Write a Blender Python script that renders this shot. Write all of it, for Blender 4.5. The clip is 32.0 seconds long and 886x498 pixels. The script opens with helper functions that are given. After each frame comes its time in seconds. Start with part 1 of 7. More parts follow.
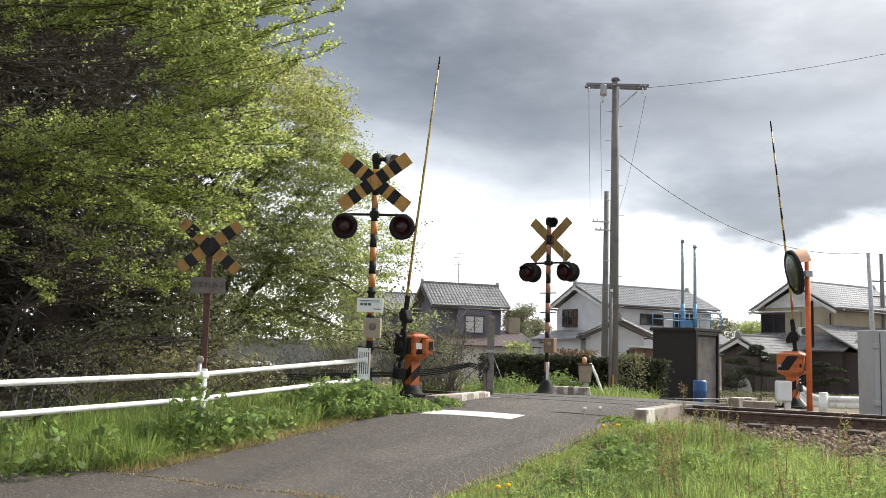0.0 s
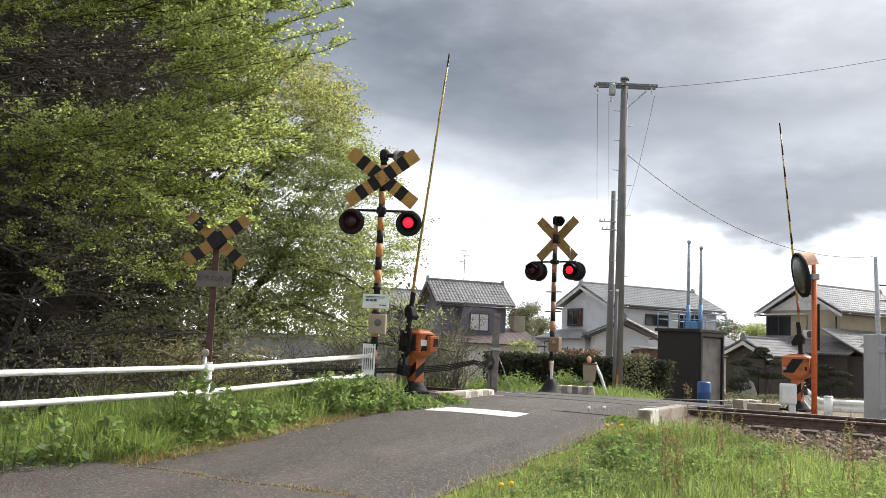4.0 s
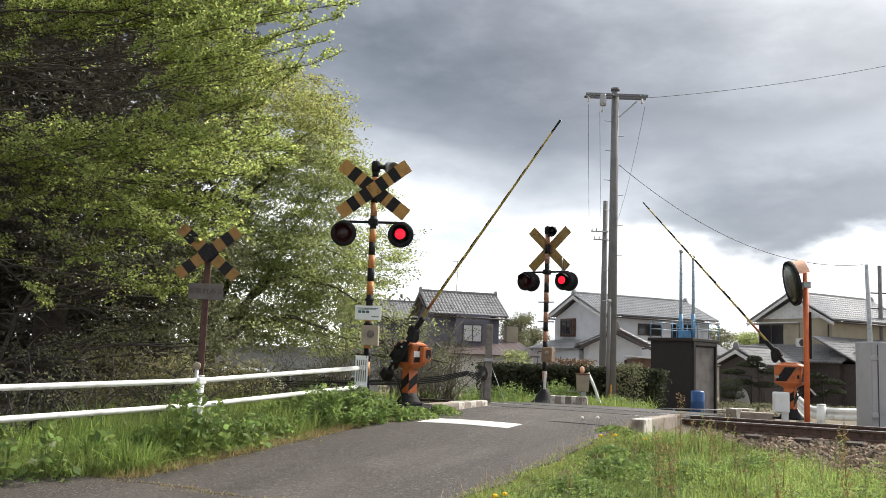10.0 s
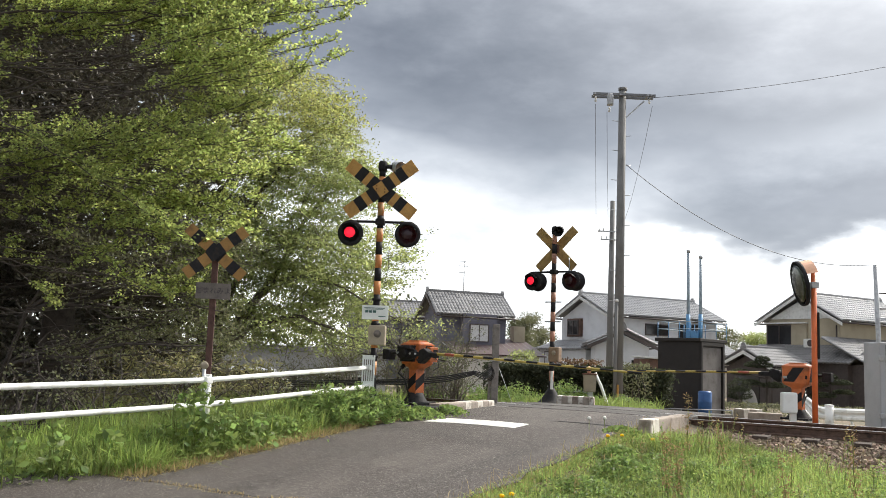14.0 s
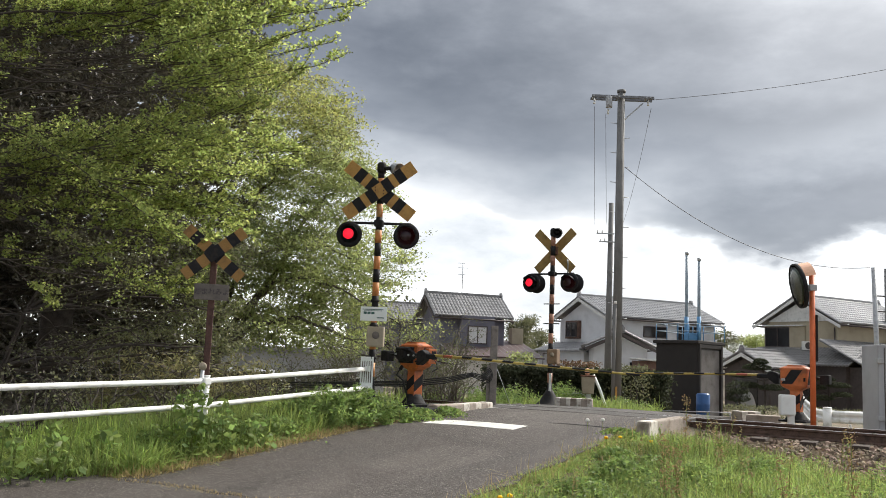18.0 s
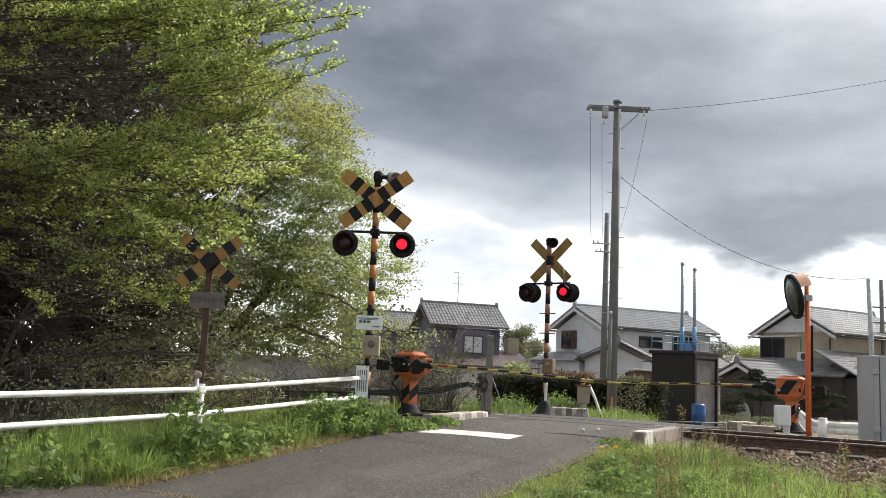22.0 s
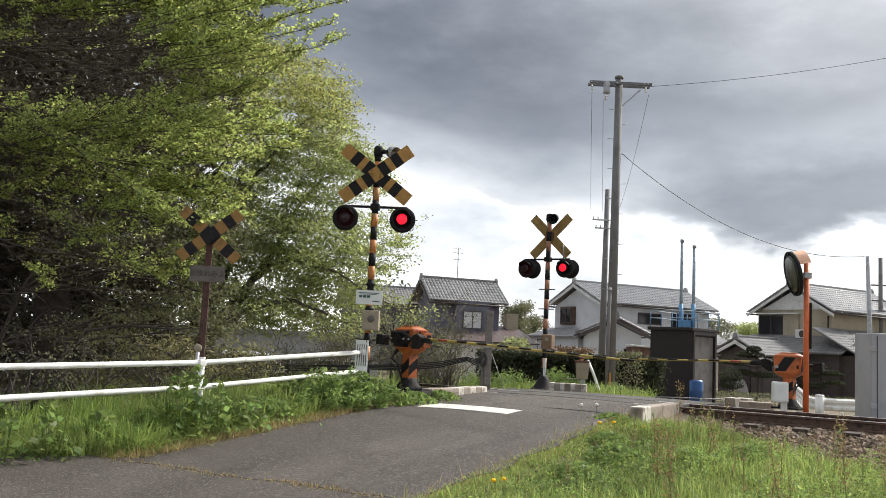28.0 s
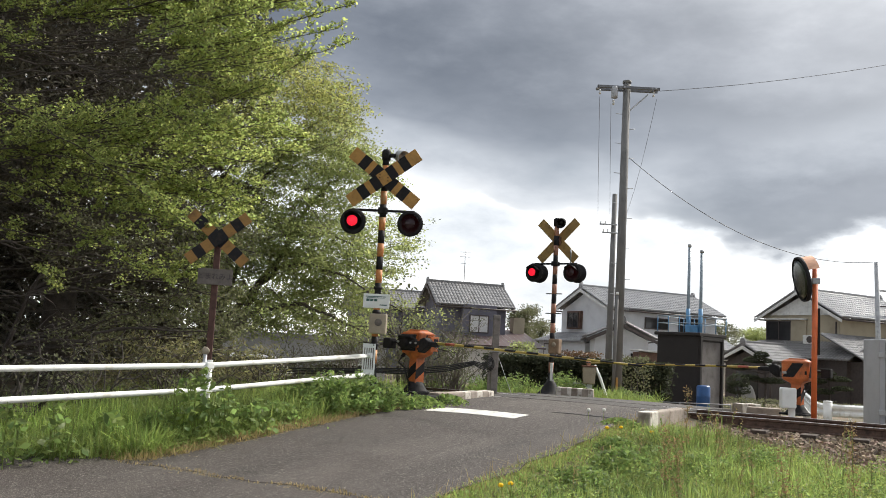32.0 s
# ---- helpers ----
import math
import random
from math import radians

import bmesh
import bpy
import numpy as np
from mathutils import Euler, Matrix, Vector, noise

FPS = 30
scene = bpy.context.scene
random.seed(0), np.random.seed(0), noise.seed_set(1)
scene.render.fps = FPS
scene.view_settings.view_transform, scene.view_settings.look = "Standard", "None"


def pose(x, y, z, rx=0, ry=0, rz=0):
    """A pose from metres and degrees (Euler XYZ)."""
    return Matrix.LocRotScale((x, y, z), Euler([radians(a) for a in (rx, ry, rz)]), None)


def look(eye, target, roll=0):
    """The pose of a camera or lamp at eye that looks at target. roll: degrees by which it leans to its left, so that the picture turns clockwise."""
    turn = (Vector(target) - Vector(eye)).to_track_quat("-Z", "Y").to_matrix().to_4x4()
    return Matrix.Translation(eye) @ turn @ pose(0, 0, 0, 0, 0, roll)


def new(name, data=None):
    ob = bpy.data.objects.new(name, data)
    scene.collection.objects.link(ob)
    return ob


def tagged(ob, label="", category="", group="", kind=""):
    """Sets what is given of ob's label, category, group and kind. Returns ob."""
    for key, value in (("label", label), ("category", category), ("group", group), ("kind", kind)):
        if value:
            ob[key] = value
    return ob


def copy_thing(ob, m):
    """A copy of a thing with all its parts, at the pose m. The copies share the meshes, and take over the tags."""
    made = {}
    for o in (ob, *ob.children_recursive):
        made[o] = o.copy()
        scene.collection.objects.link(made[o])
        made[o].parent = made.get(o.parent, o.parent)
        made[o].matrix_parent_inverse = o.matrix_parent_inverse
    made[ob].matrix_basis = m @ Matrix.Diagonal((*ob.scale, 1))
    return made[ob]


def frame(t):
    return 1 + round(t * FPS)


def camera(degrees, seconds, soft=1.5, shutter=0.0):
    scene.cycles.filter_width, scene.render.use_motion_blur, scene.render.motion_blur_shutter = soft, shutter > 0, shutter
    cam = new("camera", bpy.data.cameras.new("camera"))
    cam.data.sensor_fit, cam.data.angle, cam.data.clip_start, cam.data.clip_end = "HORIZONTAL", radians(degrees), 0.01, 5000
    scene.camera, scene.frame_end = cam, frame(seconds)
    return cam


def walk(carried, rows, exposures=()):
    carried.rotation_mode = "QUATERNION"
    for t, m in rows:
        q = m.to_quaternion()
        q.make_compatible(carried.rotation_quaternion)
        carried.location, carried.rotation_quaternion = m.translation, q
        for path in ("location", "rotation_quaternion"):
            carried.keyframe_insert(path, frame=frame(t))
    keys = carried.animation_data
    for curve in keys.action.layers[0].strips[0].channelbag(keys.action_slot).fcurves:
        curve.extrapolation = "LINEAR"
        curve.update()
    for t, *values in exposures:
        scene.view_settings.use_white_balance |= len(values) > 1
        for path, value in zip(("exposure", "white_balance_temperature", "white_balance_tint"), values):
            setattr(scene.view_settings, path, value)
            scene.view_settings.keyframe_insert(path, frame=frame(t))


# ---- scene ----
# World: x to the right, y ahead of the camera, z up; metres. The camera's own spot on the road is z = 0.
# held by hand at one spot: seconds, sideways shift, height, then the three turns in degrees
CAMERA_ROWS = [
    (0, 0.008, 1.504, 96.482, -1.689, -0.293),
    (0.5, 0.006, 1.504, 96.280, -2.143, -0.424),
    (1, 0.005, 1.505, 96.226, -2.394, -0.419),
    (1.5, 0.004, 1.504, 95.809, -2.564, -0.406),
    (2, 0.003, 1.504, 95.812, -2.657, -0.367),
    (2.5, 0.001, 1.503, 96.135, -2.582, -0.192),
    (3, -0.000, 1.503, 96.254, -2.641, -0.031),
    (3.5, 0.001, 1.503, 96.248, -2.676, -0.001),
    (5.5, 0.004, 1.503, 96.643, -2.323, -0.091),
    (6, 0.007, 1.502, 96.756, -2.553, -0.044),
    (6.5, 0.009, 1.501, 96.953, -2.470, -0.108),
    (7, 0.008, 1.502, 97.165, -2.068, -0.100),
    (7.5, 0.008, 1.504, 97.285, -2.013, -0.145),
    (8, 0.009, 1.505, 97.141, -2.082, -0.358),
    (8.5, 0.011, 1.505, 96.868, -1.912, -0.499),
    (9, 0.012, 1.503, 96.682, -1.791, -0.510),
    (9.5, 0.011, 1.502, 96.899, -2.068, -0.491),
    (10, 0.010, 1.501, 97.027, -2.153, -0.436),
    (10.5, 0.009, 1.502, 97.051, -2.165, -0.353),
    (11, 0.009, 1.502, 97.081, -2.228, -0.265),
    (11.5, 0.008, 1.503, 97.082, -2.193, -0.271),
    (12, 0.009, 1.503, 97.097, -2.211, -0.263),
    (12.5, 0.009, 1.503, 96.921, -2.139, -0.258),
    (13, 0.009, 1.502, 96.843, -2.010, -0.198),
    (13.5, 0.009, 1.500, 96.926, -2.145, -0.074),
    (14, 0.009, 1.500, 97.001, -2.246, -0.002),
    (14.5, 0.008, 1.500, 97.107, -2.151, -0.053),
    (16.5, 0.009, 1.500, 97.395, -2.007, 0.009),
    (17, 0.009, 1.499, 97.251, -2.198, -0.002),
    (17.5, 0.008, 1.497, 97.114, -2.245, -0.062),
    (18, 0.007, 1.496, 97.124, -2.363, -0.114),
    (18.5, 0.006, 1.494, 97.046, -2.542, -0.236),
    (19, 0.006, 1.493, 97.196, -2.665, -0.320),
    (19.5, 0.007, 1.491, 97.385, -2.589, -0.450),
    (20, 0.008, 1.491, 97.382, -2.336, -0.550),
    (20.5, 0.008, 1.491, 97.450, -2.235, -0.730),
    (21, 0.007, 1.492, 97.669, -2.309, -0.778),
    (21.5, 0.006, 1.492, 97.734, -2.444, -0.623),
    (22, 0.006, 1.491, 97.742, -2.566, -0.405),
    (22.5, 0.005, 1.490, 97.378, -2.684, -0.433),
    (23, 0.003, 1.490, 96.926, -2.620, -0.552),
    (23.5, 0.002, 1.491, 96.941, -2.665, -0.573),
    (24, 0.001, 1.491, 96.891, -2.652, -0.720),
    (24.5, 0.003, 1.490, 96.941, -2.565, -0.807),
    (25, 0.005, 1.489, 96.616, -2.616, -0.682),
    (25.5, 0.006, 1.488, 96.343, -2.641, -0.726),
    (27.5, 0.006, 1.487, 96.160, -2.848, -0.426),
    (28, 0.002, 1.486, 96.172, -2.891, -0.460),
    (28.5, -0.001, 1.485, 96.118, -2.821, -0.459),
    (29, -0.004, 1.484, 96.311, -2.741, -0.346),
    (29.5, -0.004, 1.483, 96.553, -2.622, -0.370),
    (30, -0.004, 1.483, 96.452, -2.747, -0.413),
    (30.5, -0.004, 1.483, 96.323, -2.848, -0.268),
    (31, -0.005, 1.485, 96.252, -2.777, -0.206),
    (31.5, -0.007, 1.486, 96.403, -3.033, -0.173),
    (32, -0.009, 1.487, 96.396, -3.188, -0.058),
]
cam = camera(53.0, 32.0, soft=0.9)
walk(cam, [(t, pose(x, 0.0, z, rx, ry, rz)) for t, x, z, rx, ry, rz in CAMERA_ROWS],
     exposures=[(0, 0.38), (3, 0.42), (6, 0.25), (8, 0.24), (10, 0.28), (14, 0.35), (17, 0.16), (21, 0.11), (25, 0.12), (28, 0.12), (32, 0.12)])

# ---------------------------------------------------------------- light
SUN_AZ, SUN_EL = radians(54), radians(42)
SUN_DIR = Vector((math.sin(SUN_AZ) * math.cos(SUN_EL), math.cos(SUN_AZ) * math.cos(SUN_EL), math.sin(SUN_EL)))


def make_world():
    world = bpy.data.worlds.new("sky")
    scene.world = world
    world.use_nodes = True
    nt = world.node_tree
    N, L = nt.nodes, nt.links
    N.clear()

    def node(kind, **props):
        n = N.new(kind)
        for k, v in props.items():
            n.inputs[k].default_value = v
        return n

    def math_node(op, a, b=None, clamp=False):
        n = N.new("ShaderNodeMath")
        n.operation, n.use_clamp = op, clamp
        for i, v in enumerate((a, b)):
            if v is None:
                continue
            if isinstance(v, (int, float)):
                n.inputs[i].default_value = v
            else:
                L.new(v, n.inputs[i])
        return n.outputs[0]

    def ramp(fac, stops):
        n = N.new("ShaderNodeValToRGB")
        e = n.color_ramp.elements
        while len(e) < len(stops):
            e.new(0.5)
        for el, (p, c) in zip(e, stops):
            el.position, el.color = p, (*c, 1)
        L.new(fac, n.inputs[0])
        return n.outputs[0]

    tc = N.new("ShaderNodeTexCoord")
    sep = N.new("ShaderNodeSeparateXYZ")
    L.new(tc.outputs["Generated"], sep.inputs[0])
    up = sep.outputs["Z"]
    mp = N.new("ShaderNodeMapping")
    mp.inputs["Scale"].default_value = (1.0, 1.0, 2.3)
    L.new(tc.outputs["Generated"], mp.inputs[0])
    big = node("ShaderNodeTexNoise", Scale=2.6, Detail=5.0, Roughness=0.55)
    fine = node("ShaderNodeTexNoise", Scale=6.5, Detail=7.0, Roughness=0.58)
    L.new(mp.outputs[0], big.inputs["Vector"])
    L.new(mp.outputs[0], fine.inputs["Vector"])
    b = math_node("SUBTRACT", big.outputs["Fac"], 0.5)
    f = math_node("SUBTRACT", fine.outputs["Fac"], 0.5)
    wob = math_node("ADD", math_node("MULTIPLY", b, 0.17), math_node("MULTIPLY", f, 0.085))
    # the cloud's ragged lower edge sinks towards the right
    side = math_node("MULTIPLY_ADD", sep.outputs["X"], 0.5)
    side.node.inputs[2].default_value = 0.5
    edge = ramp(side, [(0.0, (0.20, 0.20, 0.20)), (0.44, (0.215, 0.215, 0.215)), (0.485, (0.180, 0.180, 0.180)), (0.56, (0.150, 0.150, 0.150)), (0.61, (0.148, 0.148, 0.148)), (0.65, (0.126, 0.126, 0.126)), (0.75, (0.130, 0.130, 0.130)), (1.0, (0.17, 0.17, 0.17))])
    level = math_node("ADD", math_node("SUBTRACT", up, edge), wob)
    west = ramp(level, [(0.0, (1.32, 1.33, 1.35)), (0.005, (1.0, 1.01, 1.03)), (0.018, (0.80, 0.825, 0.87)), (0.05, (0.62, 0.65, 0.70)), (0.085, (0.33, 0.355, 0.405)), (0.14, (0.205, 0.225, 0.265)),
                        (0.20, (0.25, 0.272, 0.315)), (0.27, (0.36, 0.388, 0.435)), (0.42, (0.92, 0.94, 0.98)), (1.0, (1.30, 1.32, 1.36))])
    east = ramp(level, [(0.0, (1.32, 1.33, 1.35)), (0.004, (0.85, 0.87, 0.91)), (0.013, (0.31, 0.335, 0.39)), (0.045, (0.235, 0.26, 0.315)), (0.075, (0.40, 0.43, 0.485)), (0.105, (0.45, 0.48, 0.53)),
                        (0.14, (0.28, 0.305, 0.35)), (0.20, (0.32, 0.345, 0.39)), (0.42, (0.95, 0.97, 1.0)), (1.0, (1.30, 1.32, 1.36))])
    turn = N.new("ShaderNodeMapRange")
    turn.interpolation_type = "SMOOTHSTEP"
    turn.inputs["From Min"].default_value, turn.inputs["From Max"].default_value = 0.14, 0.42
    L.new(math_node("ADD", sep.outputs["X"], math_node("MULTIPLY", b, 0.5)), turn.inputs["Value"])
    both = N.new("ShaderNodeMix")
    both.data_type = "RGBA"
    L.new(turn.outputs[0], both.inputs["Factor"])
    L.new(west, both.inputs["A"])
    L.new(east, both.inputs["B"])
    cloud = both.outputs["Result"]
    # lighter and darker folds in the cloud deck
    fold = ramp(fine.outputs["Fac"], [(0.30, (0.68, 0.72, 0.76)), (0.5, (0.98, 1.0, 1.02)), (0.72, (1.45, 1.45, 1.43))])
    mul = N.new("ShaderNodeMix")
    mul.data_type, mul.blend_type = "RGBA", "MULTIPLY"
    mul.inputs["Factor"].default_value = 1.0
    L.new(cloud, mul.inputs["A"])
    L.new(fold, mul.inputs["B"])
    # the sun glows through the cloud
    dot = N.new("ShaderNodeVectorMath")
    dot.operation = "DOT_PRODUCT"
    L.new(tc.outputs["Generated"], dot.inputs[0])
    dot.inputs[1].default_value = SUN_DIR
    glow = math_node("POWER", math_node("MAXIMUM", dot.outputs["Value"], 0.0), 7.0)
    glowc = N.new("ShaderNodeMix")
    glowc.data_type, glowc.blend_type = "RGBA", "ADD"
    L.new(math_node("MULTIPLY", glow, 0.8), glowc.inputs["Factor"])
    L.new(mul.outputs["Result"], glowc.inputs["A"])
    glowc.inputs["B"].default_value = (1.9, 1.86, 1.8, 1)
    sky = N.new("ShaderNodeTexSky")
    sky.sky_type, sky.sun_disc = "NISHITA", False
    sky.sun_elevation, sky.sun_rotation = SUN_EL, SUN_AZ
    skyb = node("ShaderNodeBackground", Strength=0.10)
    L.new(sky.outputs[0], skyb.inputs["Color"])
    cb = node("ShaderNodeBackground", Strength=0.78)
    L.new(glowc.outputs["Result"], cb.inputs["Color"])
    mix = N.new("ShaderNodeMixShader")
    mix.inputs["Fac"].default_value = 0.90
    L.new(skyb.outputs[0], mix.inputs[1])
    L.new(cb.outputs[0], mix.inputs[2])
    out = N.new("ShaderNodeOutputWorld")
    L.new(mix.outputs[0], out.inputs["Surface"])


make_world()
sun = new("sun", bpy.data.lights.new("sun", "SUN"))
sun.data.energy, sun.data.angle, sun.data.color = 5.0, radians(8), (1.0, 0.95, 0.86)
sun.matrix_world = look(SUN_DIR * 80, (0, 0, 0))

# ---------------------------------------------------------------- materials
def material(name, color, rough=0.6, metal=0.0, vary=0.25, scale=6.0, fine=60.0, bump=0.15, stain=None, spec=0.5, leaf=0.0, island=0.0, obj_rand=0.0, emit=0.0, speck=None):
    """A surface with stains at one scale, grain at another, and relief. leaf: share of light that goes through."""
    m = bpy.data.materials.new(name)
    m.use_nodes = True
    nt = m.node_tree
    N, L = nt.nodes, nt.links
    bsdf = N["Principled BSDF"]
    tc = N.new("ShaderNodeTexCoord")
    n1, n2 = N.new("ShaderNodeTexNoise"), N.new("ShaderNodeTexNoise")
    n1.inputs["Scale"].default_value, n1.inputs["Detail"].default_value = scale, 5
    n2.inputs["Scale"].default_value, n2.inputs["Detail"].default_value = fine, 3
    for n in (n1, n2):
        L.new(tc.outputs["Object"], n.inputs["Vector"])
    r1 = N.new("ShaderNodeValToRGB")
    dark = stain or tuple(c * (1 - vary) for c in color)
    light = tuple(min(1, c * (1 + vary * 0.6)) for c in color)
    r1.color_ramp.elements[0].position, r1.color_ramp.elements[0].color = 0.32, (*dark, 1)
    r1.color_ramp.elements[1].position, r1.color_ramp.elements[1].color = 0.68, (*light, 1)
    e = r1.color_ramp.elements.new(0.46)
    e.color = (*color, 1)
    L.new(n1.outputs["Fac"], r1.inputs[0])
    mx = N.new("ShaderNodeMix")
    mx.data_type, mx.blend_type = "RGBA", "OVERLAY"
    mx.inputs["Factor"].default_value = vary
    L.new(r1.outputs[0], mx.inputs["A"])
    L.new(n2.outputs["Fac"], mx.inputs["B"])
    col = mx.outputs["Result"]
    if speck:
        n3 = N.new("ShaderNodeTexNoise")
        n3.inputs["Scale"].default_value, n3.inputs["Detail"].default_value, n3.inputs["Roughness"].default_value = 55, 6, 0.75
        L.new(tc.outputs["Object"], n3.inputs["Vector"])
        rs = N.new("ShaderNodeValToRGB")
        rs.color_ramp.elements[0].position, rs.color_ramp.elements[0].color = 0.53, (0, 0, 0, 1)
        rs.color_ramp.elements[1].position, rs.color_ramp.elements[1].color = 0.66, (1, 1, 1, 1)
        L.new(n3.outputs["Fac"], rs.inputs[0])
        ms = N.new("ShaderNodeMix")
        ms.data_type = "RGBA"
        L.new(rs.outputs[0], ms.inputs["Factor"])
        L.new(col, ms.inputs["A"])
        ms.inputs["B"].default_value = (*speck, 1)
        col = ms.outputs["Result"]
    for amount, src in ((island, "Random Per Island"), (obj_rand, "Random")):
        if amount:
            g = N.new("ShaderNodeNewGeometry" if src != "Random" else "ShaderNodeObjectInfo")
            mr = N.new("ShaderNodeMapRange")
            mr.inputs["To Min"].default_value, mr.inputs["To Max"].default_value = 1 - amount, 1 + amount * 0.8
            L.new(g.outputs[src], mr.inputs["Value"])
            hs = N.new("ShaderNodeHueSaturation")
            L.new(mr.outputs[0], hs.inputs["Value"])
            mh = N.new("ShaderNodeMapRange")
            mh.inputs["To Min"].default_value, mh.inputs["To Max"].default_value = 0.5 - amount * 0.05, 0.5 + amount * 0.05
            wn = N.new("ShaderNodeMath")
            wn.operation = "FRACT"
            ml = N.new("ShaderNodeMath")
            ml.operation = "MULTIPLY"
            ml.inputs[1].default_value = 17.3
            L.new(g.outputs[src], ml.inputs[0])
            L.new(ml.outputs[0], wn.inputs[0])
            L.new(wn.outputs[0], mh.inputs["Value"])
            L.new(mh.outputs[0], hs.inputs["Hue"])
            L.new(col, hs.inputs["Color"])
            col = hs.outputs[0]
    L.new(col, bsdf.inputs["Base Color"])
    bsdf.inputs["Roughness"].default_value, bsdf.inputs["Metallic"].default_value = rough, metal
    bsdf.inputs["Specular IOR Level"].default_value = 0.22 if leaf else spec
    if bump:
        bp = N.new("ShaderNodeBump")
        bp.inputs["Strength"].default_value, bp.inputs["Distance"].default_value = bump, 0.02
        L.new(n2.outputs["Fac"], bp.inputs["Height"])
        L.new(bp.outputs[0], bsdf.inputs["Normal"])
    if emit:
        bsdf.inputs["Emission Color"].default_value, bsdf.inputs["Emission Strength"].default_value = (*color, 1), emit
    if leaf:
        tr = N.new("ShaderNodeBsdfTranslucent")
        hs = N.new("ShaderNodeHueSaturation")
        hs.inputs["Value"].default_value, hs.inputs["Saturation"].default_value, hs.inputs["Hue"].default_value = 1.7, 1.08, 0.497
        L.new(col, hs.inputs["Color"])
        L.new(hs.outputs[0], tr.inputs["Color"])
        ms = N.new("ShaderNodeMixShader")
        ms.inputs["Fac"].default_value = leaf
        L.new(bsdf.outputs[0], ms.inputs[1])
        L.new(tr.outputs[0], ms.inputs[2])
        L.new(ms.outputs[0], N["Material Output"].inputs["Surface"])
    return m


def road_material(name, color, streak, speck):
    """Old asphalt: wheel tracks and tar-dark patches drawn out along the lane, pale chippings, hairline cracks."""
    m = bpy.data.materials.new(name)
    m.use_nodes = True
    N, L = m.node_tree.nodes, m.node_tree.links
    bsdf = N["Principled BSDF"]
    tc = N.new("ShaderNodeTexCoord")

    def coords(sx, sy):
        mp = N.new("ShaderNodeMapping")
        mp.vector_type = "TEXTURE"
        mp.inputs["Rotation"].default_value = (0, 0, radians(-29.2))
        mp.inputs["Scale"].default_value = (1 / sx, 1 / sy, 1)
        L.new(tc.outputs["Object"], mp.inputs[0])
        return mp.outputs[0]

    def grain(vec, scale, detail, rough=0.6):
        n = N.new("ShaderNodeTexNoise")
        n.inputs["Scale"].default_value, n.inputs["Detail"].default_value, n.inputs["Roughness"].default_value = scale, detail, rough
        L.new(vec, n.inputs["Vector"])
        return n.outputs["Fac"]

    def ramp(fac, stops):
        r = N.new("ShaderNodeValToRGB")
        e = r.color_ramp.elements
        while len(e) < len(stops):
            e.new(0.5)
        for el, (p, c) in zip(e, stops):
            el.position, el.color = p, (*c, 1)
        L.new(fac, r.inputs[0])
        return r.outputs[0]

    def mix(fac, a, b, kind="MIX"):
        n = N.new("ShaderNodeMix")
        n.data_type, n.blend_type = "RGBA", kind
        for socket, v in (("Factor", fac), ("A", a), ("B", b)):
            if isinstance(v, (int, float, tuple)):
                n.inputs[socket].default_value = v
            else:
                L.new(v, n.inputs[socket])
        return n.outputs["Result"]
    dark = tuple(c * 0.5 for c in color)
    lit = tuple(c * 1.5 for c in color)
    along = ramp(grain(coords(1.5, 0.16), 1.0, 4), [(0.34, dark), (0.50, color), (0.68, lit)])
    blotch = ramp(grain(coords(1, 1), 0.9, 6, 0.65), [(0.42, (0, 0, 0)), (0.62, (1, 1, 1))])
    col = mix(blotch, along, (*streak, 1))
    col = mix(0.9, col, mix(1.0, col, grain(coords(1, 1), 20, 6, 0.75), "OVERLAY"))
    pale = ramp(grain(coords(1, 1), 48, 7, 0.85), [(0.53, (0, 0, 0)), (0.60, (1, 1, 1))])
    col = mix(pale, col, (*speck, 1))
    warp = N.new("ShaderNodeVectorMath")
    warp.operation = "ADD"
    nz = N.new("ShaderNodeTexNoise")
    nz.inputs["Scale"].default_value, nz.inputs["Detail"].default_value = 1.6, 4
    L.new(coords(1, 1), nz.inputs["Vector"])
    L.new(coords(1, 1), warp.inputs[0])
    L.new(nz.outputs["Color"], warp.inputs[1])
    vo = N.new("ShaderNodeTexVoronoi")
    vo.feature = "DISTANCE_TO_EDGE"
    vo.inputs["Scale"].default_value = 0.55
    L.new(warp.outputs[0], vo.inputs["Vector"])
    crack = ramp(vo.outputs["Distance"], [(0.0, (1, 1, 1)), (0.006, (0, 0, 0))])
    part_of = ramp(grain(coords(1, 1), 0.5, 2), [(0.50, (0, 0, 0)), (0.60, (0.8, 0.8, 0.8))])
    col = mix(mix(1.0, crack, part_of, "MULTIPLY"), col, (0.014, 0.012, 0.011, 1))
    L.new(col, bsdf.inputs["Base Color"])
    bsdf.inputs["Roughness"].default_value, bsdf.inputs["Specular IOR Level"].default_value = 0.8, 0.4
    bp = N.new("ShaderNodeBump")
    bp.inputs["Strength"].default_value, bp.inputs["Distance"].default_value = 0.8, 0.012
    L.new(grain(coords(1, 1), 85, 4), bp.inputs["Height"])
    L.new(bp.outputs[0], bsdf.inputs["Normal"])
    return m


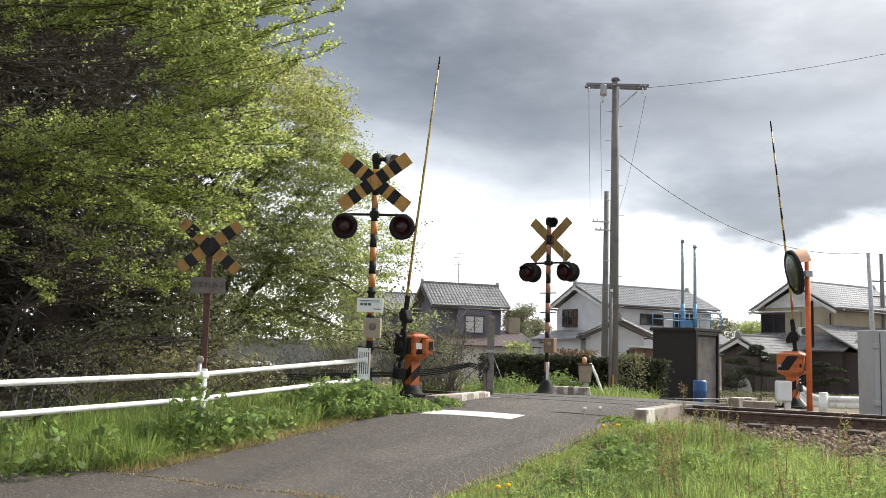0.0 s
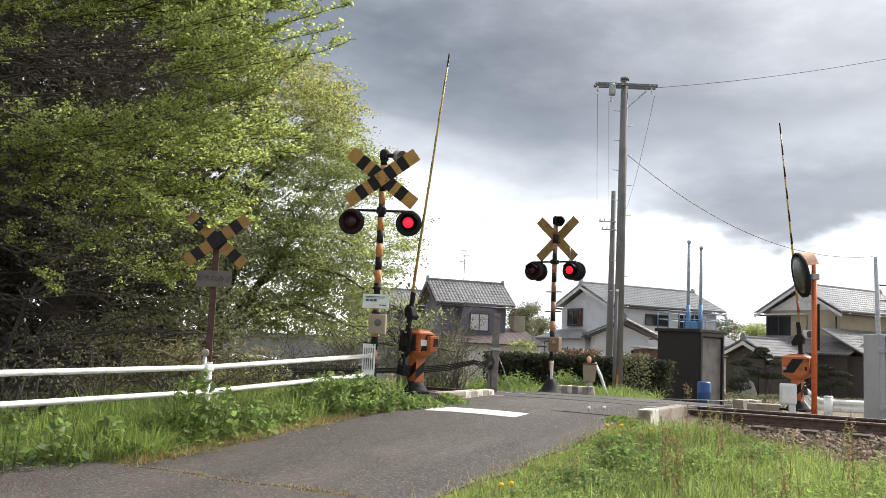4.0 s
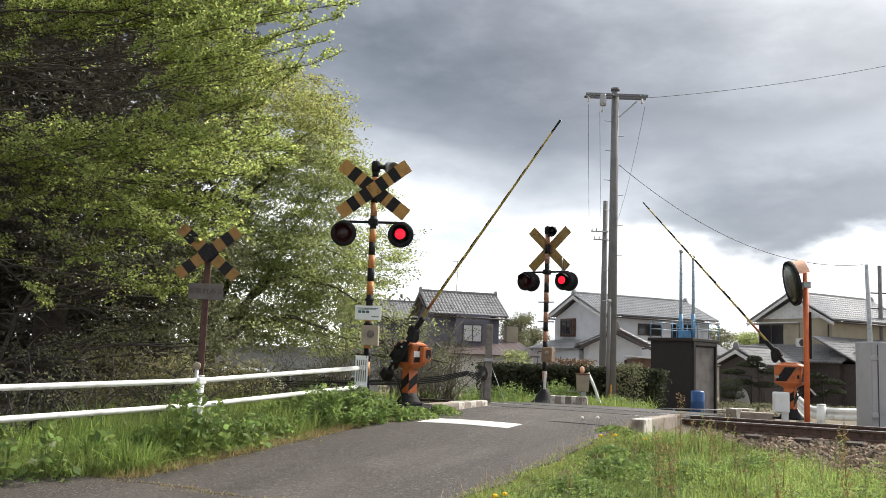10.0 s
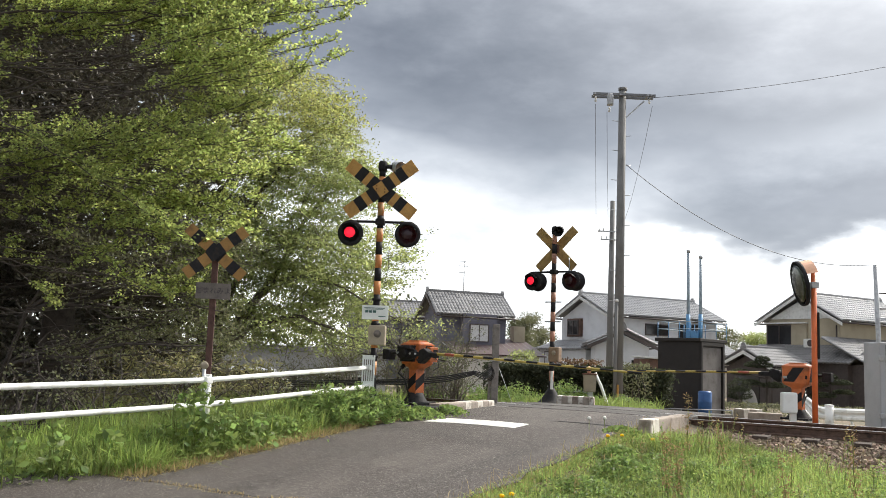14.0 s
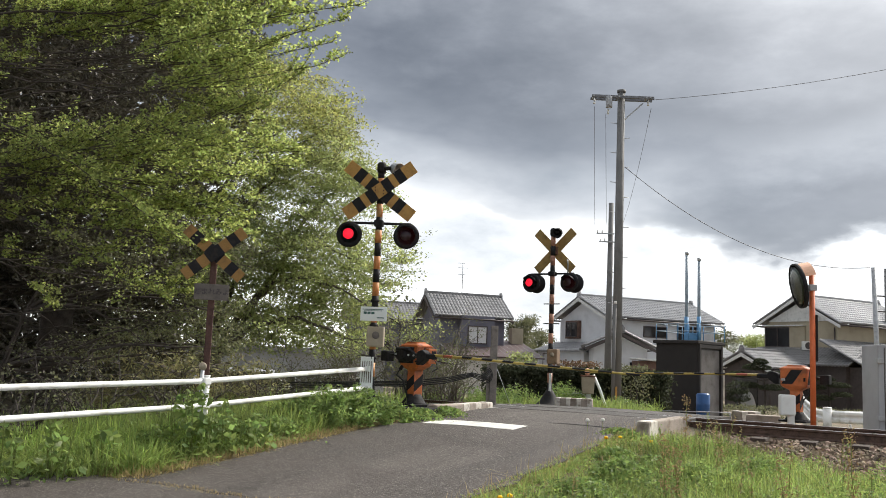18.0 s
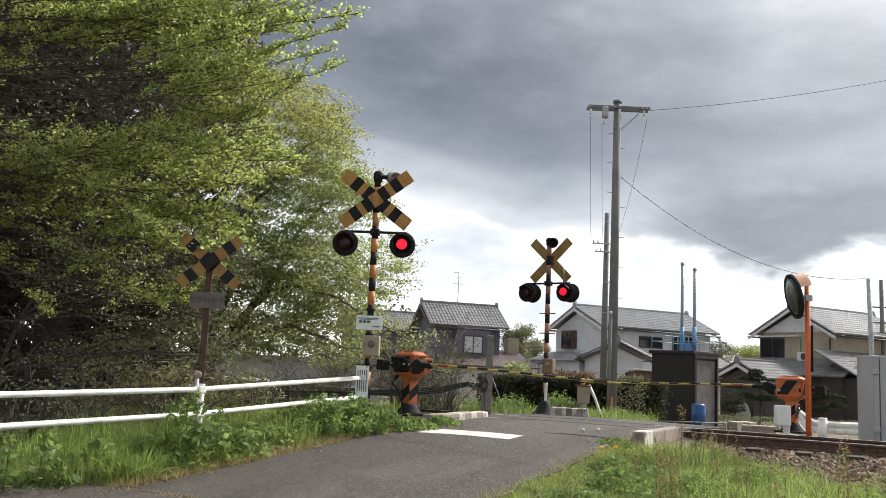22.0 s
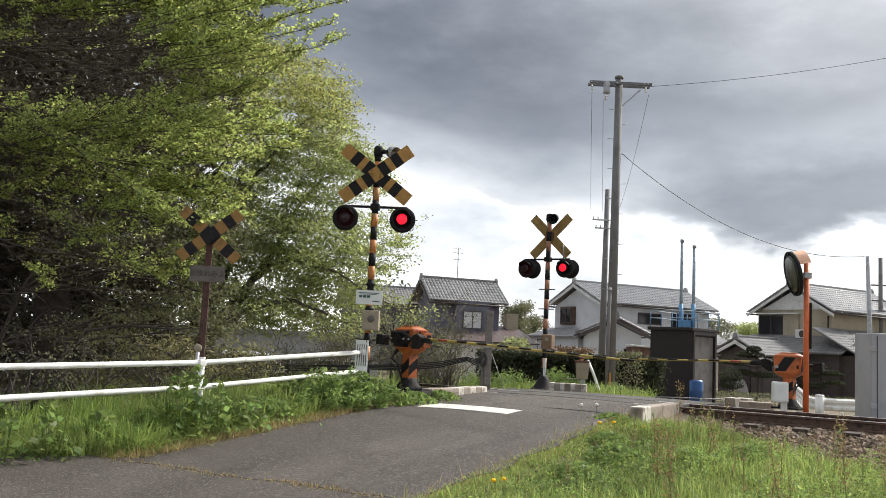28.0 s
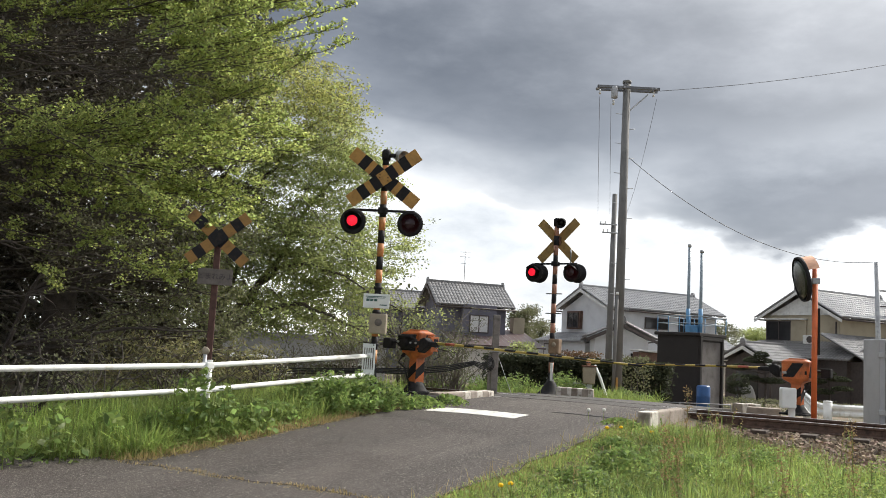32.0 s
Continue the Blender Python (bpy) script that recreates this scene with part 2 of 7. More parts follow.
M = dict(
    asphalt=road_material("asphalt", (0.061, 0.051, 0.045), (0.043, 0.034, 0.030), (0.23, 0.205, 0.185)),
    asphalt_new=road_material("asphalt_patch", (0.062, 0.056, 0.052), (0.050, 0.044, 0.040), (0.15, 0.14, 0.13)),
    soil=material("soil", (0.13, 0.10, 0.065), 0.95, vary=0.5, scale=0.7, fine=25, bump=0.6, stain=(0.06, 0.085, 0.03)),
    paint_white=material("road_paint", (0.62, 0.60, 0.56), 0.7, vary=0.25, scale=9, fine=90, bump=0.3, stain=(0.45, 0.45, 0.43)),
    concrete=material("concrete", (0.29, 0.245, 0.205), 0.85, vary=0.35, scale=5, fine=70, bump=0.3, stain=(0.17, 0.13, 0.10)),
    concrete_pole=material("concrete_pole", (0.16, 0.158, 0.155), 0.8, vary=0.25, scale=2, fine=40, bump=0.15),
    rail_steel=material("rail_steel", (0.10, 0.06, 0.045), 0.7, metal=0.2, vary=0.5, scale=14, fine=80, bump=0.3),
    rail_head=material("polished_rail", (0.55, 0.53, 0.52), 0.35, metal=0.7, vary=0.3, scale=4, bump=0.05),
    ballast=material("ballast_stone", (0.205, 0.152, 0.108), 0.9, vary=0.4, scale=20, fine=60, bump=0.3, island=0.6),
    sleeper=material("sleeper_wood", (0.055, 0.040, 0.032), 0.9, vary=0.4, scale=12, fine=60, bump=0.4),
    white_pipe=material("white_enamel", (0.80, 0.80, 0.78), 0.35, vary=0.12, scale=5, fine=60, bump=0.05, stain=(0.58, 0.56, 0.5)),
    black_paint=material("black_paint", (0.018, 0.017, 0.019), 0.7, spec=0.2, vary=0.4, scale=15, fine=80, bump=0.1, stain=(0.03, 0.026, 0.022)),
    black_metal=material("black_iron", (0.020, 0.019, 0.020), 0.75, spec=0.2, vary=0.4, scale=20, bump=0.15),
    yellow=material("crossing_yellow", (0.43, 0.23, 0.055), 0.55, vary=0.25, scale=9, fine=70, bump=0.08, stain=(0.34, 0.17, 0.04)),
    yellow_back=material("aged_yellow", (0.31, 0.20, 0.07), 0.6, vary=0.3, scale=9, fine=70, bump=0.08),
    # crossing yellow darkened: the trees' shade on the old sign is in this colour
    yellow_shaded=material("old_sign_yellow_shaded", (0.27, 0.145, 0.038), 0.65, vary=0.3, scale=9, fine=70, bump=0.1, stain=(0.17, 0.09, 0.03)),
    rust_post=material("dark_rusty_steel", (0.085, 0.042, 0.034), 0.85, vary=0.4, scale=10, fine=60, bump=0.3),
    kerb_paint=material("worn_kerb_paint", (0.58, 0.54, 0.48), 0.8, vary=0.4, scale=9, fine=70, bump=0.3, stain=(0.22, 0.17, 0.13)),
    pole_rust=material("faded_orange_band", (0.52, 0.20, 0.06), 0.6, vary=0.3, scale=12, fine=70, bump=0.1, stain=(0.42, 0.27, 0.12)),
    pole_pink=material("faded_pink_band", (0.38, 0.19, 0.125), 0.6, vary=0.3, scale=12, fine=70, bump=0.1),
    orange=material("machine_orange", (0.47, 0.125, 0.032), 0.45, vary=0.35, scale=9, fine=60, bump=0.10, stain=(0.26, 0.085, 0.035)),
    mirror_orange=material("mirror_post_orange", (0.66, 0.15, 0.045), 0.4, vary=0.2, scale=7, fine=60, bump=0.04),
    mirror_back=material("faded_orange_shell", (0.75, 0.42, 0.27), 0.5, vary=0.2, scale=7, bump=0.05),
    # dark green metal colour carries the reflection of trees in the mirror
    mirror_glass=material("dulled_mirror_tree_tint", (0.06, 0.07, 0.055), 0.22, metal=1.0, vary=0.4, scale=9, fine=40, bump=0.05),
    lens_dark=material("dark_red_lens", (0.026, 0.007, 0.012), 0.35, vary=0.2, bump=0.0),
    lens_lit=material("lit_red_lens", (0.90, 0.012, 0.035), 0.4, vary=0.02, bump=0.0, emit=1.0),
    cream=material("cream_case", (0.32, 0.27, 0.20), 0.5, vary=0.2, scale=8, fine=60, bump=0.05),
    case_brown=material("weathered_case", (0.25, 0.17, 0.11), 0.6, vary=0.3, scale=9, fine=60, bump=0.08, stain=(0.14, 0.08, 0.05)),
    signwhite=material("white_sign", (0.78, 0.80, 0.79), 0.4, vary=0.08, scale=6, bump=0.02),
    signtext=material("sign_green_ink", (0.05, 0.12, 0.11), 0.5, vary=0.1, bump=0.0),
    signgrey=material("weathered_plate", (0.13, 0.11, 0.098), 0.7, vary=0.3, scale=9, bump=0.1),
    ink=material("faded_ink", (0.06, 0.05, 0.05), 0.7, vary=0.1, bump=0.0),
    rust=material("rusty_steel", (0.15, 0.07, 0.045), 0.75, metal=0.1, vary=0.4, scale=14, fine=70, bump=0.25),
    arm_steel=material("dull_arm_steel", (0.17, 0.175, 0.19), 0.6, metal=0.2, vary=0.2, scale=8, bump=0.05),
    galv=material("galvanised_steel", (0.40, 0.41, 0.42), 0.5, metal=0.5, vary=0.2, scale=8, bump=0.05),
    cabinet_grey=material("grey_cabinet", (0.36, 0.37, 0.39), 0.5, vary=0.12, scale=3, bump=0.04),
    shed_dark=material("dark_brown_sheet", (0.015, 0.0115, 0.0105), 0.7, vary=0.3, scale=3, fine=30, bump=0.1),
    shed_door=material("weathered_door", (0.125, 0.115, 0.110), 0.8, vary=0.3, scale=2, fine=30, bump=0.2, stain=(0.085, 0.072, 0.066)),
    blue=material("blue_paint", (0.10, 0.26, 0.46), 0.5, vary=0.25, scale=5, bump=0.05),
    blue_plastic=material("blue_plastic", (0.025, 0.09, 0.25), 0.4, vary=0.2, scale=5, bump=0.03),
    pale_pole=material("pale_blue_grey_pipe", (0.27, 0.33, 0.38), 0.5, vary=0.2, scale=5, bump=0.05),
    wood_post=material("grey_weathered_post", (0.20, 0.18, 0.165), 0.85, vary=0.35, scale=8, fine=50, bump=0.3),
    tile=material("roof_tile", (0.27, 0.27, 0.275), 0.32, vary=0.25, scale=2, fine=14, bump=0.1),
    tile_dark=material("dark_roof_tile", (0.19, 0.185, 0.185), 0.36, vary=0.3, scale=2, fine=14, bump=0.1),
    metal_roof=material("brown_metal_roof", (0.085, 0.056, 0.056), 0.5, spec=0.4, metal=0.0, vary=0.25, scale=2, bump=0.03),
    wall_white=material("white_render", (0.66, 0.67, 0.69), 0.85, vary=0.12, scale=1.2, fine=30, bump=0.08),
    wall_grey=material("blue_grey_siding", (0.135, 0.132, 0.165), 0.8, vary=0.15, scale=1.2, fine=20, bump=0.1),
    wall_beige=material("beige_render", (0.38, 0.33, 0.24), 0.9, vary=0.15, scale=1.0, fine=30, bump=0.1),
    wall_cream=material("cream_wall", (0.55, 0.52, 0.48), 0.9, vary=0.15, scale=1.0, fine=30, bump=0.1),
    wall_dim=material("dim_grey_wall", (0.34, 0.34, 0.345), 0.9, vary=0.2, scale=0.8, fine=20, bump=0.1),
    shed_brown=material("brown_shed_boards", (0.13, 0.075, 0.055), 0.85, vary=0.35, scale=4, fine=30, bump=0.3),
    trim=material("dark_trim_and_shaded_wall", (0.07, 0.055, 0.05), 0.6, vary=0.25, scale=6, bump=0.05),
    trim_white=material("pale_fascia", (0.62, 0.62, 0.60), 0.6, vary=0.15, scale=6, bump=0.05),
    window=material("window_glass", (0.025, 0.025, 0.027), 0.08, vary=0.2, bump=0.0),
    curtain=material("lace_curtain", (0.62, 0.62, 0.61), 0.9, vary=0.1, scale=10, bump=0.1),
    ac=material("air_unit_white", (0.68, 0.67, 0.63), 0.5, vary=0.1, bump=0.02),
    car_paint=material("silver_car_paint", (0.62, 0.63, 0.64), 0.25, metal=0.3, vary=0.05, bump=0.0),
    tyre=material("tyre_rubber", (0.02, 0.02, 0.02), 0.9, vary=0.2, bump=0.1),
    bark=material("bark", (0.065, 0.053, 0.046), 0.95, vary=0.4, scale=12, fine=50, bump=0.6),
    bark_cherry=material("cherry_bark", (0.115, 0.098, 0.085), 0.9, vary=0.35, scale=12, fine=50, bump=0.4),
    bark_pale=material("pale_bark", (0.17, 0.15, 0.13), 0.95, vary=0.35, scale=12, fine=50, bump=0.4),
    leaf_lime=material("fresh_leaf", (0.264, 0.304, 0.114), 0.6, vary=0.2, scale=0.6, fine=3, bump=0, leaf=0.72, island=0.45),
    twig=material("maple_twig", (0.060, 0.048, 0.040), 0.8, vary=0.4, scale=9, fine=60, bump=0.3),
    leaf_tip=material("young_tip_leaf", (0.235, 0.248, 0.092), 0.5, vary=0.25, scale=0.6, fine=3, bump=0, leaf=0.64, island=0.45),
    leaf_mid=material("spring_leaf", (0.224, 0.255, 0.110), 0.5, vary=0.25, scale=0.6, fine=3, bump=0, leaf=0.64, island=0.35),
    # evergreen colour is lifted to stand in for haze over dark foliage
    leaf_dark_hazed=material("evergreen_leaf_hazed", (0.082, 0.074, 0.055), 0.42, vary=0.35, scale=0.6, fine=3, bump=0, leaf=0.2, island=0.5),
    leaf_dull=material("dull_leaf", (0.13, 0.135, 0.075), 0.6, vary=0.3, scale=0.6, fine=3, bump=0, leaf=0.35, island=0.4),
    leaf_bamboo=material("bamboo_grass_leaf", (0.235, 0.225, 0.115), 0.6, vary=0.3, scale=0.6, fine=3, bump=0, leaf=0.4, island=0.5),
    leaf_hedge=material("hedge_leaf", (0.045, 0.052, 0.030), 0.85, vary=0.35, scale=0.6, fine=3, bump=0, leaf=0.2, island=0.5),
    leaf_red=material("reddish_leaf", (0.15, 0.095, 0.055), 0.5, vary=0.35, scale=0.6, fine=3, bump=0, leaf=0.3, island=0.5),
    grass=material("grass_blade", (0.178, 0.228, 0.074), 0.5, vary=0.35, scale=0.8, fine=4, bump=0, leaf=0.45, island=0.4),
    grass_bank=material("bank_grass_blade", (0.215, 0.270, 0.090), 0.5, vary=0.4, scale=0.8, fine=4, bump=0, leaf=0.45, island=0.5),
    weed_bright=material("bright_weed_leaf", (0.185, 0.245, 0.082), 0.5, vary=0.35, scale=0.8, fine=4, bump=0, leaf=0.45, island=0.5),
    weed_fine=material("fine_weed_leaf", (0.115, 0.165, 0.062), 0.5, vary=0.3, scale=0.8, fine=4, bump=0, leaf=0.4, island=0.4),
    grass_lush=material("lush_grass_blade", (0.205, 0.275, 0.082), 0.45, vary=0.3, scale=0.8, fine=4, bump=0, leaf=0.45, island=0.35),
    grass_dry=material("dry_grass", (0.30, 0.24, 0.12), 0.7, vary=0.3, scale=0.8, fine=4, bump=0, leaf=0.3, island=0.3),
    weed=material("weed_leaf", (0.165, 0.225, 0.078), 0.5, vary=0.3, scale=0.8, fine=4, bump=0, leaf=0.45, island=0.4),
    flower_pink=material("pink_petal", (0.22, 0.09, 0.16), 0.7, vary=0.3, bump=0, leaf=0.2, island=0.4),
    seed_tan=material("tan_seed_head", (0.26, 0.19, 0.10), 0.8, vary=0.3, bump=0, leaf=0.3, island=0.4),
    petal=material("yellow_petal", (0.80, 0.55, 0.02), 0.6, vary=0.1, bump=0, leaf=0.2),
    fluff=material("seed_head", (0.70, 0.68, 0.63), 0.9, vary=0.1, bump=0),
    cable=material("black_cable", (0.015, 0.015, 0.016), 0.6, vary=0.2, bump=0.0),
    cable_far=material("grey_cable", (0.10, 0.10, 0.11), 0.7, vary=0.2, bump=0.0),
    insulator=material("porcelain", (0.7, 0.7, 0.68), 0.2, vary=0.05, bump=0),
    faded_red=material("faded_red_band", (0.30, 0.07, 0.04), 0.6, vary=0.3, scale=12, fine=70, bump=0.08),
    barrier_yellow=material("barrier_yellow", (0.42, 0.31, 0.07), 0.4, vary=0.15, bump=0.02),
    stone=material("garden_stone", (0.30, 0.29, 0.27), 0.9, vary=0.3, scale=3, bump=0.3),
)


# ---------------------------------------------------------------- mesh helpers
def link_mesh(name, bm, mat, parent=None, label=""):
    me = bpy.data.meshes.new(name)
    bm.to_mesh(me)
    bm.free()
    me.materials.append(M[mat] if isinstance(mat, str) else mat)
    ob = new(name, me)
    if parent is not None:
        ob.parent = parent
    if label:
        tagged(ob, label)
    return ob


def part(name, bm, mat, parent, label=""):
    return link_mesh(name, bm, mat, parent, label)


def thing(name, at, label, category, rz=0, group="", kind=""):
    ob = new(name)
    ob.empty_display_size = 0.2
    ob.matrix_world = pose(*at, 0, 0, rz)
    return tagged(ob, label, category, group, kind)


def box(sx, sy, sz, at=(0, 0, 0), bevel=0.0, rot=None, bm=None, taper=1.0):
    """A box on its base centre `at`; taper shrinks its top."""
    own = bmesh.new()
    bmesh.ops.create_cube(own, size=1.0)
    for v in own.verts:
        k = taper if v.co.z > 0 else 1.0
        v.co = Vector((v.co.x * sx * k, v.co.y * sy * k, (v.co.z + 0.5) * sz))
    if bevel:
        bmesh.ops.bevel(own, geom=own.edges[:], offset=bevel, segments=2, affect="EDGES", profile=0.6)
    m = Matrix.Translation(at) @ (rot or Matrix.Identity(4))
    bmesh.ops.transform(own, matrix=m, verts=own.verts)
    return merge(bm, own)


def merge(bm, own):
    if bm is None:
        return own
    me = bpy.data.meshes.new("tmp")
    own.to_mesh(me)
    own.free()
    bm.from_mesh(me)
    bpy.data.meshes.remove(me)
    return bm


def tube(a, b, r1, r2=None, seg=10, bm=None, caps=True):
    a, b = Vector(a), Vector(b)
    r2 = r1 if r2 is None else r2
    d = b - a
    own = bmesh.new()
    bmesh.ops.create_cone(own, cap_ends=caps, segments=seg, radius1=r1, radius2=r2, depth=d.length)
    m = Matrix.Translation((a + b) / 2) @ d.to_track_quat("Z", "Y").to_matrix().to_4x4()
    bmesh.ops.transform(own, matrix=m, verts=own.verts)
    for f in own.faces:
        f.smooth = len(f.verts) == 4
    return merge(bm, own)


def sweep(points, radii, seg=6, bm=None):
    """A round rod along a line of points, with a radius at each."""
    own = bmesh.new() if bm is None else bm
    pts = [Vector(p) for p in points]
    rings = []
    for i, p in enumerate(pts):
        d = (pts[min(i + 1, len(pts) - 1)] - pts[max(i - 1, 0)]).normalized()
        side = d.cross(Vector((0.31, 0.17, 0.93))).normalized()
        up = side.cross(d)
        r = radii[i] if isinstance(radii, (list, tuple)) else radii
        rings.append([own.verts.new(p + (side * math.cos(k * math.tau / seg) + up * math.sin(k * math.tau / seg)) * r) for k in range(seg)])
    for r0, r1 in zip(rings, rings[1:]):
        for k in range(seg):
            f = own.faces.new((r0[k], r0[(k + 1) % seg], r1[(k + 1) % seg], r1[k]))
            f.smooth = True
    own.faces.new(rings[0][::-1])
    own.faces.new(rings[-1])
    return own


def lathe(profile, seg=24, bm=None, axis="Z"):
    """A turned body from (radius, height) pairs."""
    own = bmesh.new() if bm is None else bm
    rings = []
    for r, h in profile:
        ring = []
        for k in range(seg):
            c, s = math.cos(k * math.tau / seg) * r, math.sin(k * math.tau / seg) * r
            ring.append(own.verts.new((c, s, h) if axis == "Z" else (c, h, s)))
        rings.append(ring)
    for r0, r1 in zip(rings, rings[1:]):
        for k in range(seg):
            f = own.faces.new((r0[k], r0[(k + 1) % seg], r1[(k + 1) % seg], r1[k]))
            f.smooth = True
    if profile[0][0] > 1e-4:
        own.faces.new(rings[0][::-1])
    if profile[-1][0] > 1e-4:
        own.faces.new(rings[-1])
    bmesh.ops.remove_doubles(own, verts=own.verts, dist=1e-5)
    bmesh.ops.recalc_face_normals(own, faces=own.faces)
    return own


def prism(outline, depth, bm=None, m=None, bevel=0.0):
    """A flat outline of (x, z) pairs in the plane y = 0, thickened to y = depth."""
    own = bmesh.new()
    front = [own.verts.new((x, 0, z)) for x, z in outline]
    back = [own.verts.new((x, depth, z)) for x, z in outline]
    n = len(outline)
    own.faces.new(front)
    own.faces.new(back[::-1])
    for i in range(n):
        own.faces.new((front[i], back[i], back[(i + 1) % n], front[(i + 1) % n]))
    bmesh.ops.recalc_face_normals(own, faces=own.faces)
    if bevel:
        bmesh.ops.bevel(own, geom=own.edges[:], offset=bevel, segments=1, affect="EDGES")
    if m is not None:
        bmesh.ops.transform(own, matrix=m, verts=own.verts)
    return merge(bm, own)


def quads(name, verts, faces, mat, parent=None, label="", smooth=False):
    """A mesh from numpy arrays: verts (n, 3), faces (m, 3 or 4)."""
    verts, faces = np.asarray(verts, np.float32), np.asarray(faces, np.int32)
    me = bpy.data.meshes.new(name)
    k = faces.shape[1]
    me.vertices.add(len(verts))
    me.vertices.foreach_set("co", verts.ravel())
    me.loops.add(faces.size)
    me.loops.foreach_set("vertex_index", faces.ravel())
    me.polygons.add(len(faces))
    me.polygons.foreach_set("loop_start", np.arange(0, faces.size, k, dtype=np.int32))
    me.polygons.foreach_set("use_smooth", np.full(len(faces), bool(smooth)))
    me.update(calc_edges=True)
    me.validate()
    me.materials.append(M[mat] if isinstance(mat, str) else mat)
    ob = new(name, me)
    if parent is not None:
        ob.parent = parent
    if label:
        tagged(ob, label)
    return ob

# ---------------------------------------------------------------- plan: p runs along the track to the right, q along the road over it
CA, SA = 0.873, 0.488
TRACK_TURN = -29.2


def plan(p, q, z=0.0):
    return Vector((CA * p + SA * q, -SA * p + CA * q, z))


ROAD_L, ROAD_R = -6.55, -3.42
ROAD_Q = [-60, 0, 4, 6, 8, 10, 11.5, 12.8, 14.4, 16, 18, 25, 35, 50, 62, 90, 600]
ROAD_Z = [-0.3, 0, 0.18, 0.31, 0.47, 0.635, 0.72, 0.765, 0.765, 0.73, 0.60, 0.10, -0.32, -0.72, -0.78, -0.8, -0.8]
SIDE_Q = [-60, 0, 4, 5.6, 7, 10, 11.0, 11.9, 12.7, 13.1, 15.4, 16.5, 18, 25, 35, 50, 62, 90, 600]
RIGHT_Z = [-0.3, -0.08, 0.10, 0.20, 0.28, 0.36, 0.41, 0.48, 0.56, 0.60, 0.60, 0.60, 0.48, 0.05, -0.35, -0.72, -0.78, -0.8, -0.8]
LEFT_Z = [-0.3, -0.08, 0.10, 0.22, 0.42, 0.60, 0.63, 0.62, 0.61, 0.61, 0.60, 0.62, 0.56, 0.08, -0.35, -0.72, -0.78, -0.8, -0.8]


def bank_edge(p):
    """How far towards the track the grass of the bank reaches."""
    return np.interp(p, [-3.2, -2.5, -2.0, -1.2, -0.5, 1.0], [12.1, 12.1, 11.75, 11.05, 10.45, 10.2]) + 0.09 * np.sin(p * 7.0)


def road_z(q):
    return np.interp(q, ROAD_Q, ROAD_Z)


def ground_z(x, y):
    """Height of the ground sheet (vectorised)."""
    p, q = CA * x - SA * y, SA * x + CA * y
    road = np.interp(q, ROAD_Q, ROAD_Z) - 0.03
    right, left = np.interp(q, SIDE_Q, RIGHT_Z), np.interp(q, SIDE_Q, LEFT_Z)
    wr = np.clip((p - ROAD_R) / 0.9, 0, 1)
    wl = np.clip((ROAD_L - p) / 0.7, 0, 1)
    z = road * (1 - wr) * (1 - wl) + right * wr + left * wl
    # the bank on the far left falls away from the road
    z = z - 0.78 * np.clip((-10 - p) / 5, 0, 1) * np.clip((q - 15.5) / 4, 0, 1) * np.clip((42 - q) / 8, 0, 1)
    return z - 0.35 * np.clip((-9.0 - p) / 6, 0, 1) * np.clip((12 - q) / 4, 0, 1)


def gz(x, y):
    return float(ground_z(np.float64(x), np.float64(y)))


def make_ground():
    s = np.linspace(-1, 1, 221)
    ax = np.sinh(s * 5.2) / np.sinh(5.2) * 900
    X, Y = np.meshgrid(ax, ax + 12)
    Z = ground_z(X, Y)
    n = len(ax)
    idx = np.arange(n * n).reshape(n, n)
    faces = np.stack([idx[:-1, :-1], idx[:-1, 1:], idx[1:, 1:], idx[1:, :-1]], -1).reshape(-1, 4)
    ob = quads("ground", np.stack([X, Y, Z], -1).reshape(-1, 3), faces, "soil", smooth=True)
    tagged(ob, "earth with weeds falling away from the crossing", "ground", kind="structure")


def strip(name, p0, p1, q0, q1, mat, lift, label, category, dq=0.4, wobble=0.0):
    """A sheet of paving between p0 and p1 that follows the road's rise."""
    qs = np.arange(q0, q1 + 1e-6, (q1 - q0) / max(2, round((q1 - q0) / dq)))
    cols = 60 if name in ("road", "road_junction") else 9
    ps = np.linspace(p0, p1, cols)
    v, f = [], []
    for q in qs:
        for i, p in enumerate(ps):
            dp = 0.0
            if wobble and i in (0, cols - 1):
                dp = wobble * (noise.noise((p, q * 1.7, 0)) + 0.5 * noise.noise((p, q * 6, 3)))
            crown = (0.0 if name == "road_junction" else 0.02 * min(1.0, max(0.0, q - 5.92))) * (1 - ((p - (p0 + p1) / 2) / (p1 - p0) * 2) ** 2)
            # the joint between the two pavings meanders
            dq2 = 0.035 * math.sin(p * 5.1) + 0.02 * math.sin(p * 13) + 0.06 * math.sin(p * 1.3) if cols == 60 and abs(q - 5.902) < 0.01 else 0.0
            v.append(plan(p + dp, q + dq2, road_z(q) + lift + crown))
    n = len(ps)
    for j in range(len(qs) - 1):
        for i in range(n - 1):
            f.append((j * n + i, j * n + i + 1, (j + 1) * n + i + 1, (j + 1) * n + i))
    ob = quads(name, np.array([tuple(x) for x in v]), f, mat)
    # a skirt gives the paving its thickness
    mod = ob.modifiers.new("thick", "SOLIDIFY")
    mod.thickness, mod.offset = 0.05, -1
    return tagged(ob, label, category, kind="structure")


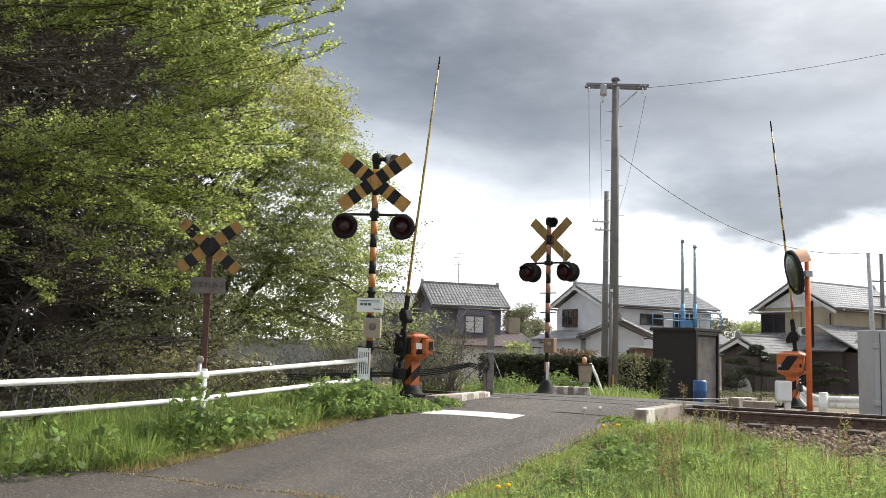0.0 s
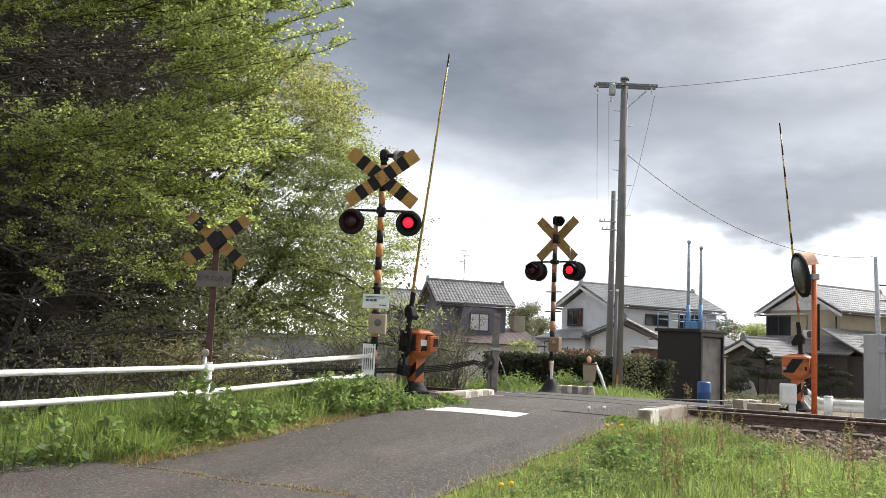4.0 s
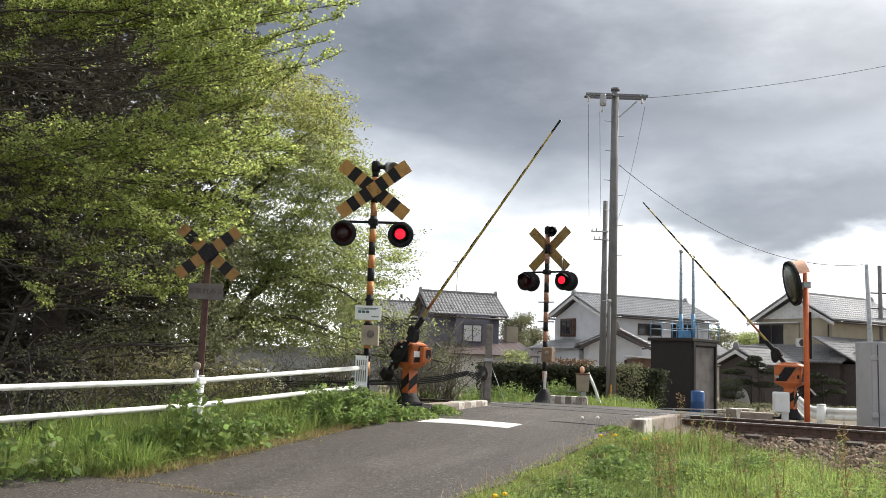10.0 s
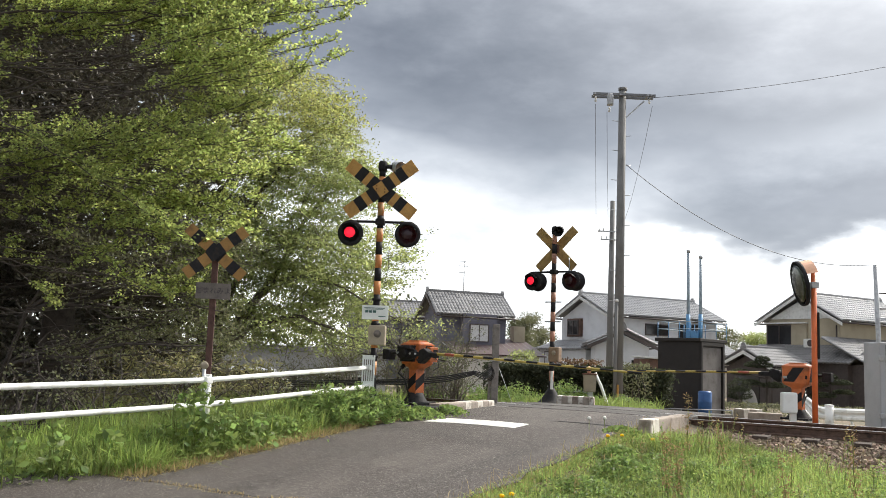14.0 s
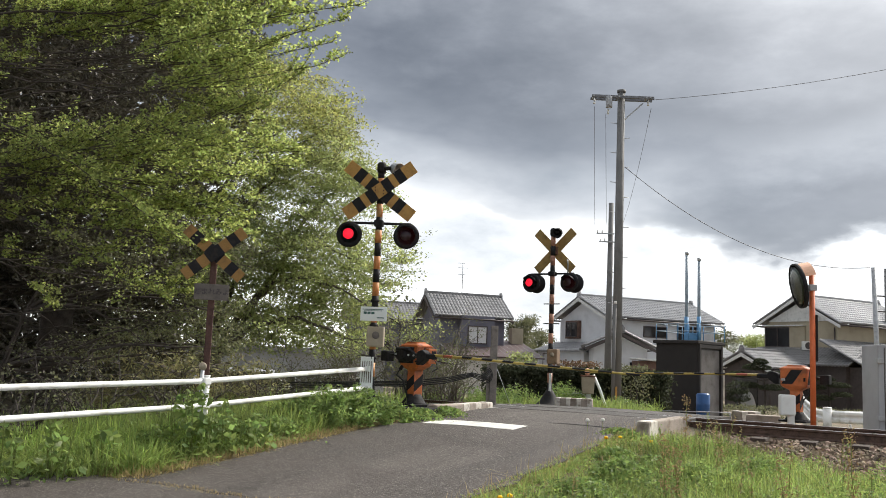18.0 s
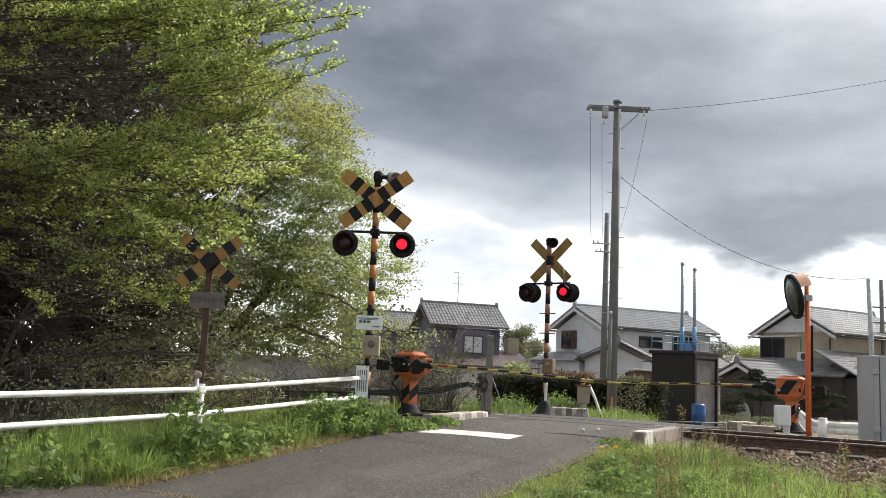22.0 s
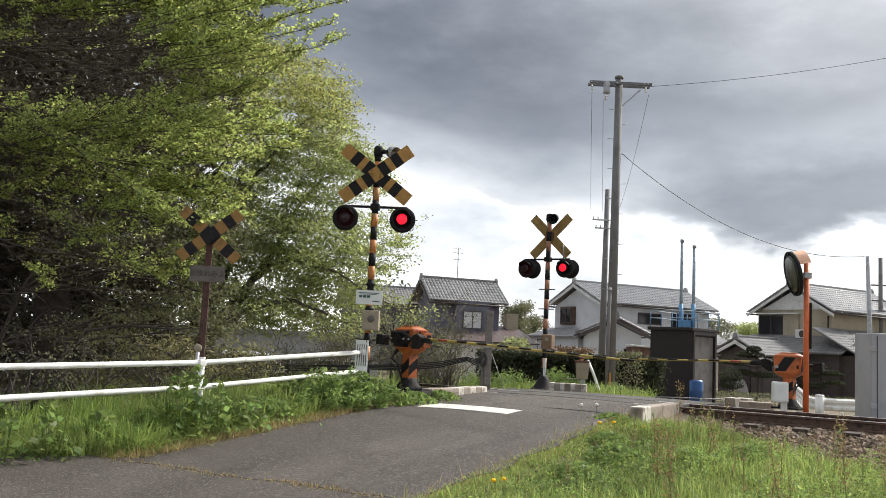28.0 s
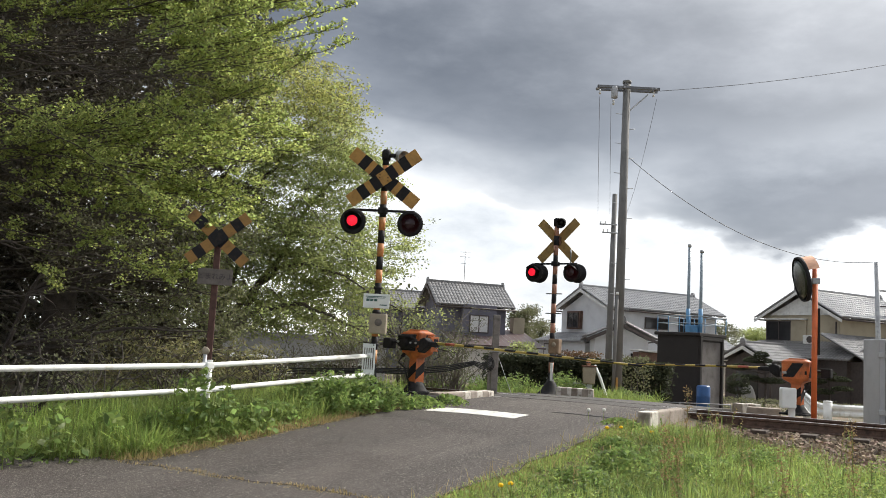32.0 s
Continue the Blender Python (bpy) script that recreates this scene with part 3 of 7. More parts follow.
make_ground()
strip("road", ROAD_L, ROAD_R, 5.904, 13.03, "asphalt", 0.0, "worn grey asphalt lane rising to the level crossing", "road", wobble=0.10)
strip("road_far_side", ROAD_L - 0.5, ROAD_R + 0.2, 14.18, 16.2, "asphalt_new", 0.0, "grey asphalt lane beyond the railway track", "road", wobble=0.1)
strip("road_between_rails", ROAD_L - 0.2, ROAD_R + 0.1, 13.12, 14.09, "asphalt_new", 0.0, "asphalt infill between the two rails", "road")
strip("road_junction", -12.5, ROAD_R + 0.12, -14, 5.90, "asphalt", -0.002, "wider patched asphalt before the lane", "road", wobble=0.06)


strip("road_branch", ROAD_R + 0.13, 9.0, -14, 3.4, "asphalt", -0.002, "asphalt lane branching off beside the railway bank", "road", wobble=0.06)


def make_markings():
    # stop line
    ob = strip("stop_line", -6.15, -4.28, 10.30, 10.76, "paint_white", 0.006, "worn white stop line across half the lane", "road marking", dq=0.12)
    ob.modifiers["thick"].thickness = 0.004
    # cracks and seams in the asphalt, dark and a little sunken, with weeds in the joint
    for k, (q, p0, p1) in enumerate(((11.25, -5.0, -3.5),)):
        o = strip("asphalt_seam", p0, p1, q, q + 0.03, "cable", 0.004, "dark seam across the asphalt", "road", dq=0.03, wobble=0.02)
        o.modifiers["thick"].thickness = 0.004


make_markings()


def make_track():
    # rails: foot, web and head in one profile
    prof = [(-0.061, 0), (0.061, 0), (0.061, 0.012), (0.010, 0.030), (0.009, 0.100), (0.032, 0.112), (0.032, 0.138),
            (-0.032, 0.138), (-0.032, 0.112), (-0.009, 0.100), (-0.010, 0.030), (-0.061, 0.012)]
    for q in (13.07, 14.137):
        bm = bmesh.new()
        rings = []
        for p in (-90, -30, -12, -6, -2, 2, 6, 12, 30, 90):
            rings.append([bm.verts.new(plan(p, q + a, 0.632 + h)) for a, h in prof])
        n = len(prof)
        for r0, r1 in zip(rings, rings[1:]):
            for i in range(n):
                bm.faces.new((r0[i], r0[(i + 1) % n], r1[(i + 1) % n], r1[i]))
        bmesh.ops.recalc_face_normals(bm, faces=bm.faces)
        rail = link_mesh("rail", bm, "rail_steel")
        tagged(rail, "rust-brown steel rail with a polished top", "rail", "rails of the track", "structure")
        top = bmesh.new()
        a = [plan(p, q + s, 0.7735) for p, s in ((-90, -0.026), (90, -0.026), (90, 0.026), (-90, 0.026))]
        b = [v + Vector((0, 0, -0.004)) for v in a]
        va, vb = [top.verts.new(v) for v in a], [top.verts.new(v) for v in b]
        top.faces.new(va)
        for i in range(4):
            top.faces.new((va[i], vb[i], vb[(i + 1) % 4], va[(i + 1) % 4]))
        part("running_surface", top, "rail_head", rail, "polished steel running surface")
    # sleepers
    base = None
    for i in range(46):
        p = -22 + i * 0.62
        if -7.1 < p < -2.9:
            continue
        m = Matrix.Translation(plan(p, 13.6, 0.50)) @ Matrix.Rotation(radians(TRACK_TURN), 4, "Z")
        if base is None:
            base = link_mesh("sleeper", box(0.20, 2.0, 0.135, bevel=0.01), "sleeper")
            tagged(base, "dark weathered wooden sleeper under the rails", "sleeper", "sleepers", "structure")
            base.matrix_world = m
        else:
            copy_thing(base, m)
    # ballast stones
    rng = np.random.default_rng(5)
    n = 19000
    p = np.concatenate([rng.uniform(-2.9, 2.0, n - 3400), rng.uniform(2.0, 6.5, 2200), rng.uniform(-14, -7, 1200)])
    q = np.where(p < -6, rng.uniform(11.15, 12.98, n), rng.uniform(9.6, 12.98, n))
    far = rng.random(n) < 0.18
    q = np.where(far, rng.uniform(13.15, 16.0, n), q)
    keep = (p < -6) | (q > bank_edge(p) - rng.uniform(-0.1, 0.35, n))
    p, q = p[keep], q[keep]
    n = len(p)
    X, Y = CA * p + SA * q, -SA * p + CA * q
    Z = ground_z(X, Y)
    Z = np.where((q > 12.98) & (q < 15.4), 0.615, Z)
    s = rng.uniform(0.014, 0.034, n)
    cube = np.array([(a, b, c) for a in (-1, 1) for b in (-1, 1) for c in (-1, 1)], float)
    tri = np.array([(0, 1, 3), (0, 3, 2), (4, 6, 7), (4, 7, 5), (0, 4, 5), (0, 5, 1), (2, 3, 7), (2, 7, 6), (0, 2, 6), (0, 6, 4), (1, 5, 7), (1, 7, 3)])
    jit = cube[None] * rng.uniform(0.55, 1.2, (n, 1, 3)) + rng.uniform(-0.42, 0.42, (n, 8, 3))
    a, b = rng.uniform(0, math.tau, n), rng.uniform(0, math.tau, n)
    ca, sa, cb, sb = np.cos(a)[:, None], np.sin(a)[:, None], np.cos(b)[:, None], np.sin(b)[:, None]
    jx, jy, jz = jit[..., 0] * ca - jit[..., 1] * sa, jit[..., 0] * sa + jit[..., 1] * ca, jit[..., 2]
    jit = np.stack([jx, jy * cb - jz * sb, jy * sb + jz * cb], -1)
    V = jit * s[:, None, None] + np.stack([X, Y, Z + s * rng.uniform(-0.2, 0.7, n)], -1)[:, None]
    F = tri[None] + (np.arange(n) * 8)[:, None, None]
    ob = quads("ballast", V.reshape(-1, 3), F.reshape(-1, 3), "ballast")
    tagged(ob, "rust-stained broken stone along the track", "ballast", kind="stuff")


make_track()


def striped_kerb(p, q, length, width, height, turn, label, mats=("kerb_paint", "rust"), n=6, z=None, sink=0.12, only=None):
    """A concrete kerb block with painted stripes, each a slab of its own."""
    c = plan(p, q)
    z = road_z(q) if z is None else z
    k = thing("kerb_block", (c.x, c.y, z - sink), label, "kerb", turn, "kerb blocks at the crossing")
    part("body", box(length, width, height + sink, bevel=0.02, taper=0.94), "concrete", k)
    for i in range(n):
        if i % 2 or (only is not None and i not in only):
            continue
        w = length * 0.94 / n
        part("stripe", box(w, width * 0.97 + 0.008, height + sink + 0.004, (-length * 0.47 + w * (i + 0.5), 0, 0), 0.015, taper=0.955), mats[0], k, "worn white painted band")
    return k


striped_kerb(-3.26, 12.0, 2.0, 0.17, 0.10, 60.8, "weathered white concrete kerb beside the lane", n=5, only=(0,))
striped_kerb(-6.40, 12.15, 2.0, 0.20, 0.11, 62, "kerb block with worn white and brown stripes", n=9, only=(4, 6, 8))
striped_kerb(-5.95, 15.75, 0.72, 0.20, 0.16, -14, "short kerb block with worn white and brown stripes", n=7)
striped_kerb(-3.15, 17.2, 0.45, 0.3, 0.14, 20, "chipped pale concrete block at the track's far side", n=3)
striped_kerb(-2.75, 16.6, 0.6, 0.3, 0.08, -20, "low grey concrete block by the barrier", n=0)

# ---------------------------------------------------------------- the crossing's signals and barriers
FLIPS = []     # lamp faces that turn to blink: (object, lit first on the right?)
ARMS = []      # barrier arms: (object, rows of seconds and degrees)


def board(length, width, bands, mats, parent, angle, y, name="cross_board"):
    """One arm of the crossbuck: a plate with painted bands, each band a slab."""
    rot = Matrix.Rotation(radians(angle), 4, "Y")
    m = Matrix.Translation((0, y, 0)) @ rot
    bm = box(length, 0.012, width, (0, 0, -width / 2), 0.003)
    bmesh.ops.transform(bm, matrix=m, verts=bm.verts)
    b = part(name, bm, mats[0], parent)
    for x0, x1 in bands:
        bm = box(x1 - x0, 0.016, width + 0.002, ((x0 + x1) / 2, 0, -width / 2 - 0.001), 0)
        bmesh.ops.transform(bm, matrix=m, verts=bm.verts)
        part("black_band", bm, mats[1], b)
    return b


def lamp(parent, at, turn, lit_right, blinks):
    """A round black flasher: backing disc, hood, dark lens and a face that turns over to show light."""
    m = pose(*at, 0, 0, turn)

    def put(bm):
        bmesh.ops.transform(bm, matrix=m, verts=bm.verts)
        return bm
    body = part("lamp", put(lathe([(0.05, 0.16), (0.11, 0.12), (0.125, 0.02), (0.183, 0.012), (0.186, 0.0), (0.125, -0.003), (0.122, 0.0), (0.10, 0.06), (0.0, 0.07)], 28, axis="Y")), "black_paint", parent, "round black flasher lamp")
    hood = bmesh.new()
    n = 16
    rings = []
    for y, r, a0, a1 in ((0.0, 0.126, 12, 168), (-0.09, 0.132, 22, 158), (-0.15, 0.130, 40, 140)):
        rings.append([hood.verts.new((r * math.cos(radians(a0 + (a1 - a0) * i / n)), y, r * math.sin(radians(a0 + (a1 - a0) * i / n)))) for i in range(n + 1)])
    for r0, r1 in zip(rings, rings[1:]):
        for i in range(n):
            hood.faces.new((r0[i], r0[i + 1], r1[i + 1], r1[i])).smooth = True
    hd = part("hood", put(hood), "black_paint", body)
    hd.modifiers.new("thick", "SOLIDIFY").thickness = 0.004
    if not blinks:
        return body
    face = part("lamp_face", lathe([(0.0, 0.004), (0.076, 0.004), (0.078, 0.0), (0.076, -0.004), (0.0, -0.004)], 24, axis="Y"), "lens_dark", body, "red lamp face, lit on one side")
    face.data.materials.append(M["lens_lit"])
    for poly in face.data.polygons:
        if poly.normal.y > 0.5:
            poly.material_index = 1
    face.matrix_local = m @ pose(0, -0.085, 0)
    FLIPS.append((face, lit_right, m @ pose(0, -0.085, 0)))
    return body


def warning_signal(at, turn, near, label):
    """A banded pole with crossbuck, two pairs of flashers, bell, sign and phone case; its front faces -y."""
    s = thing("crossing_signal", at, label, "crossing signal", turn, "crossing signals")
    H = 3.42 if near else 3.35
    part("base", lathe([(0.30 if near else 0.38, 0.0), (0.30 if near else 0.38, 0.03), (0.16 if near else 0.28, 0.05), (0.09 if near else 0.18, 0.15), (0.06 if near else 0.11, 0.27), (0.055, 0.36)], 20), "black_paint", s, "flared black iron base")
    # pole bands
    z, i = 0.30, 0
    heights = []
    while z < H:
        dz = 0.187 if i % 2 == 0 else 0.19
        heights.append((z, min(z + dz, H), i % 2))
        z += dz
        i += 1
    for z0, z1, k in heights:
        mat = "black_paint" if k == 0 else ("pole_rust" if near else "pole_pink")
        part("pole_band", tube((0, 0, z0), (0, 0, z1), 0.047, seg=16), mat, s)
    cz = 3.12 if near else 3.045
    dark = ((-0.42, -0.29), (-0.20, -0.075), (0.075, 0.20), (0.29, 0.42))
    mats = ("yellow", "black_paint") if near else ("yellow_back", "yellow_back")
    ang = 37 if near else 44
    for j, a in enumerate((ang, -ang)):
        y = (-0.085 - 0.018 * j) if near else (0.075 + 0.018 * j)
        b = board(1.20 if near else 1.10, 0.195 if near else 0.18, dark if near else (), mats, s, a, y)
        bpy_m = Matrix.Translation((0, 0, cz))
        for o in (b, *b.children):
            o.data.transform(bpy_m)
    for x in (-0.06, 0.06):
        for zz in (-0.045, 0.0, 0.045):
            part("bolt", tube((x, -0.125 if near else 0.07, cz + zz), (x, -0.10 if near else 0.05, cz + zz), 0.009, seg=6), "black_metal", s)
    part("cross_clamp", box(0.15, 0.05, 0.16, (0, -0.045 if near else 0.045, cz - 0.08), 0.01), "rust", s)
    # bell or horn on top
    part("pole_cap", lathe([(0.058, H - 0.02), (0.066, H + 0.02), (0.066, H + 0.10), (0.045, H + 0.13), (0.0, H + 0.14)], 16), "black_metal", s)
    horn = tube((0.05, -0.02, H + 0.04), (0.15, -0.05, H + 0.04), 0.03, seg=10)
    part("horn_arm", horn, "black_metal", s)
    sp = lathe([(0.05, 0.10), (0.085, 0.06), (0.10, -0.08), (0.092, -0.08), (0.05, 0.04), (0.0, 0.05)], 18, axis="Y")
    bmesh.ops.transform(sp, matrix=pose(0.22 if near else 0.10, -0.02, H + 0.035, 18, 0, 40 if near else 12), verts=sp.verts)
    part("loudspeaker", sp, "galv" if near else "black_metal", s, "grey trumpet loudspeaker" if near else "black loudspeaker")
    # flasher bar
    bz = 2.66 if near else 2.585
    part("lamp_bar", tube((-0.46, 0, bz), (0.46, 0, bz), 0.019, seg=10), "black_metal", s)
    part("bar_clamp", box(0.13, 0.13, 0.09, (0, 0, bz - 0.045), 0.015), "black_metal", s)
    for x in (-0.41, 0.41):
        part("lamp_hanger", tube((x, 0, bz), (x, 0, bz - 0.09), 0.022, seg=8), "black_metal", s)
        lamp(s, (x, -0.07 if near else -0.10, bz - 0.18), 0, x > 0, True)
        if not near:
            lamp(s, (x + 0.015, 0.12, bz - 0.18), 180, x > 0, False)
    # clamps for the sign and case
    if near:
        sg = part("notice_plate", box(0.375, 0.008, 0.20, (0.0, -0.075, 1.26), 0.004), "signwhite", s, "white notice plate with unreadable lines")
        for x, zz, w, h in ((-0.01, 1.417, 0.29, 0.010), (-0.01, 1.402, 0.25, 0.006), (-0.12, 1.355, 0.045, 0.034), (-0.065, 1.355, 0.045, 0.034), (-0.01, 1.355, 0.045, 0.034), (0.10, 1.30, 0.10, 0.014)):
            part("text_bar", box(w, 0.003, h, (x, -0.0815, zz), 0), "signtext", sg)
        part("phone_case", box(0.24, 0.14, 0.28, (0.05, -0.11, 0.90), 0.02), "cream", s, "cream emergency case with a round button")
        dial = lathe([(0.0, -0.012), (0.030, -0.012), (0.045, -0.008), (0.052, 0.0)], 20, axis="Y")
        bmesh.ops.transform(dial, matrix=pose(0.06, -0.185, 1.06), verts=dial.verts)
        part("button_ring", dial, "signgrey", s)
        for zz in (1.55, 1.20, 0.75):
            part("pole_clamp", tube((0, 0, zz - 0.02), (0, 0, zz + 0.02), 0.062, seg=14), "black_metal", s)
        pl = part("low_notice", box(0.18, 0.012, 0.44, (-0.06, -0.055, 0.32), 0.003), "signwhite", s, "narrow white plate with faded writing")
        for k in range(5):
            part("text_bar", box(0.012, 0.003, 0.30, (-0.12 + k * 0.03, -0.0635, 0.40), 0), "signgrey", pl)
    else:
        part("phone_case", box(0.22, 0.14, 0.28, (0.12, -0.11, 0.85), 0.02), "case_brown", s, "weathered brown emergency case with a push button")
        dial = lathe([(0.0, -0.02), (0.035, -0.018), (0.045, 0.0)], 18, axis="Y")
        bmesh.ops.transform(dial, matrix=pose(0.13, -0.185, 1.02), verts=dial.verts)
        part("button_ring", dial, "cream", s, "pale push button")
        part("white_marker", box(0.05, 0.012, 0.34, (0.04, -0.065, 0.33), 0.004), "signwhite", s, "white reflector strip")
        for zz in (2.0, 1.62):
            part("pole_step", tube((-0.17, 0, zz), (0.17, 0, zz), 0.010, seg=6), "black_metal", s)
        part("conduit", sweep([(0.30, 0.03, bz + 0.28), (0.31, 0.03, bz + 0.2), (0.31, 0.03, bz)], 0.014), "galv", s)
    return s


def barrier(at, turn, rows, length, label, motor_case):
    """A barrier machine on a column with a lifting arm; the arm points along +x when down."""
    g = thing("barrier_machine", at, label, "crossing barrier", turn, "crossing barriers")
    part("base_plate", box(0.44, 0.44, 0.035, bevel=0.006), "black_metal", g)
    part("foot", lathe([(0.19, 0.03), (0.175, 0.05), (0.125, 0.12), (0.105, 0.17)], 16), "black_metal", g)
    col = part("column", box(0.170, 0.160, 0.42, (0, 0, 0.10), 0.014, taper=0.98), "orange", g, "orange column with a black slanted band")
    # head: tapers from the column to a box, with a shallow hipped lid
    bm = bmesh.new()
    rings = []
    for hx, hy, z in ((0.082, 0.078, 0.49), (0.095, 0.088, 0.515), (0.195, 0.122, 0.565), (0.214, 0.136, 0.59), (0.220, 0.140, 0.845), (0.214, 0.134, 0.872), (0.150, 0.085, 0.905)):
        c = 0.022 if z > 0.5 else 0.012
        rings.append([bm.verts.new((x, y, z)) for x, y in ((hx, c - hy), (hx, hy - c), (hx - c, hy), (c - hx, hy), (-hx, hy - c), (-hx, c - hy), (c - hx, -hy), (hx - c, -hy))])
    for r0, r1 in zip(rings, rings[1:]):
        for i in range(8):
            bm.faces.new((r0[i], r0[(i + 1) % 8], r1[(i + 1) % 8], r1[i]))
    bm.faces.new(rings[0][::-1])
    bm.faces.new(rings[-1])
    bmesh.ops.recalc_face_normals(bm, faces=bm.faces)
    head = part("head", bm, "orange", g, "orange machine head with black slanted bands")
    part("lid", box(0.24, 0.16, 0.018, (0, 0, 0.903), 0.006), "orange", head)
    part("lid_rim", box(0.454, 0.292, 0.012, (0, 0, 0.848), 0.003), "orange", head)
    # the broad slanted bands lie a little proud of each face
    for turn, d, half in ((0, 0.141, 0.212), (90, 0.221, 0.132), (180, 0.141, 0.212), (270, 0.221, 0.132)):
        m = pose(0, 0, 0, 0, 0, turn) @ pose(0, -d - 0.004, 0)
        lo, w, run = -half * 0.92, half * 0.85, half * 0.75
        part("slanted_band", prism([(lo, 0.612), (lo + w, 0.612), (lo + w + run, 0.842), (lo + run, 0.842)], 0.006, m=m), "black_paint", head)
    for turn, d, half in ((0, 0.080, 0.083), (90, 0.085, 0.078), (180, 0.080, 0.083), (270, 0.085, 0.078)):
        m = pose(0, 0, 0, 0, 0, turn) @ pose(0, -d - 0.003, 0)
        part("slanted_band", prism([(-half, 0.20), (half, 0.32), (half, 0.46), (-half, 0.34)], 0.005, m=m), "black_paint", col)
    part("drive_cover", box(0.33, 0.03, 0.235, (-0.03, -0.157, 0.612), 0.012), "black_metal", head, "black cover over the drive")
    part("cable_gland", tube((-0.1, -0.16, 0.56), (-0.1, -0.20, 0.52), 0.028, seg=8), "black_metal", head)
    if motor_case:
        part("motor_box", box(0.09, 0.15, 0.215, (0.262, 0.065, 0.615), 0.012), "orange", head, "small orange case on the head's side")
        part("motor_cover", box(0.016, 0.08, 0.12, (0.307, 0.085, 0.675), 0.004), "black_paint", head)
        part("loose_cable", sweep([(0.31, 0.05, 0.70), (0.36, 0.03, 0.70), (0.40, 0.06, 0.63), (0.36, 0.12, 0.55), (0.24, 0.12, 0.50)], 0.008, 6), "cable", head)
    part("hinge", box(0.03, 0.03, 0.06, (-0.18, 0.152, 0.66), 0.006), "black_metal", head)
    part("latch", box(0.06, 0.02, 0.04, (0.16, 0.150, 0.66), 0.006), "galv", head)
    part("plate", box(0.006, 0.105, 0.085, (0.229, -0.070, 0.685), 0.002), "signwhite", head, "small white data plate")
    part("drive_shaft", tube((0, -0.13, 0.73), (0, -0.27, 0.73), 0.04, seg=14), "black_metal", g)
    part("conduit", sweep([(-0.1, -0.20, 0.52), (-0.14, -0.23, 0.44), (-0.06, -0.17, 0.36), (0.0, -0.12, 0.12)], 0.014), "cable", g)
    arm = part("arm", sweep([(0.42, 0, 0.02), (1.4, 0, 0.018), (2.6, 0, 0.0), (length, 0, -0.02)], [0.021, 0.019, 0.016, 0.012], 10), "barrier_yellow", g, "yellow and black striped barrier arm")
    n = 19
    xs = [0.5 + (length - 0.5) * i / n for i in range(n + 1)]
    for i in range(n):
        if i % 2:
            continue
        x0, x1 = xs[i], xs[i + 1]
        r = lambda x: 0.0225 - 0.010 * (x - 0.42) / (length - 0.42)
        zc = lambda x: 0.02 - 0.04 * max(0, (x - 1.4)) / (length - 1.4)
        mat = "faded_red" if i in (2,) else "black_paint"
        part("band", tube((x0, 0, zc(x0)), (x1, 0, zc(x1)), r(x0), r(x1), 10), mat, arm)
    part("sleeve", box(0.62, 0.05, 0.066, (0.42, 0, -0.033), 0.012), "black_metal", arm, "black clamp sleeve")
    part("crank", prism([(-0.22, -0.035), (-0.12, -0.09), (0.06, -0.10), (0.22, -0.05), (0.22, 0.05), (0.06, 0.10), (-0.14, 0.08), (-0.22, 0.04)], 0.05, m=pose(0, -0.01, 0), bevel=0.012), "black_metal", arm, "black crank plate")
    part("crank_hub", tube((0, -0.06, 0), (0, 0.06, 0), 0.065, seg=16), "black_metal", arm)
    part("spring_case", tube((-0.14, -0.03, 0.075), (0.16, -0.03, 0.085), 0.026, seg=10), "black_metal", arm)
    for x in (-0.16, 0.14, 0.26):
        part("bolt", tube((x, -0.045, 0.0), (x, 0.0, 0.0), 0.014, seg=6), "galv", arm)
    # the breakaway joint: a wedge-shaped yoke round the sleeve
    jt = part("breakaway_joint", prism([(0.34, -0.12), (0.40, -0.13), (0.52, -0.05), (0.54, 0.05), (0.46, 0.09), (0.36, 0.06)], 0.11, m=pose(0, -0.055, 0), bevel=0.01), "black_metal", arm)
    part("joint_pin", tube((0.38, -0.09, -0.08), (0.38, 0.09, -0.08), 0.014, seg=8), "black_metal", jt)
    part("counterweight_bar", tube((-0.1, 0, 0), (-0.40, 0, -0.02), 0.020, seg=8), "black_metal", arm)
    part("counterweight", box(0.15, 0.14, 0.15, (-0.40, 0, -0.11), 0.015), "black_metal", arm, "black counterweight block")
    arm.location = (0, -0.215, 0.73)
    ARMS.append((arm, rows))
    return g


LEFT_ARM = [(0, 81.0), (8.2, 81.0), (8.5, 80.8), (8.65, 80.0), (8.8, 77.8), (9.0, 73.7), (9.2, 69.3), (9.4, 64.3), (9.6, 57.8), (9.8, 51.2), (10.0, 44.0), (10.2, 36.8),
            (10.4, 29.2), (10.6, 21.0), (10.8, 14.2), (11.0, 7.5), (11.2, 2.0), (11.4, -0.8), (12.0, -1.5), (32, -1.5)]
RIGHT_ARM = [(0, 85.0), (8.2, 85.0), (8.5, 84.4), (8.65, 82.8), (8.8, 80.2), (9.0, 77.3), (9.2, 72.3), (9.4, 67.0), (9.6, 61.8), (9.8, 55.4), (10.0, 48.6), (10.2, 41.0),
             (10.4, 31.8), (10.6, 23.6), (10.8, 15.6), (11.0, 8.4), (11.2, 2.0), (11.4, -0.5), (12.0, -1.0), (32, -1.0)]

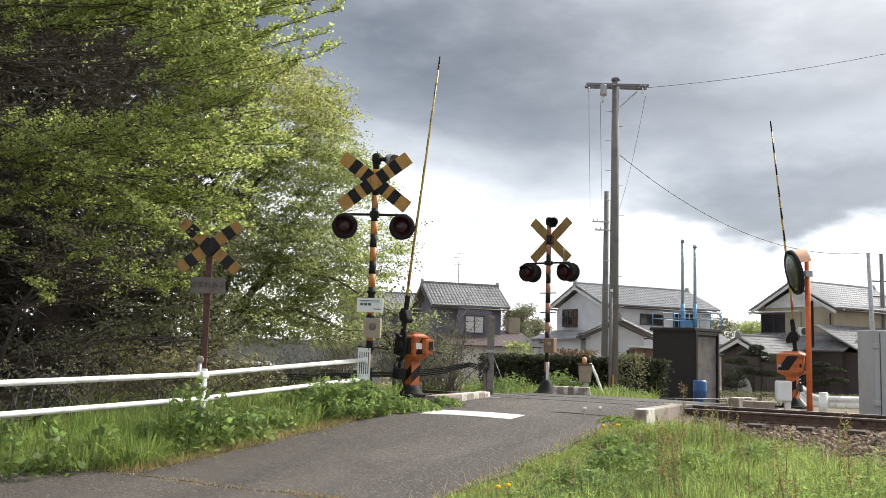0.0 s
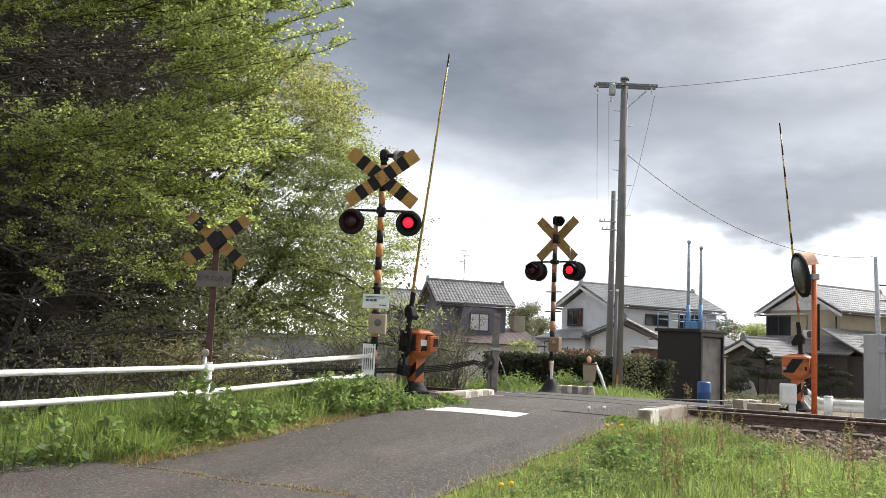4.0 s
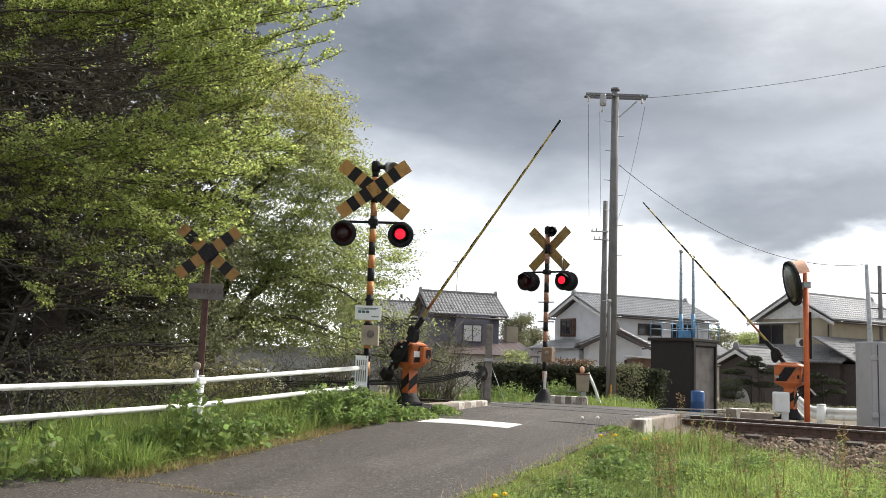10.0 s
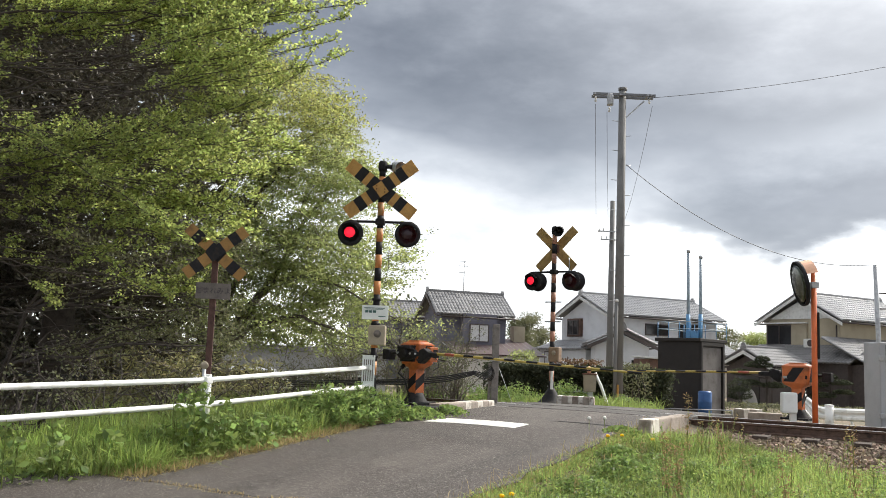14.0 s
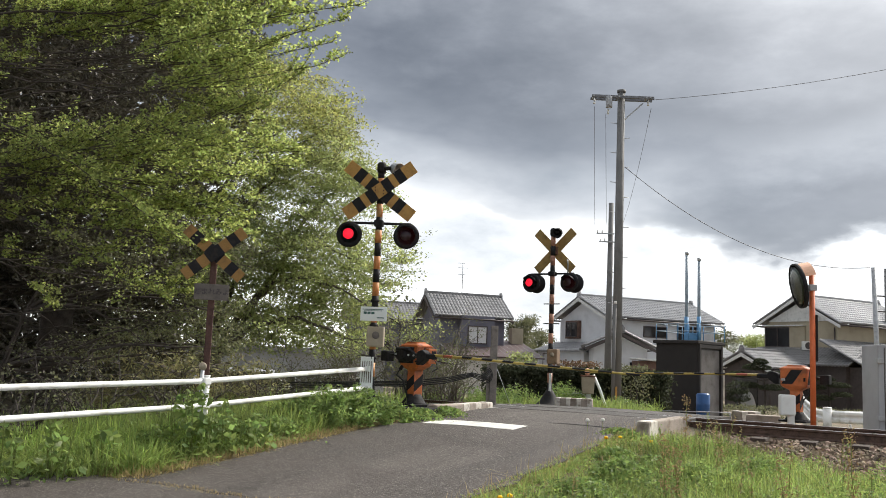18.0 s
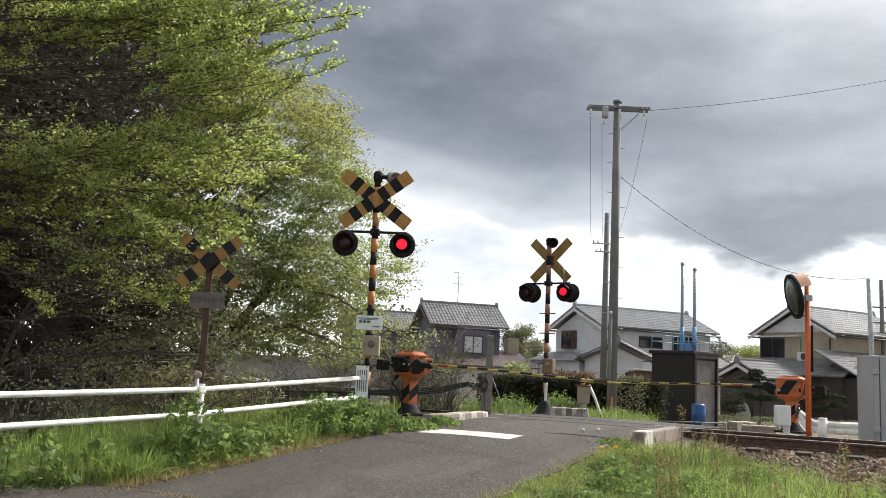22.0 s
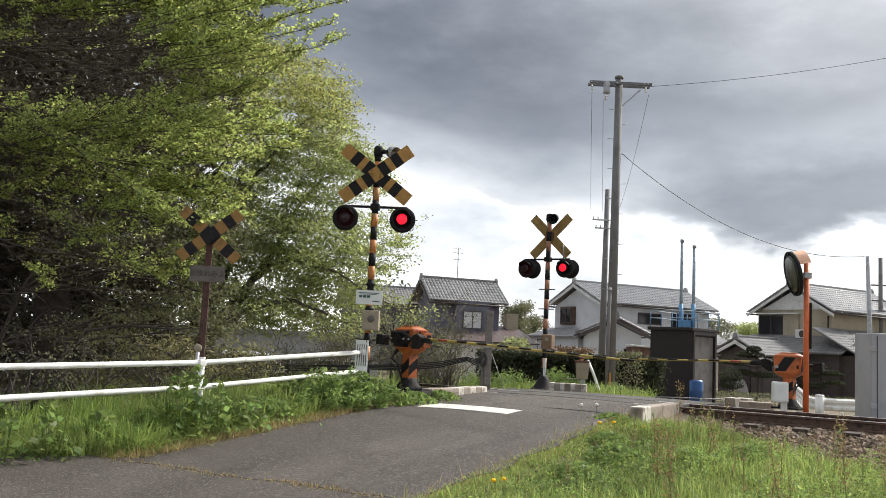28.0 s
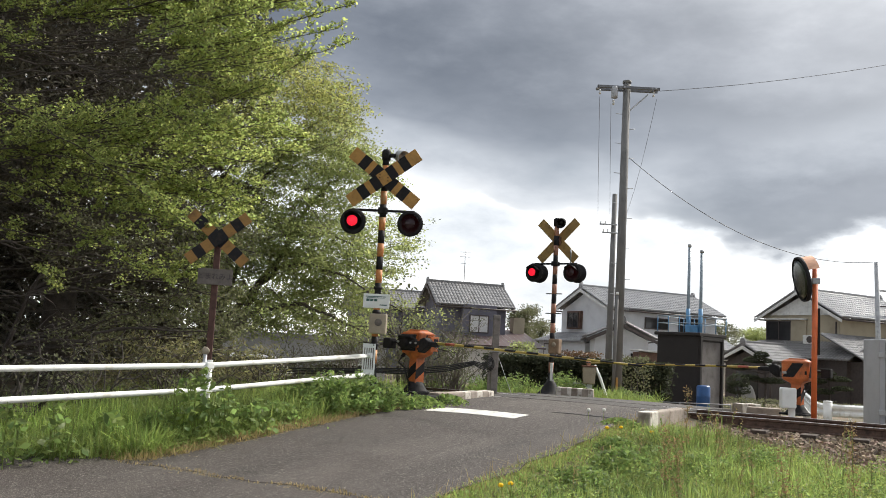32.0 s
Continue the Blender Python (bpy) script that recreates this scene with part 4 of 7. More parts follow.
warning_signal((-0.965, 12.6, 0.74), -4, True, "level crossing signal with yellow-black crossbuck and two red flashers")
warning_signal((2.10, 17.2, 0.66), -34, False, "level crossing signal seen from its plain yellow back")
barrier((-0.365, 13.05, 0.82), -50, LEFT_ARM, 4.2, "orange barrier machine with black bands on a concrete foot", True)
barrier((5.84, 14.72, 0.73), 140, RIGHT_ARM, 4.2, "orange and black barrier machine beyond the track", False)

# a dark timber frame holds the near machine off the verge
f = thing("barrier_foundation", (-0.43, 13.0, gz(-0.43, 13.0) - 0.2), "dark concrete foundation slab under the barrier machine", "foundation", -30)
part("slab", box(0.9, 0.75, 0.82 - gz(-0.43, 13.0) + 0.2 - 0.002, bevel=0.02), "black_metal", f)

# ---------------------------------------------------------------- plants
RNG = np.random.default_rng(11)


def leaf_mesh(name, centres, size, mat, parent=None, label="", flat=0.5, shape=0.55, rng=RNG):
    """Many small pointed leaves; flat: how far they lie level."""
    n = len(centres)
    s = size * rng.uniform(0.6, 1.35, n)
    d = rng.normal(size=(n, 3))
    d[:, 2] *= 1 - flat
    d /= np.linalg.norm(d, axis=1)[:, None] + 1e-9
    up = rng.normal(size=(n, 3)) * (1.0 - 0.6 * flat)
    up[:, 2] += flat * 1.6
    w = np.cross(d, up)
    w /= np.linalg.norm(w, axis=1)[:, None] + 1e-9
    L = (d * s[:, None])
    W = (w * (s * shape * 0.5)[:, None])
    c = np.asarray(centres)
    V = np.stack([c - L * 0.5, c + W - L * 0.05, c + L * 0.5, c - W - L * 0.05], 1).reshape(-1, 3)
    F = np.arange(n * 4).reshape(n, 4)
    return quads(name, V, F, mat, parent, label)


def scatter(clusters, rng=RNG):
    """Leaf centres round clusters of (x, y, z, rx, ry, rz, count)."""
    out = []
    for x, y, z, a, b, c, n in clusters:
        v = rng.normal(size=(int(n), 3)) * 0.55
        v *= np.minimum(1, 1.25 / (np.linalg.norm(v, axis=1)[:, None] + 1e-6))
        out.append(v * (a, b, c) + (x, y, z))
    return np.concatenate(out)


def limb(bm, a, b, r0, r1, sag=0.0, wob=0.12, steps=7, seg=5, rng=RNG):
    a, b = np.array(a, float), np.array(b, float)
    L = np.linalg.norm(b - a)
    pts, rad = [], []
    off = np.zeros(3)
    for i in range(steps + 1):
        t = i / steps
        off = off + rng.normal(size=3) * wob * L / steps * (0 if i in (0,) else 1)
        p = a + (b - a) * t + off * (1 - 0.3 * t) + np.array((0, 0, sag * 4 * t * (1 - t)))
        pts.append(p)
        rad.append(r0 + (r1 - r0) * t)
    sweep(pts, rad, seg, bm)
    return pts


def tree(name, at, label, trunk_pts, trunk_r, clusters, mat, leaf, bark="bark", flat=0.4, limbs=40, twigs=0, seed=1, category="tree", shape=0.55):
    rng = np.random.default_rng(seed)
    t = thing(name, at, label, category)
    o = np.array(at)
    bm = bmesh.new()
    tp = [np.array(p) for p in trunk_pts]
    sweep(tp, [trunk_r * (1 - 0.7 * i / (len(tp) - 1)) for i in range(len(tp))], 9, bm)
    part("trunk", bm, bark, t)
    pick = rng.permutation(len(clusters))[:limbs]
    for k in pick:
        c = np.array(clusters[k][:3]) - o
        best = min(tp[1:], key=lambda q: np.linalg.norm((c - q) * (1, 1, 1.6)) + (2 if q[2] > c[2] else 0))
        L = np.linalg.norm(c - best)
        bm = bmesh.new()
        pts = limb(bm, best, c, 0.012 + 0.008 * L, 0.006, 0.05 * L, 0.25, 7, 5, rng)
        for j in range(twigs):
            q = pts[rng.integers(3, 8)]
            limb(bm, q, q + rng.normal(size=3) * (0.4, 0.4, 0.22) * (1 + 0.1 * L), 0.008, 0.003, 0, 0.2, 4, 4, rng)
        part("limb", bm, bark, t)
    pts = scatter(clusters, rng) - o
    leaf_mesh("crown", pts, leaf, mat, t, "", flat, shape, rng)
    return t


def grow(t, bark, mains, targets, rng, r0=0.05, tip=0.0025, wob=0.10):
    """Main limbs, each with branches that reach out from the nearest wood to the targets."""
    pos, own, rad = [], [], []
    bms = []
    for k, m in enumerate(mains):
        bm = bmesh.new()
        m = [np.array(p, float) for p in m]
        fine = []
        for a, b in zip(m, m[1:]):
            for i in range(4):
                fine.append(a + (b - a) * i / 4 + rng.normal(size=3) * 0.018)
        fine.append(m[-1])
        rr = [r0 * (1 - 0.82 * i / (len(fine) - 1)) for i in range(len(fine))]
        sweep(fine, rr, 7, bm)
        bms.append(bm)
        pos += fine
        own += [k] * len(fine)
        rad += rr
    P = np.array(pos)
    order = sorted(range(len(targets)), key=lambda i: np.min(np.linalg.norm(P - targets[i], axis=1)))
    for i in order:
        c = np.array(targets[i])
        d = np.linalg.norm((P - c) * (1, 1, 1.3), axis=1)
        j = int(np.argmin(d))
        L = d[j]
        if L < 0.12:
            continue
        a = P[j]
        r = min(rad[j] * 0.62, 0.005 + 0.011 * L)
        n = 5
        run = [a] + [a + (c - a) * u / n + rng.normal(size=3) * wob * L * 0.35 + np.array((0, 0, 0.10 * L * math.sin(u / n * math.pi))) for u in range(1, n)] + [c]
        rr = [r + (tip - r) * u / n for u in range(n + 1)]
        sweep(run, rr, 4, bms[own[j]])
        P = np.concatenate([P, run[1:]])
        own += [own[j]] * n
        rad += rr[1:]
    for bm in bms:
        part("limb", bm, bark, t)


def maple_edge(z):
    """How far right the fresh-leaved boughs reach at a height."""
    return np.interp(z, [1.2, 2.0, 2.5, 3.1, 3.65, 3.9, 4.35, 5.0, 5.25, 5.7, 6.2, 7.5], [-4.4, -3.6, -2.9, -2.5, -2.3, -1.95, -1.9, -2.2, -2.35, -2.2, -1.9, -1.8])


def maple_density(x, z):
    """Where the sprays crowd and where the dark inside of the thicket shows."""
    def blob(cx, cz, a, c):
        return math.exp(-(((x - cx) / a) ** 2 + ((z - cz) / c) ** 2))
    d = blob(-3.0, 4.6, 1.15, 1.15) + 1.1 * blob(-5.1, 3.85, 1.4, 0.42) + 1.1 * blob(-4.0, 6.1, 2.4, 0.75) + 0.75 * blob(-3.3, 3.5, 0.8, 0.55) + 0.6 * blob(-4.3, 3.15, 1.1, 0.4) + 0.05 * blob(-4.6, 2.4, 1.2, 0.8) + 0.2 * blob(-5.3, 2.95, 0.9, 0.4) + 0.3 * blob(-3.4, 2.5, 0.6, 0.5) + 0.7 * blob(-4, 7.5, 4, 0.7)
    return d - 0.9 * blob(-4.75, 4.95, 0.9, 0.5)


def leafy_twig(bm, leaves, a, d, length, rng, node=0.056, crowd=6, r=0.0045, sub=2):
    """A twig that curves upwards and carries tufts of leaves at its nodes."""
    n = 4
    pts, p = [np.array(a)], np.array(a)
    d = d / np.linalg.norm(d)
    for i in range(n):
        d = d + np.array((0, 0, 0.07)) + rng.normal(size=3) * 0.07
        d /= np.linalg.norm(d)
        p = p + d * length / n
        pts.append(p)
    sweep(pts, [r + (0.0018 - r) * i / n for i in range(n + 1)], 3, bm)
    P = np.array(pts)
    for w in np.arange(0.25, 1.001, node / length):
        u = min(w * n, n - 1e-6)
        c = P[int(u)] + (P[int(u) + 1] - P[int(u)]) * (u - int(u))
        k = rng.integers(crowd - 3, crowd + 2)
        leaves.append(c + rng.normal(size=(k, 3)) * (0.028, 0.034, 0.022) + (0, 0, 0.012))
    if sub:
        for _ in range(sub):
            j = rng.integers(1, n)
            e = d * 0.8 + rng.normal(size=3) * (0.3, 0.6, 0.35)
            leafy_twig(bm, leaves, P[j], e, length * rng.uniform(0.3, 0.5), rng, node, crowd, r * 0.6, 0)


def make_maple(rng):
    """Fresh green maple: many long, thin, level boughs from the left, with leaf tufts on upturned twigs."""
    o = np.array((-9.6, 12.0, gz(-9.6, 12.0)))
    t = thing("maple_tree", tuple(o), "maple with layered fresh lime-green leaves over the verge", "tree")
    trunk = [np.array(p) for p in ((0, 0, -0.3), (0.1, 0, 1.2), (0.3, -0.1, 2.6), (0.4, 0, 4.0), (0.5, 0.1, 5.4), (0.6, 0, 7.8))]
    part("trunk", sweep(trunk, [0.2, 0.18, 0.16, 0.13, 0.10, 0.06], 9), "bark", t)
    # bough ends: the long ones that stand out against the sky first
    tips = [(-1.26, 11.3, 6.14), (-1.46, 11.2, 5.96), (-1.68, 11.4, 5.64), (-1.42, 11.3, 5.42), (-1.55, 11.3, 6.38), (-2.0, 11.5, 5.2), (-1.95, 11.1, 6.0), (-1.7, 11.5, 6.45)]
    lone = len(tips)
    for k in range(46):
        z = 2.0 + 4.7 * (k + rng.random()) / 46
        tips.append((maple_edge(z) - abs(rng.normal()) * 0.30 - (0.8 if k % 4 == 0 else 0), rng.uniform(10.6, 12.3), z))
    leaves = []
    for k, (x, y, z) in enumerate(tips):
        e = np.array((x, y, z)) - o
        a = np.array((0.4, 0, (z - o[2]) - 0.17 * (z - 4.6) + (0.35 if z < 4 else -0.35) + rng.normal() * 0.6))
        ph = rng.uniform(0, 6)
        bend = rng.normal() * 0.30
        up = 0.42 if k < lone else rng.uniform(0.0, 0.25)
        pts = [a + (e - a) * u + np.array((0, 0.25 * math.sin(3 * u + ph), bend * math.sin(u * math.pi) + 0.05 * math.sin(9 * u + ph) - up * (math.sin(u * math.pi) * u ** 3))) for u in np.linspace(0, 1, 22)]
        bm = bmesh.new()
        pts = [q + rng.normal(size=3) * 0.022 for q in pts]
        sweep(pts, [(0.012 + 0.008 * (k % 4 == 0)) * (1 - u) + 0.0035 for u in np.linspace(0, 1, 22)], 5, bm)
        P = np.array(pts)
        seg = np.linalg.norm(np.diff(P, axis=0), axis=1)
        run = np.concatenate([[0], np.cumsum(seg)])
        side = 1
        for s in np.arange(run[-1] - 0.03, 2.4, -0.085):
            j = int(np.searchsorted(run, s)) - 1
            c = P[j] + (P[j + 1] - P[j]) * (s - run[j]) / seg[j]
            w = c + o
            left = run[-1] - s
            if w[0] < -6.5:
                break
            side = -side
            if rng.random() > (0.9 if left < 0.7 else (0.55 if k < lone and w[0] > -2.6 else min(0.8, 0.05 + 0.72 * maple_density(w[0], w[2])))):
                continue
            f = (P[j + 1] - P[j]) / seg[j]
            d = f * 0.85 + np.array((0, side * rng.uniform(0.1, 0.8), rng.uniform(-0.15, 0.42)))
            leafy_twig(bm, leaves, c, d, min(rng.uniform(0.25, 0.70) * (0.5 if k < lone and w[0] > -2.5 else 1.0), 0.16 + left * 0.5), rng)
        # bare side branches that fork away inside the thicket
        for _ in range(3):
            j = rng.integers(9, 17)
            limb(bm, P[j], P[j] + np.array((rng.uniform(0.5, 1.3), rng.normal() * 0.4, rng.normal() * 0.22)), 0.008, 0.002, 0.0, 0.10, 5, 3, rng)
        part("limb", bm, "twig", t)
    leaf_mesh("crown", np.concatenate(leaves), 0.045, "leaf_lime", t, "", 0.40, 0.66, rng)


def make_big_trees():
    rng = np.random.default_rng(3)
    make_maple(rng)
    # dark evergreens behind
    cl = []
    while len(cl) < 760:
        z = rng.uniform(0.3, 10.5)
        e = np.interp(z, [0, 2, 4, 6, 8, 11], [-4.4, -4.4, -4.0, -4.0, -4.0, -4.4])
        x = rng.uniform(-11.5, e)
        y = rng.uniform(13.6, 17.0)
        if (z < 2.6 and rng.random() < 0.8) or (x > -4.8 and z < 2.8):
            continue
        r = rng.uniform(0.4, 0.8)
        cl.append((x, y, z, r, r, r * 0.45, 210 * r / 0.6))
    cl += [(rng.uniform(-3.5, -2.45), rng.uniform(13.6, 14.2), rng.uniform(6.2, 7.4), 0.3, 0.3, 0.10, 90) for _ in range(6)]
    tree("evergreen_tree", (-6.6, 15.2, gz(-6.6, 15.2)), "dark dense evergreen with glossy drooping foliage", [(0, 0, -0.3), (0, 0.1, 2), (0.1, 0, 5), (0, 0, 8), (0, 0, 11)], 0.3, cl, "leaf_dark_hazed", 0.10, flat=0.1, limbs=90, seed=6, shape=0.28)
    cl = []
    while len(cl) < 520:
        z = rng.uniform(0.3, 10.5)
        x, y = rng.uniform(-12.5, -5.0), rng.uniform(11.8, 14.0)
        if z < 2.4 and rng.random() < 0.92:
            continue
        r = rng.uniform(0.4, 0.8)
        cl.append((x, y, z, r, r, r * 0.4, 190 * r / 0.6))
    tree("evergreen_tree", (-9.2, 12.9, gz(-9.2, 12.9)), "dark evergreen standing close behind the white guard fence", [(0, 0, -0.3), (0, 0.1, 2), (0.1, 0, 5), (0, 0, 8), (0, 0, 11)], 0.26, cl, "leaf_dark_hazed", 0.095, flat=0.1, limbs=90, seed=8, shape=0.28)
    cl = [(rng.uniform(-15, -5.2), rng.uniform(18.5, 20.5), rng.uniform(0.5, 10), 0.9, 0.7, 0.7, 85) for _ in range(330)]
    tree("evergreen_tree", (-9.5, 19.4, gz(-9.5, 19.4)), "dark evergreen closing the thicket behind", [(0, 0, -0.3), (0, 0.1, 2), (0.1, 0, 5), (0, 0, 8), (0, 0, 10)], 0.26, cl, "leaf_dark_hazed", 0.26, flat=0.1, limbs=20, seed=18, shape=0.5)
    cl = [(rng.uniform(-16, -1.5), rng.uniform(35, 40), rng.uniform(-0.3, 1.0) + 3.6 * rng.random() ** 1.5, 1.1, 0.9, 0.7, 70) for _ in range(110)]
    tree("background_tree", (-8.0, 37.5, gz(-8, 37.5)), "row of pale spring trees beyond the field", [(0, 0, -0.3), (0, 0.1, 1.2), (0.1, 0, 2.4), (0, 0, 3.6)], 0.15, cl, "leaf_dull", 0.20, flat=0.2, limbs=40, seed=19)
    # undergrowth that closes the view below the trees
    cl = [(rng.uniform(-13, -5.4), rng.uniform(16.8, 18.5), rng.uniform(0.2, 2.6), 0.6, 0.5, 0.4, 60) for _ in range(120)]
    tree("undergrowth_shrub", (-8.0, 17.6, gz(-8, 17.6)), "dim undergrowth thicket behind the evergreens", [(0, 0, -0.2), (0, 0, 0.5), (0.1, 0, 1.2), (0, 0, 2.0)], 0.06, cl, "leaf_dark_hazed", 0.11, bark="bark_pale", limbs=60, seed=12, category="shrub")
    # low leafy boughs in front of the dark evergreens
    cl = []
    for _ in range(230):
        x, z = rng.uniform(-5.6, -2.8), rng.uniform(1.25, 3.1)
        if noise.noise((x * 1.3, 5.1, z * 2.4)) < -0.05:
            continue
        cl.append((x, rng.uniform(12.2, 13.2), z, 0.30, 0.22, 0.09, 46))
    tree("understory_tree", (-6.3, 12.8, gz(-6.3, 12.8)), "slender understory tree with dull green leaves and bare twigs", [(0, 0, -0.3), (0.05, 0.0, 0.8), (0.3, 0, 1.6), (0.7, 0, 2.4)], 0.05, cl, "leaf_dull", 0.05, bark="bark", flat=0.3, limbs=26, twigs=3, seed=23)
    # tufts of pale bamboo grass between the trunks
    cl = [(rng.uniform(-5.4, -2.6), rng.uniform(13.2, 14.4), 0.55 + 0.85 * rng.random() ** 1.4, 0.28, 0.22, 0.16, 46) for _ in range(120)]
    tree("bamboo_grass", (-4.0, 13.8, gz(-4.0, 13.8)), "pale green bamboo grass under the trees", [(0, 0, -0.1), (0, 0, 0.2), (0.05, 0, 0.5), (0, 0, 0.8)], 0.015, cl, "leaf_bamboo", 0.10, bark="bark_pale", flat=0.15, limbs=40, seed=27, category="grass", shape=0.22)
    # spreading spring tree beyond the old sign: forked trunk, arching limbs, thin leaf
    o = np.array((-4.6, 17.6, gz(-4.6, 17.6)))
    t = thing("cherry_tree", tuple(o), "spreading tree in thin spring leaf behind the crossing", "tree")
    fork = np.array((0.05, 0, 0.75))
    part("trunk", sweep([np.array((0, 0, -0.4)), np.array((0.0, 0, 0.3)), fork, fork + (0.05, 0, 0.12)], [0.22, 0.17, 0.15, 0.13], 9), "bark", t)
    mains = []
    for line in (((-4.30, 0, 1.59), (-3.9, 0.1, 2.1), (-3.75, 0, 2.44), (-3.34, -0.1, 2.9), (-2.71, -0.2, 3.0), (-2.06, -0.2, 2.84), (-1.5, -0.2, 2.5)),
                 ((-4.45, 0.1, 1.9), (-4.3, 0.2, 2.6), (-4.13, 0.3, 3.31), (-3.52, 0.4, 3.6), (-3.07, 0.4, 3.63), (-2.44, 0.5, 3.71), (-1.6, 0.5, 3.3)),
                 ((-4.5, -0.1, 1.8), (-4.35, -0.2, 2.8), (-4.0, -0.3, 3.9), (-3.78, -0.3, 4.48), (-3.28, -0.2, 5.27), (-2.84, 0, 5.87), (-2.3, 0.1, 6.4)),
                 ((-4.7, 0, 1.57), (-4.88, 0, 2.13), (-5.0, 0.2, 3.2), (-4.7, 0.3, 4.6), (-4.2, 0.4, 5.8), (-3.6, 0.4, 6.9)),
                 ((-4.7, -0.1, 1.75), (-4.9, -0.3, 2.3), (-5.5, -0.5, 2.0), (-6.1, -0.6, 1.7), (-7.02, -0.8, 1.4)),
                 ((-4.2, 0.2, 2.0), (-3.5, 0.6, 3.1), (-3.0, 0.7, 4.2), (-2.5, 0.7, 4.8), (-2.0, 0.6, 5.1)),
                 ((-4.25, -0.2, 1.5), (-3.6, -0.4, 2.0), (-2.9, -0.5, 2.2), (-2.2, -0.5, 2.0), (-1.5, -0.5, 1.7))):
        mains.append([fork] + [np.array((x, 17.6 + y, z)) - o for x, y, z in line])
    cl = []
    while len(cl) < 1500:
        z = rng.uniform(1.5, 7.3)
        hi = np.interp(z, [1.3, 1.9, 2.4, 2.8, 3.3, 3.7, 4.15, 4.94, 5.27, 5.5, 5.78, 6.2, 6.5, 6.65, 6.9, 7.3], [-1.6, -1.5, -1.5, -1.0, -0.7, -0.62, -0.8, -1.2, -1.68, -1.75, -2.05, -1.92, -1.97, -2.5, -2.75, -3.6])
        x = hi - rng.random() ** 1.1 * (hi + 5.6)
        if (z < 3.0 and rng.random() < 0.45) or (x < -4.6 and z < 3.2 and rng.random() < 0.4) or (x > -1.9 and z < 4.6 and rng.random() < 0.45):
            continue
        if noise.noise((x * 0.9, 3.7, z * 1.7)) < -0.27:
            continue
        r = rng.uniform(0.14, 0.34)
        cl.append((x, 17.7 + rng.normal() * 1.0, z, r * 1.35, r * 1.2, r * 0.30, 290 * r))
    for _ in range(240):
        cl.append((rng.uniform(-5.4, -1.2), 17.9 + rng.normal() * 0.9, rng.uniform(1.9, 3.9), 0.34, 0.3, 0.10, 90))
    for _ in range(170):
        r = rng.uniform(0.16, 0.30)
        cl.append((rng.uniform(-4.1, -1.9), 17.9 + rng.normal() * 0.9, rng.uniform(3.7, 5.3), r * 1.4, r, r * 0.32, 240 * r))
    ends = [np.array(c[:3]) - o for c in cl]
    grow(t, "bark_cherry", mains, ends, rng, 0.078, 0.0065, 0.20)
    pts = scatter(cl, rng) - o
    top = pts[:, 2] + o[2] + 0.35 * rng.normal(size=len(pts)) > 5.6
    leaf_mesh("crown", pts[~top], 0.062, "leaf_mid", t, "", 0.35, 0.5, rng)
    leaf_mesh("upper_crown", pts[top], 0.058, "leaf_tip", t, "reddish-yellow young leaves", 0.35, 0.5, rng)


def make_shrubs():
    rng = np.random.default_rng(21)
    spots = [(-4.6, 9.6, 1.0, 1.0), (-4.2, 10.9, 1.2, 1.1), (-3.5, 11.9, 0.7, 1.0), (-5.5, 9.0, 1.1, 1.0), (-2.6, 13.4, 0.55, 0.8), (-5.6, 11.0, 1.3, 1.1), (-3.2, 14.6, 0.5, 0.8), (-1.6, 16.6, 1.5, 1.0), (-0.6, 15.6, 1.35, 0.9), (0.2, 16.4, 1.15, 0.7), (-2.6, 17.0, 0.6, 0.8), (-0.2, 17.6, 1.7, 1.0), (-3.6, 15.5, 0.45, 0.8)]
    for k, (x, y, h, w) in enumerate(spots):
        z = gz(x, y)
        s = thing("shrub", (x, y, z), "tangled half-bare shrub with dull sparse leaves", "shrub", group="shrubs behind the crossing")
        ends = []
        for i in range(16 if k < 7 else 26):
            bm = bmesh.new()
            a = rng.uniform(0, math.tau)
            e = np.array((math.cos(a) * w * rng.uniform(0.3, 1.0), math.sin(a) * 0.7 * w, h * rng.uniform(0.4, 1.05)))
            pts = limb(bm, (rng.normal() * 0.08, rng.normal() * 0.08, -0.05), e, 0.016, 0.004, 0.1, 0.35, 6, 4, rng)
            ends += pts[3:]
            for j in range(3):
                q = pts[rng.integers(2, 6)]
                pp = limb(bm, q, q + rng.normal(size=3) * (0.35, 0.3, 0.25), 0.006, 0.002, 0, 0.3, 4, 3, rng)
                ends += pp[1:]
            part("stem", bm, "bark" if k < 7 else "bark_pale", s)
        cl = [(*(e), 0.12, 0.12, 0.10, 4 if k in (8, 9) else (3 if k < 7 else 6)) for e in ends]
        leaf_mesh("leaves", scatter(cl, rng), 0.038, "leaf_dull", s, flat=0.2, rng=rng)


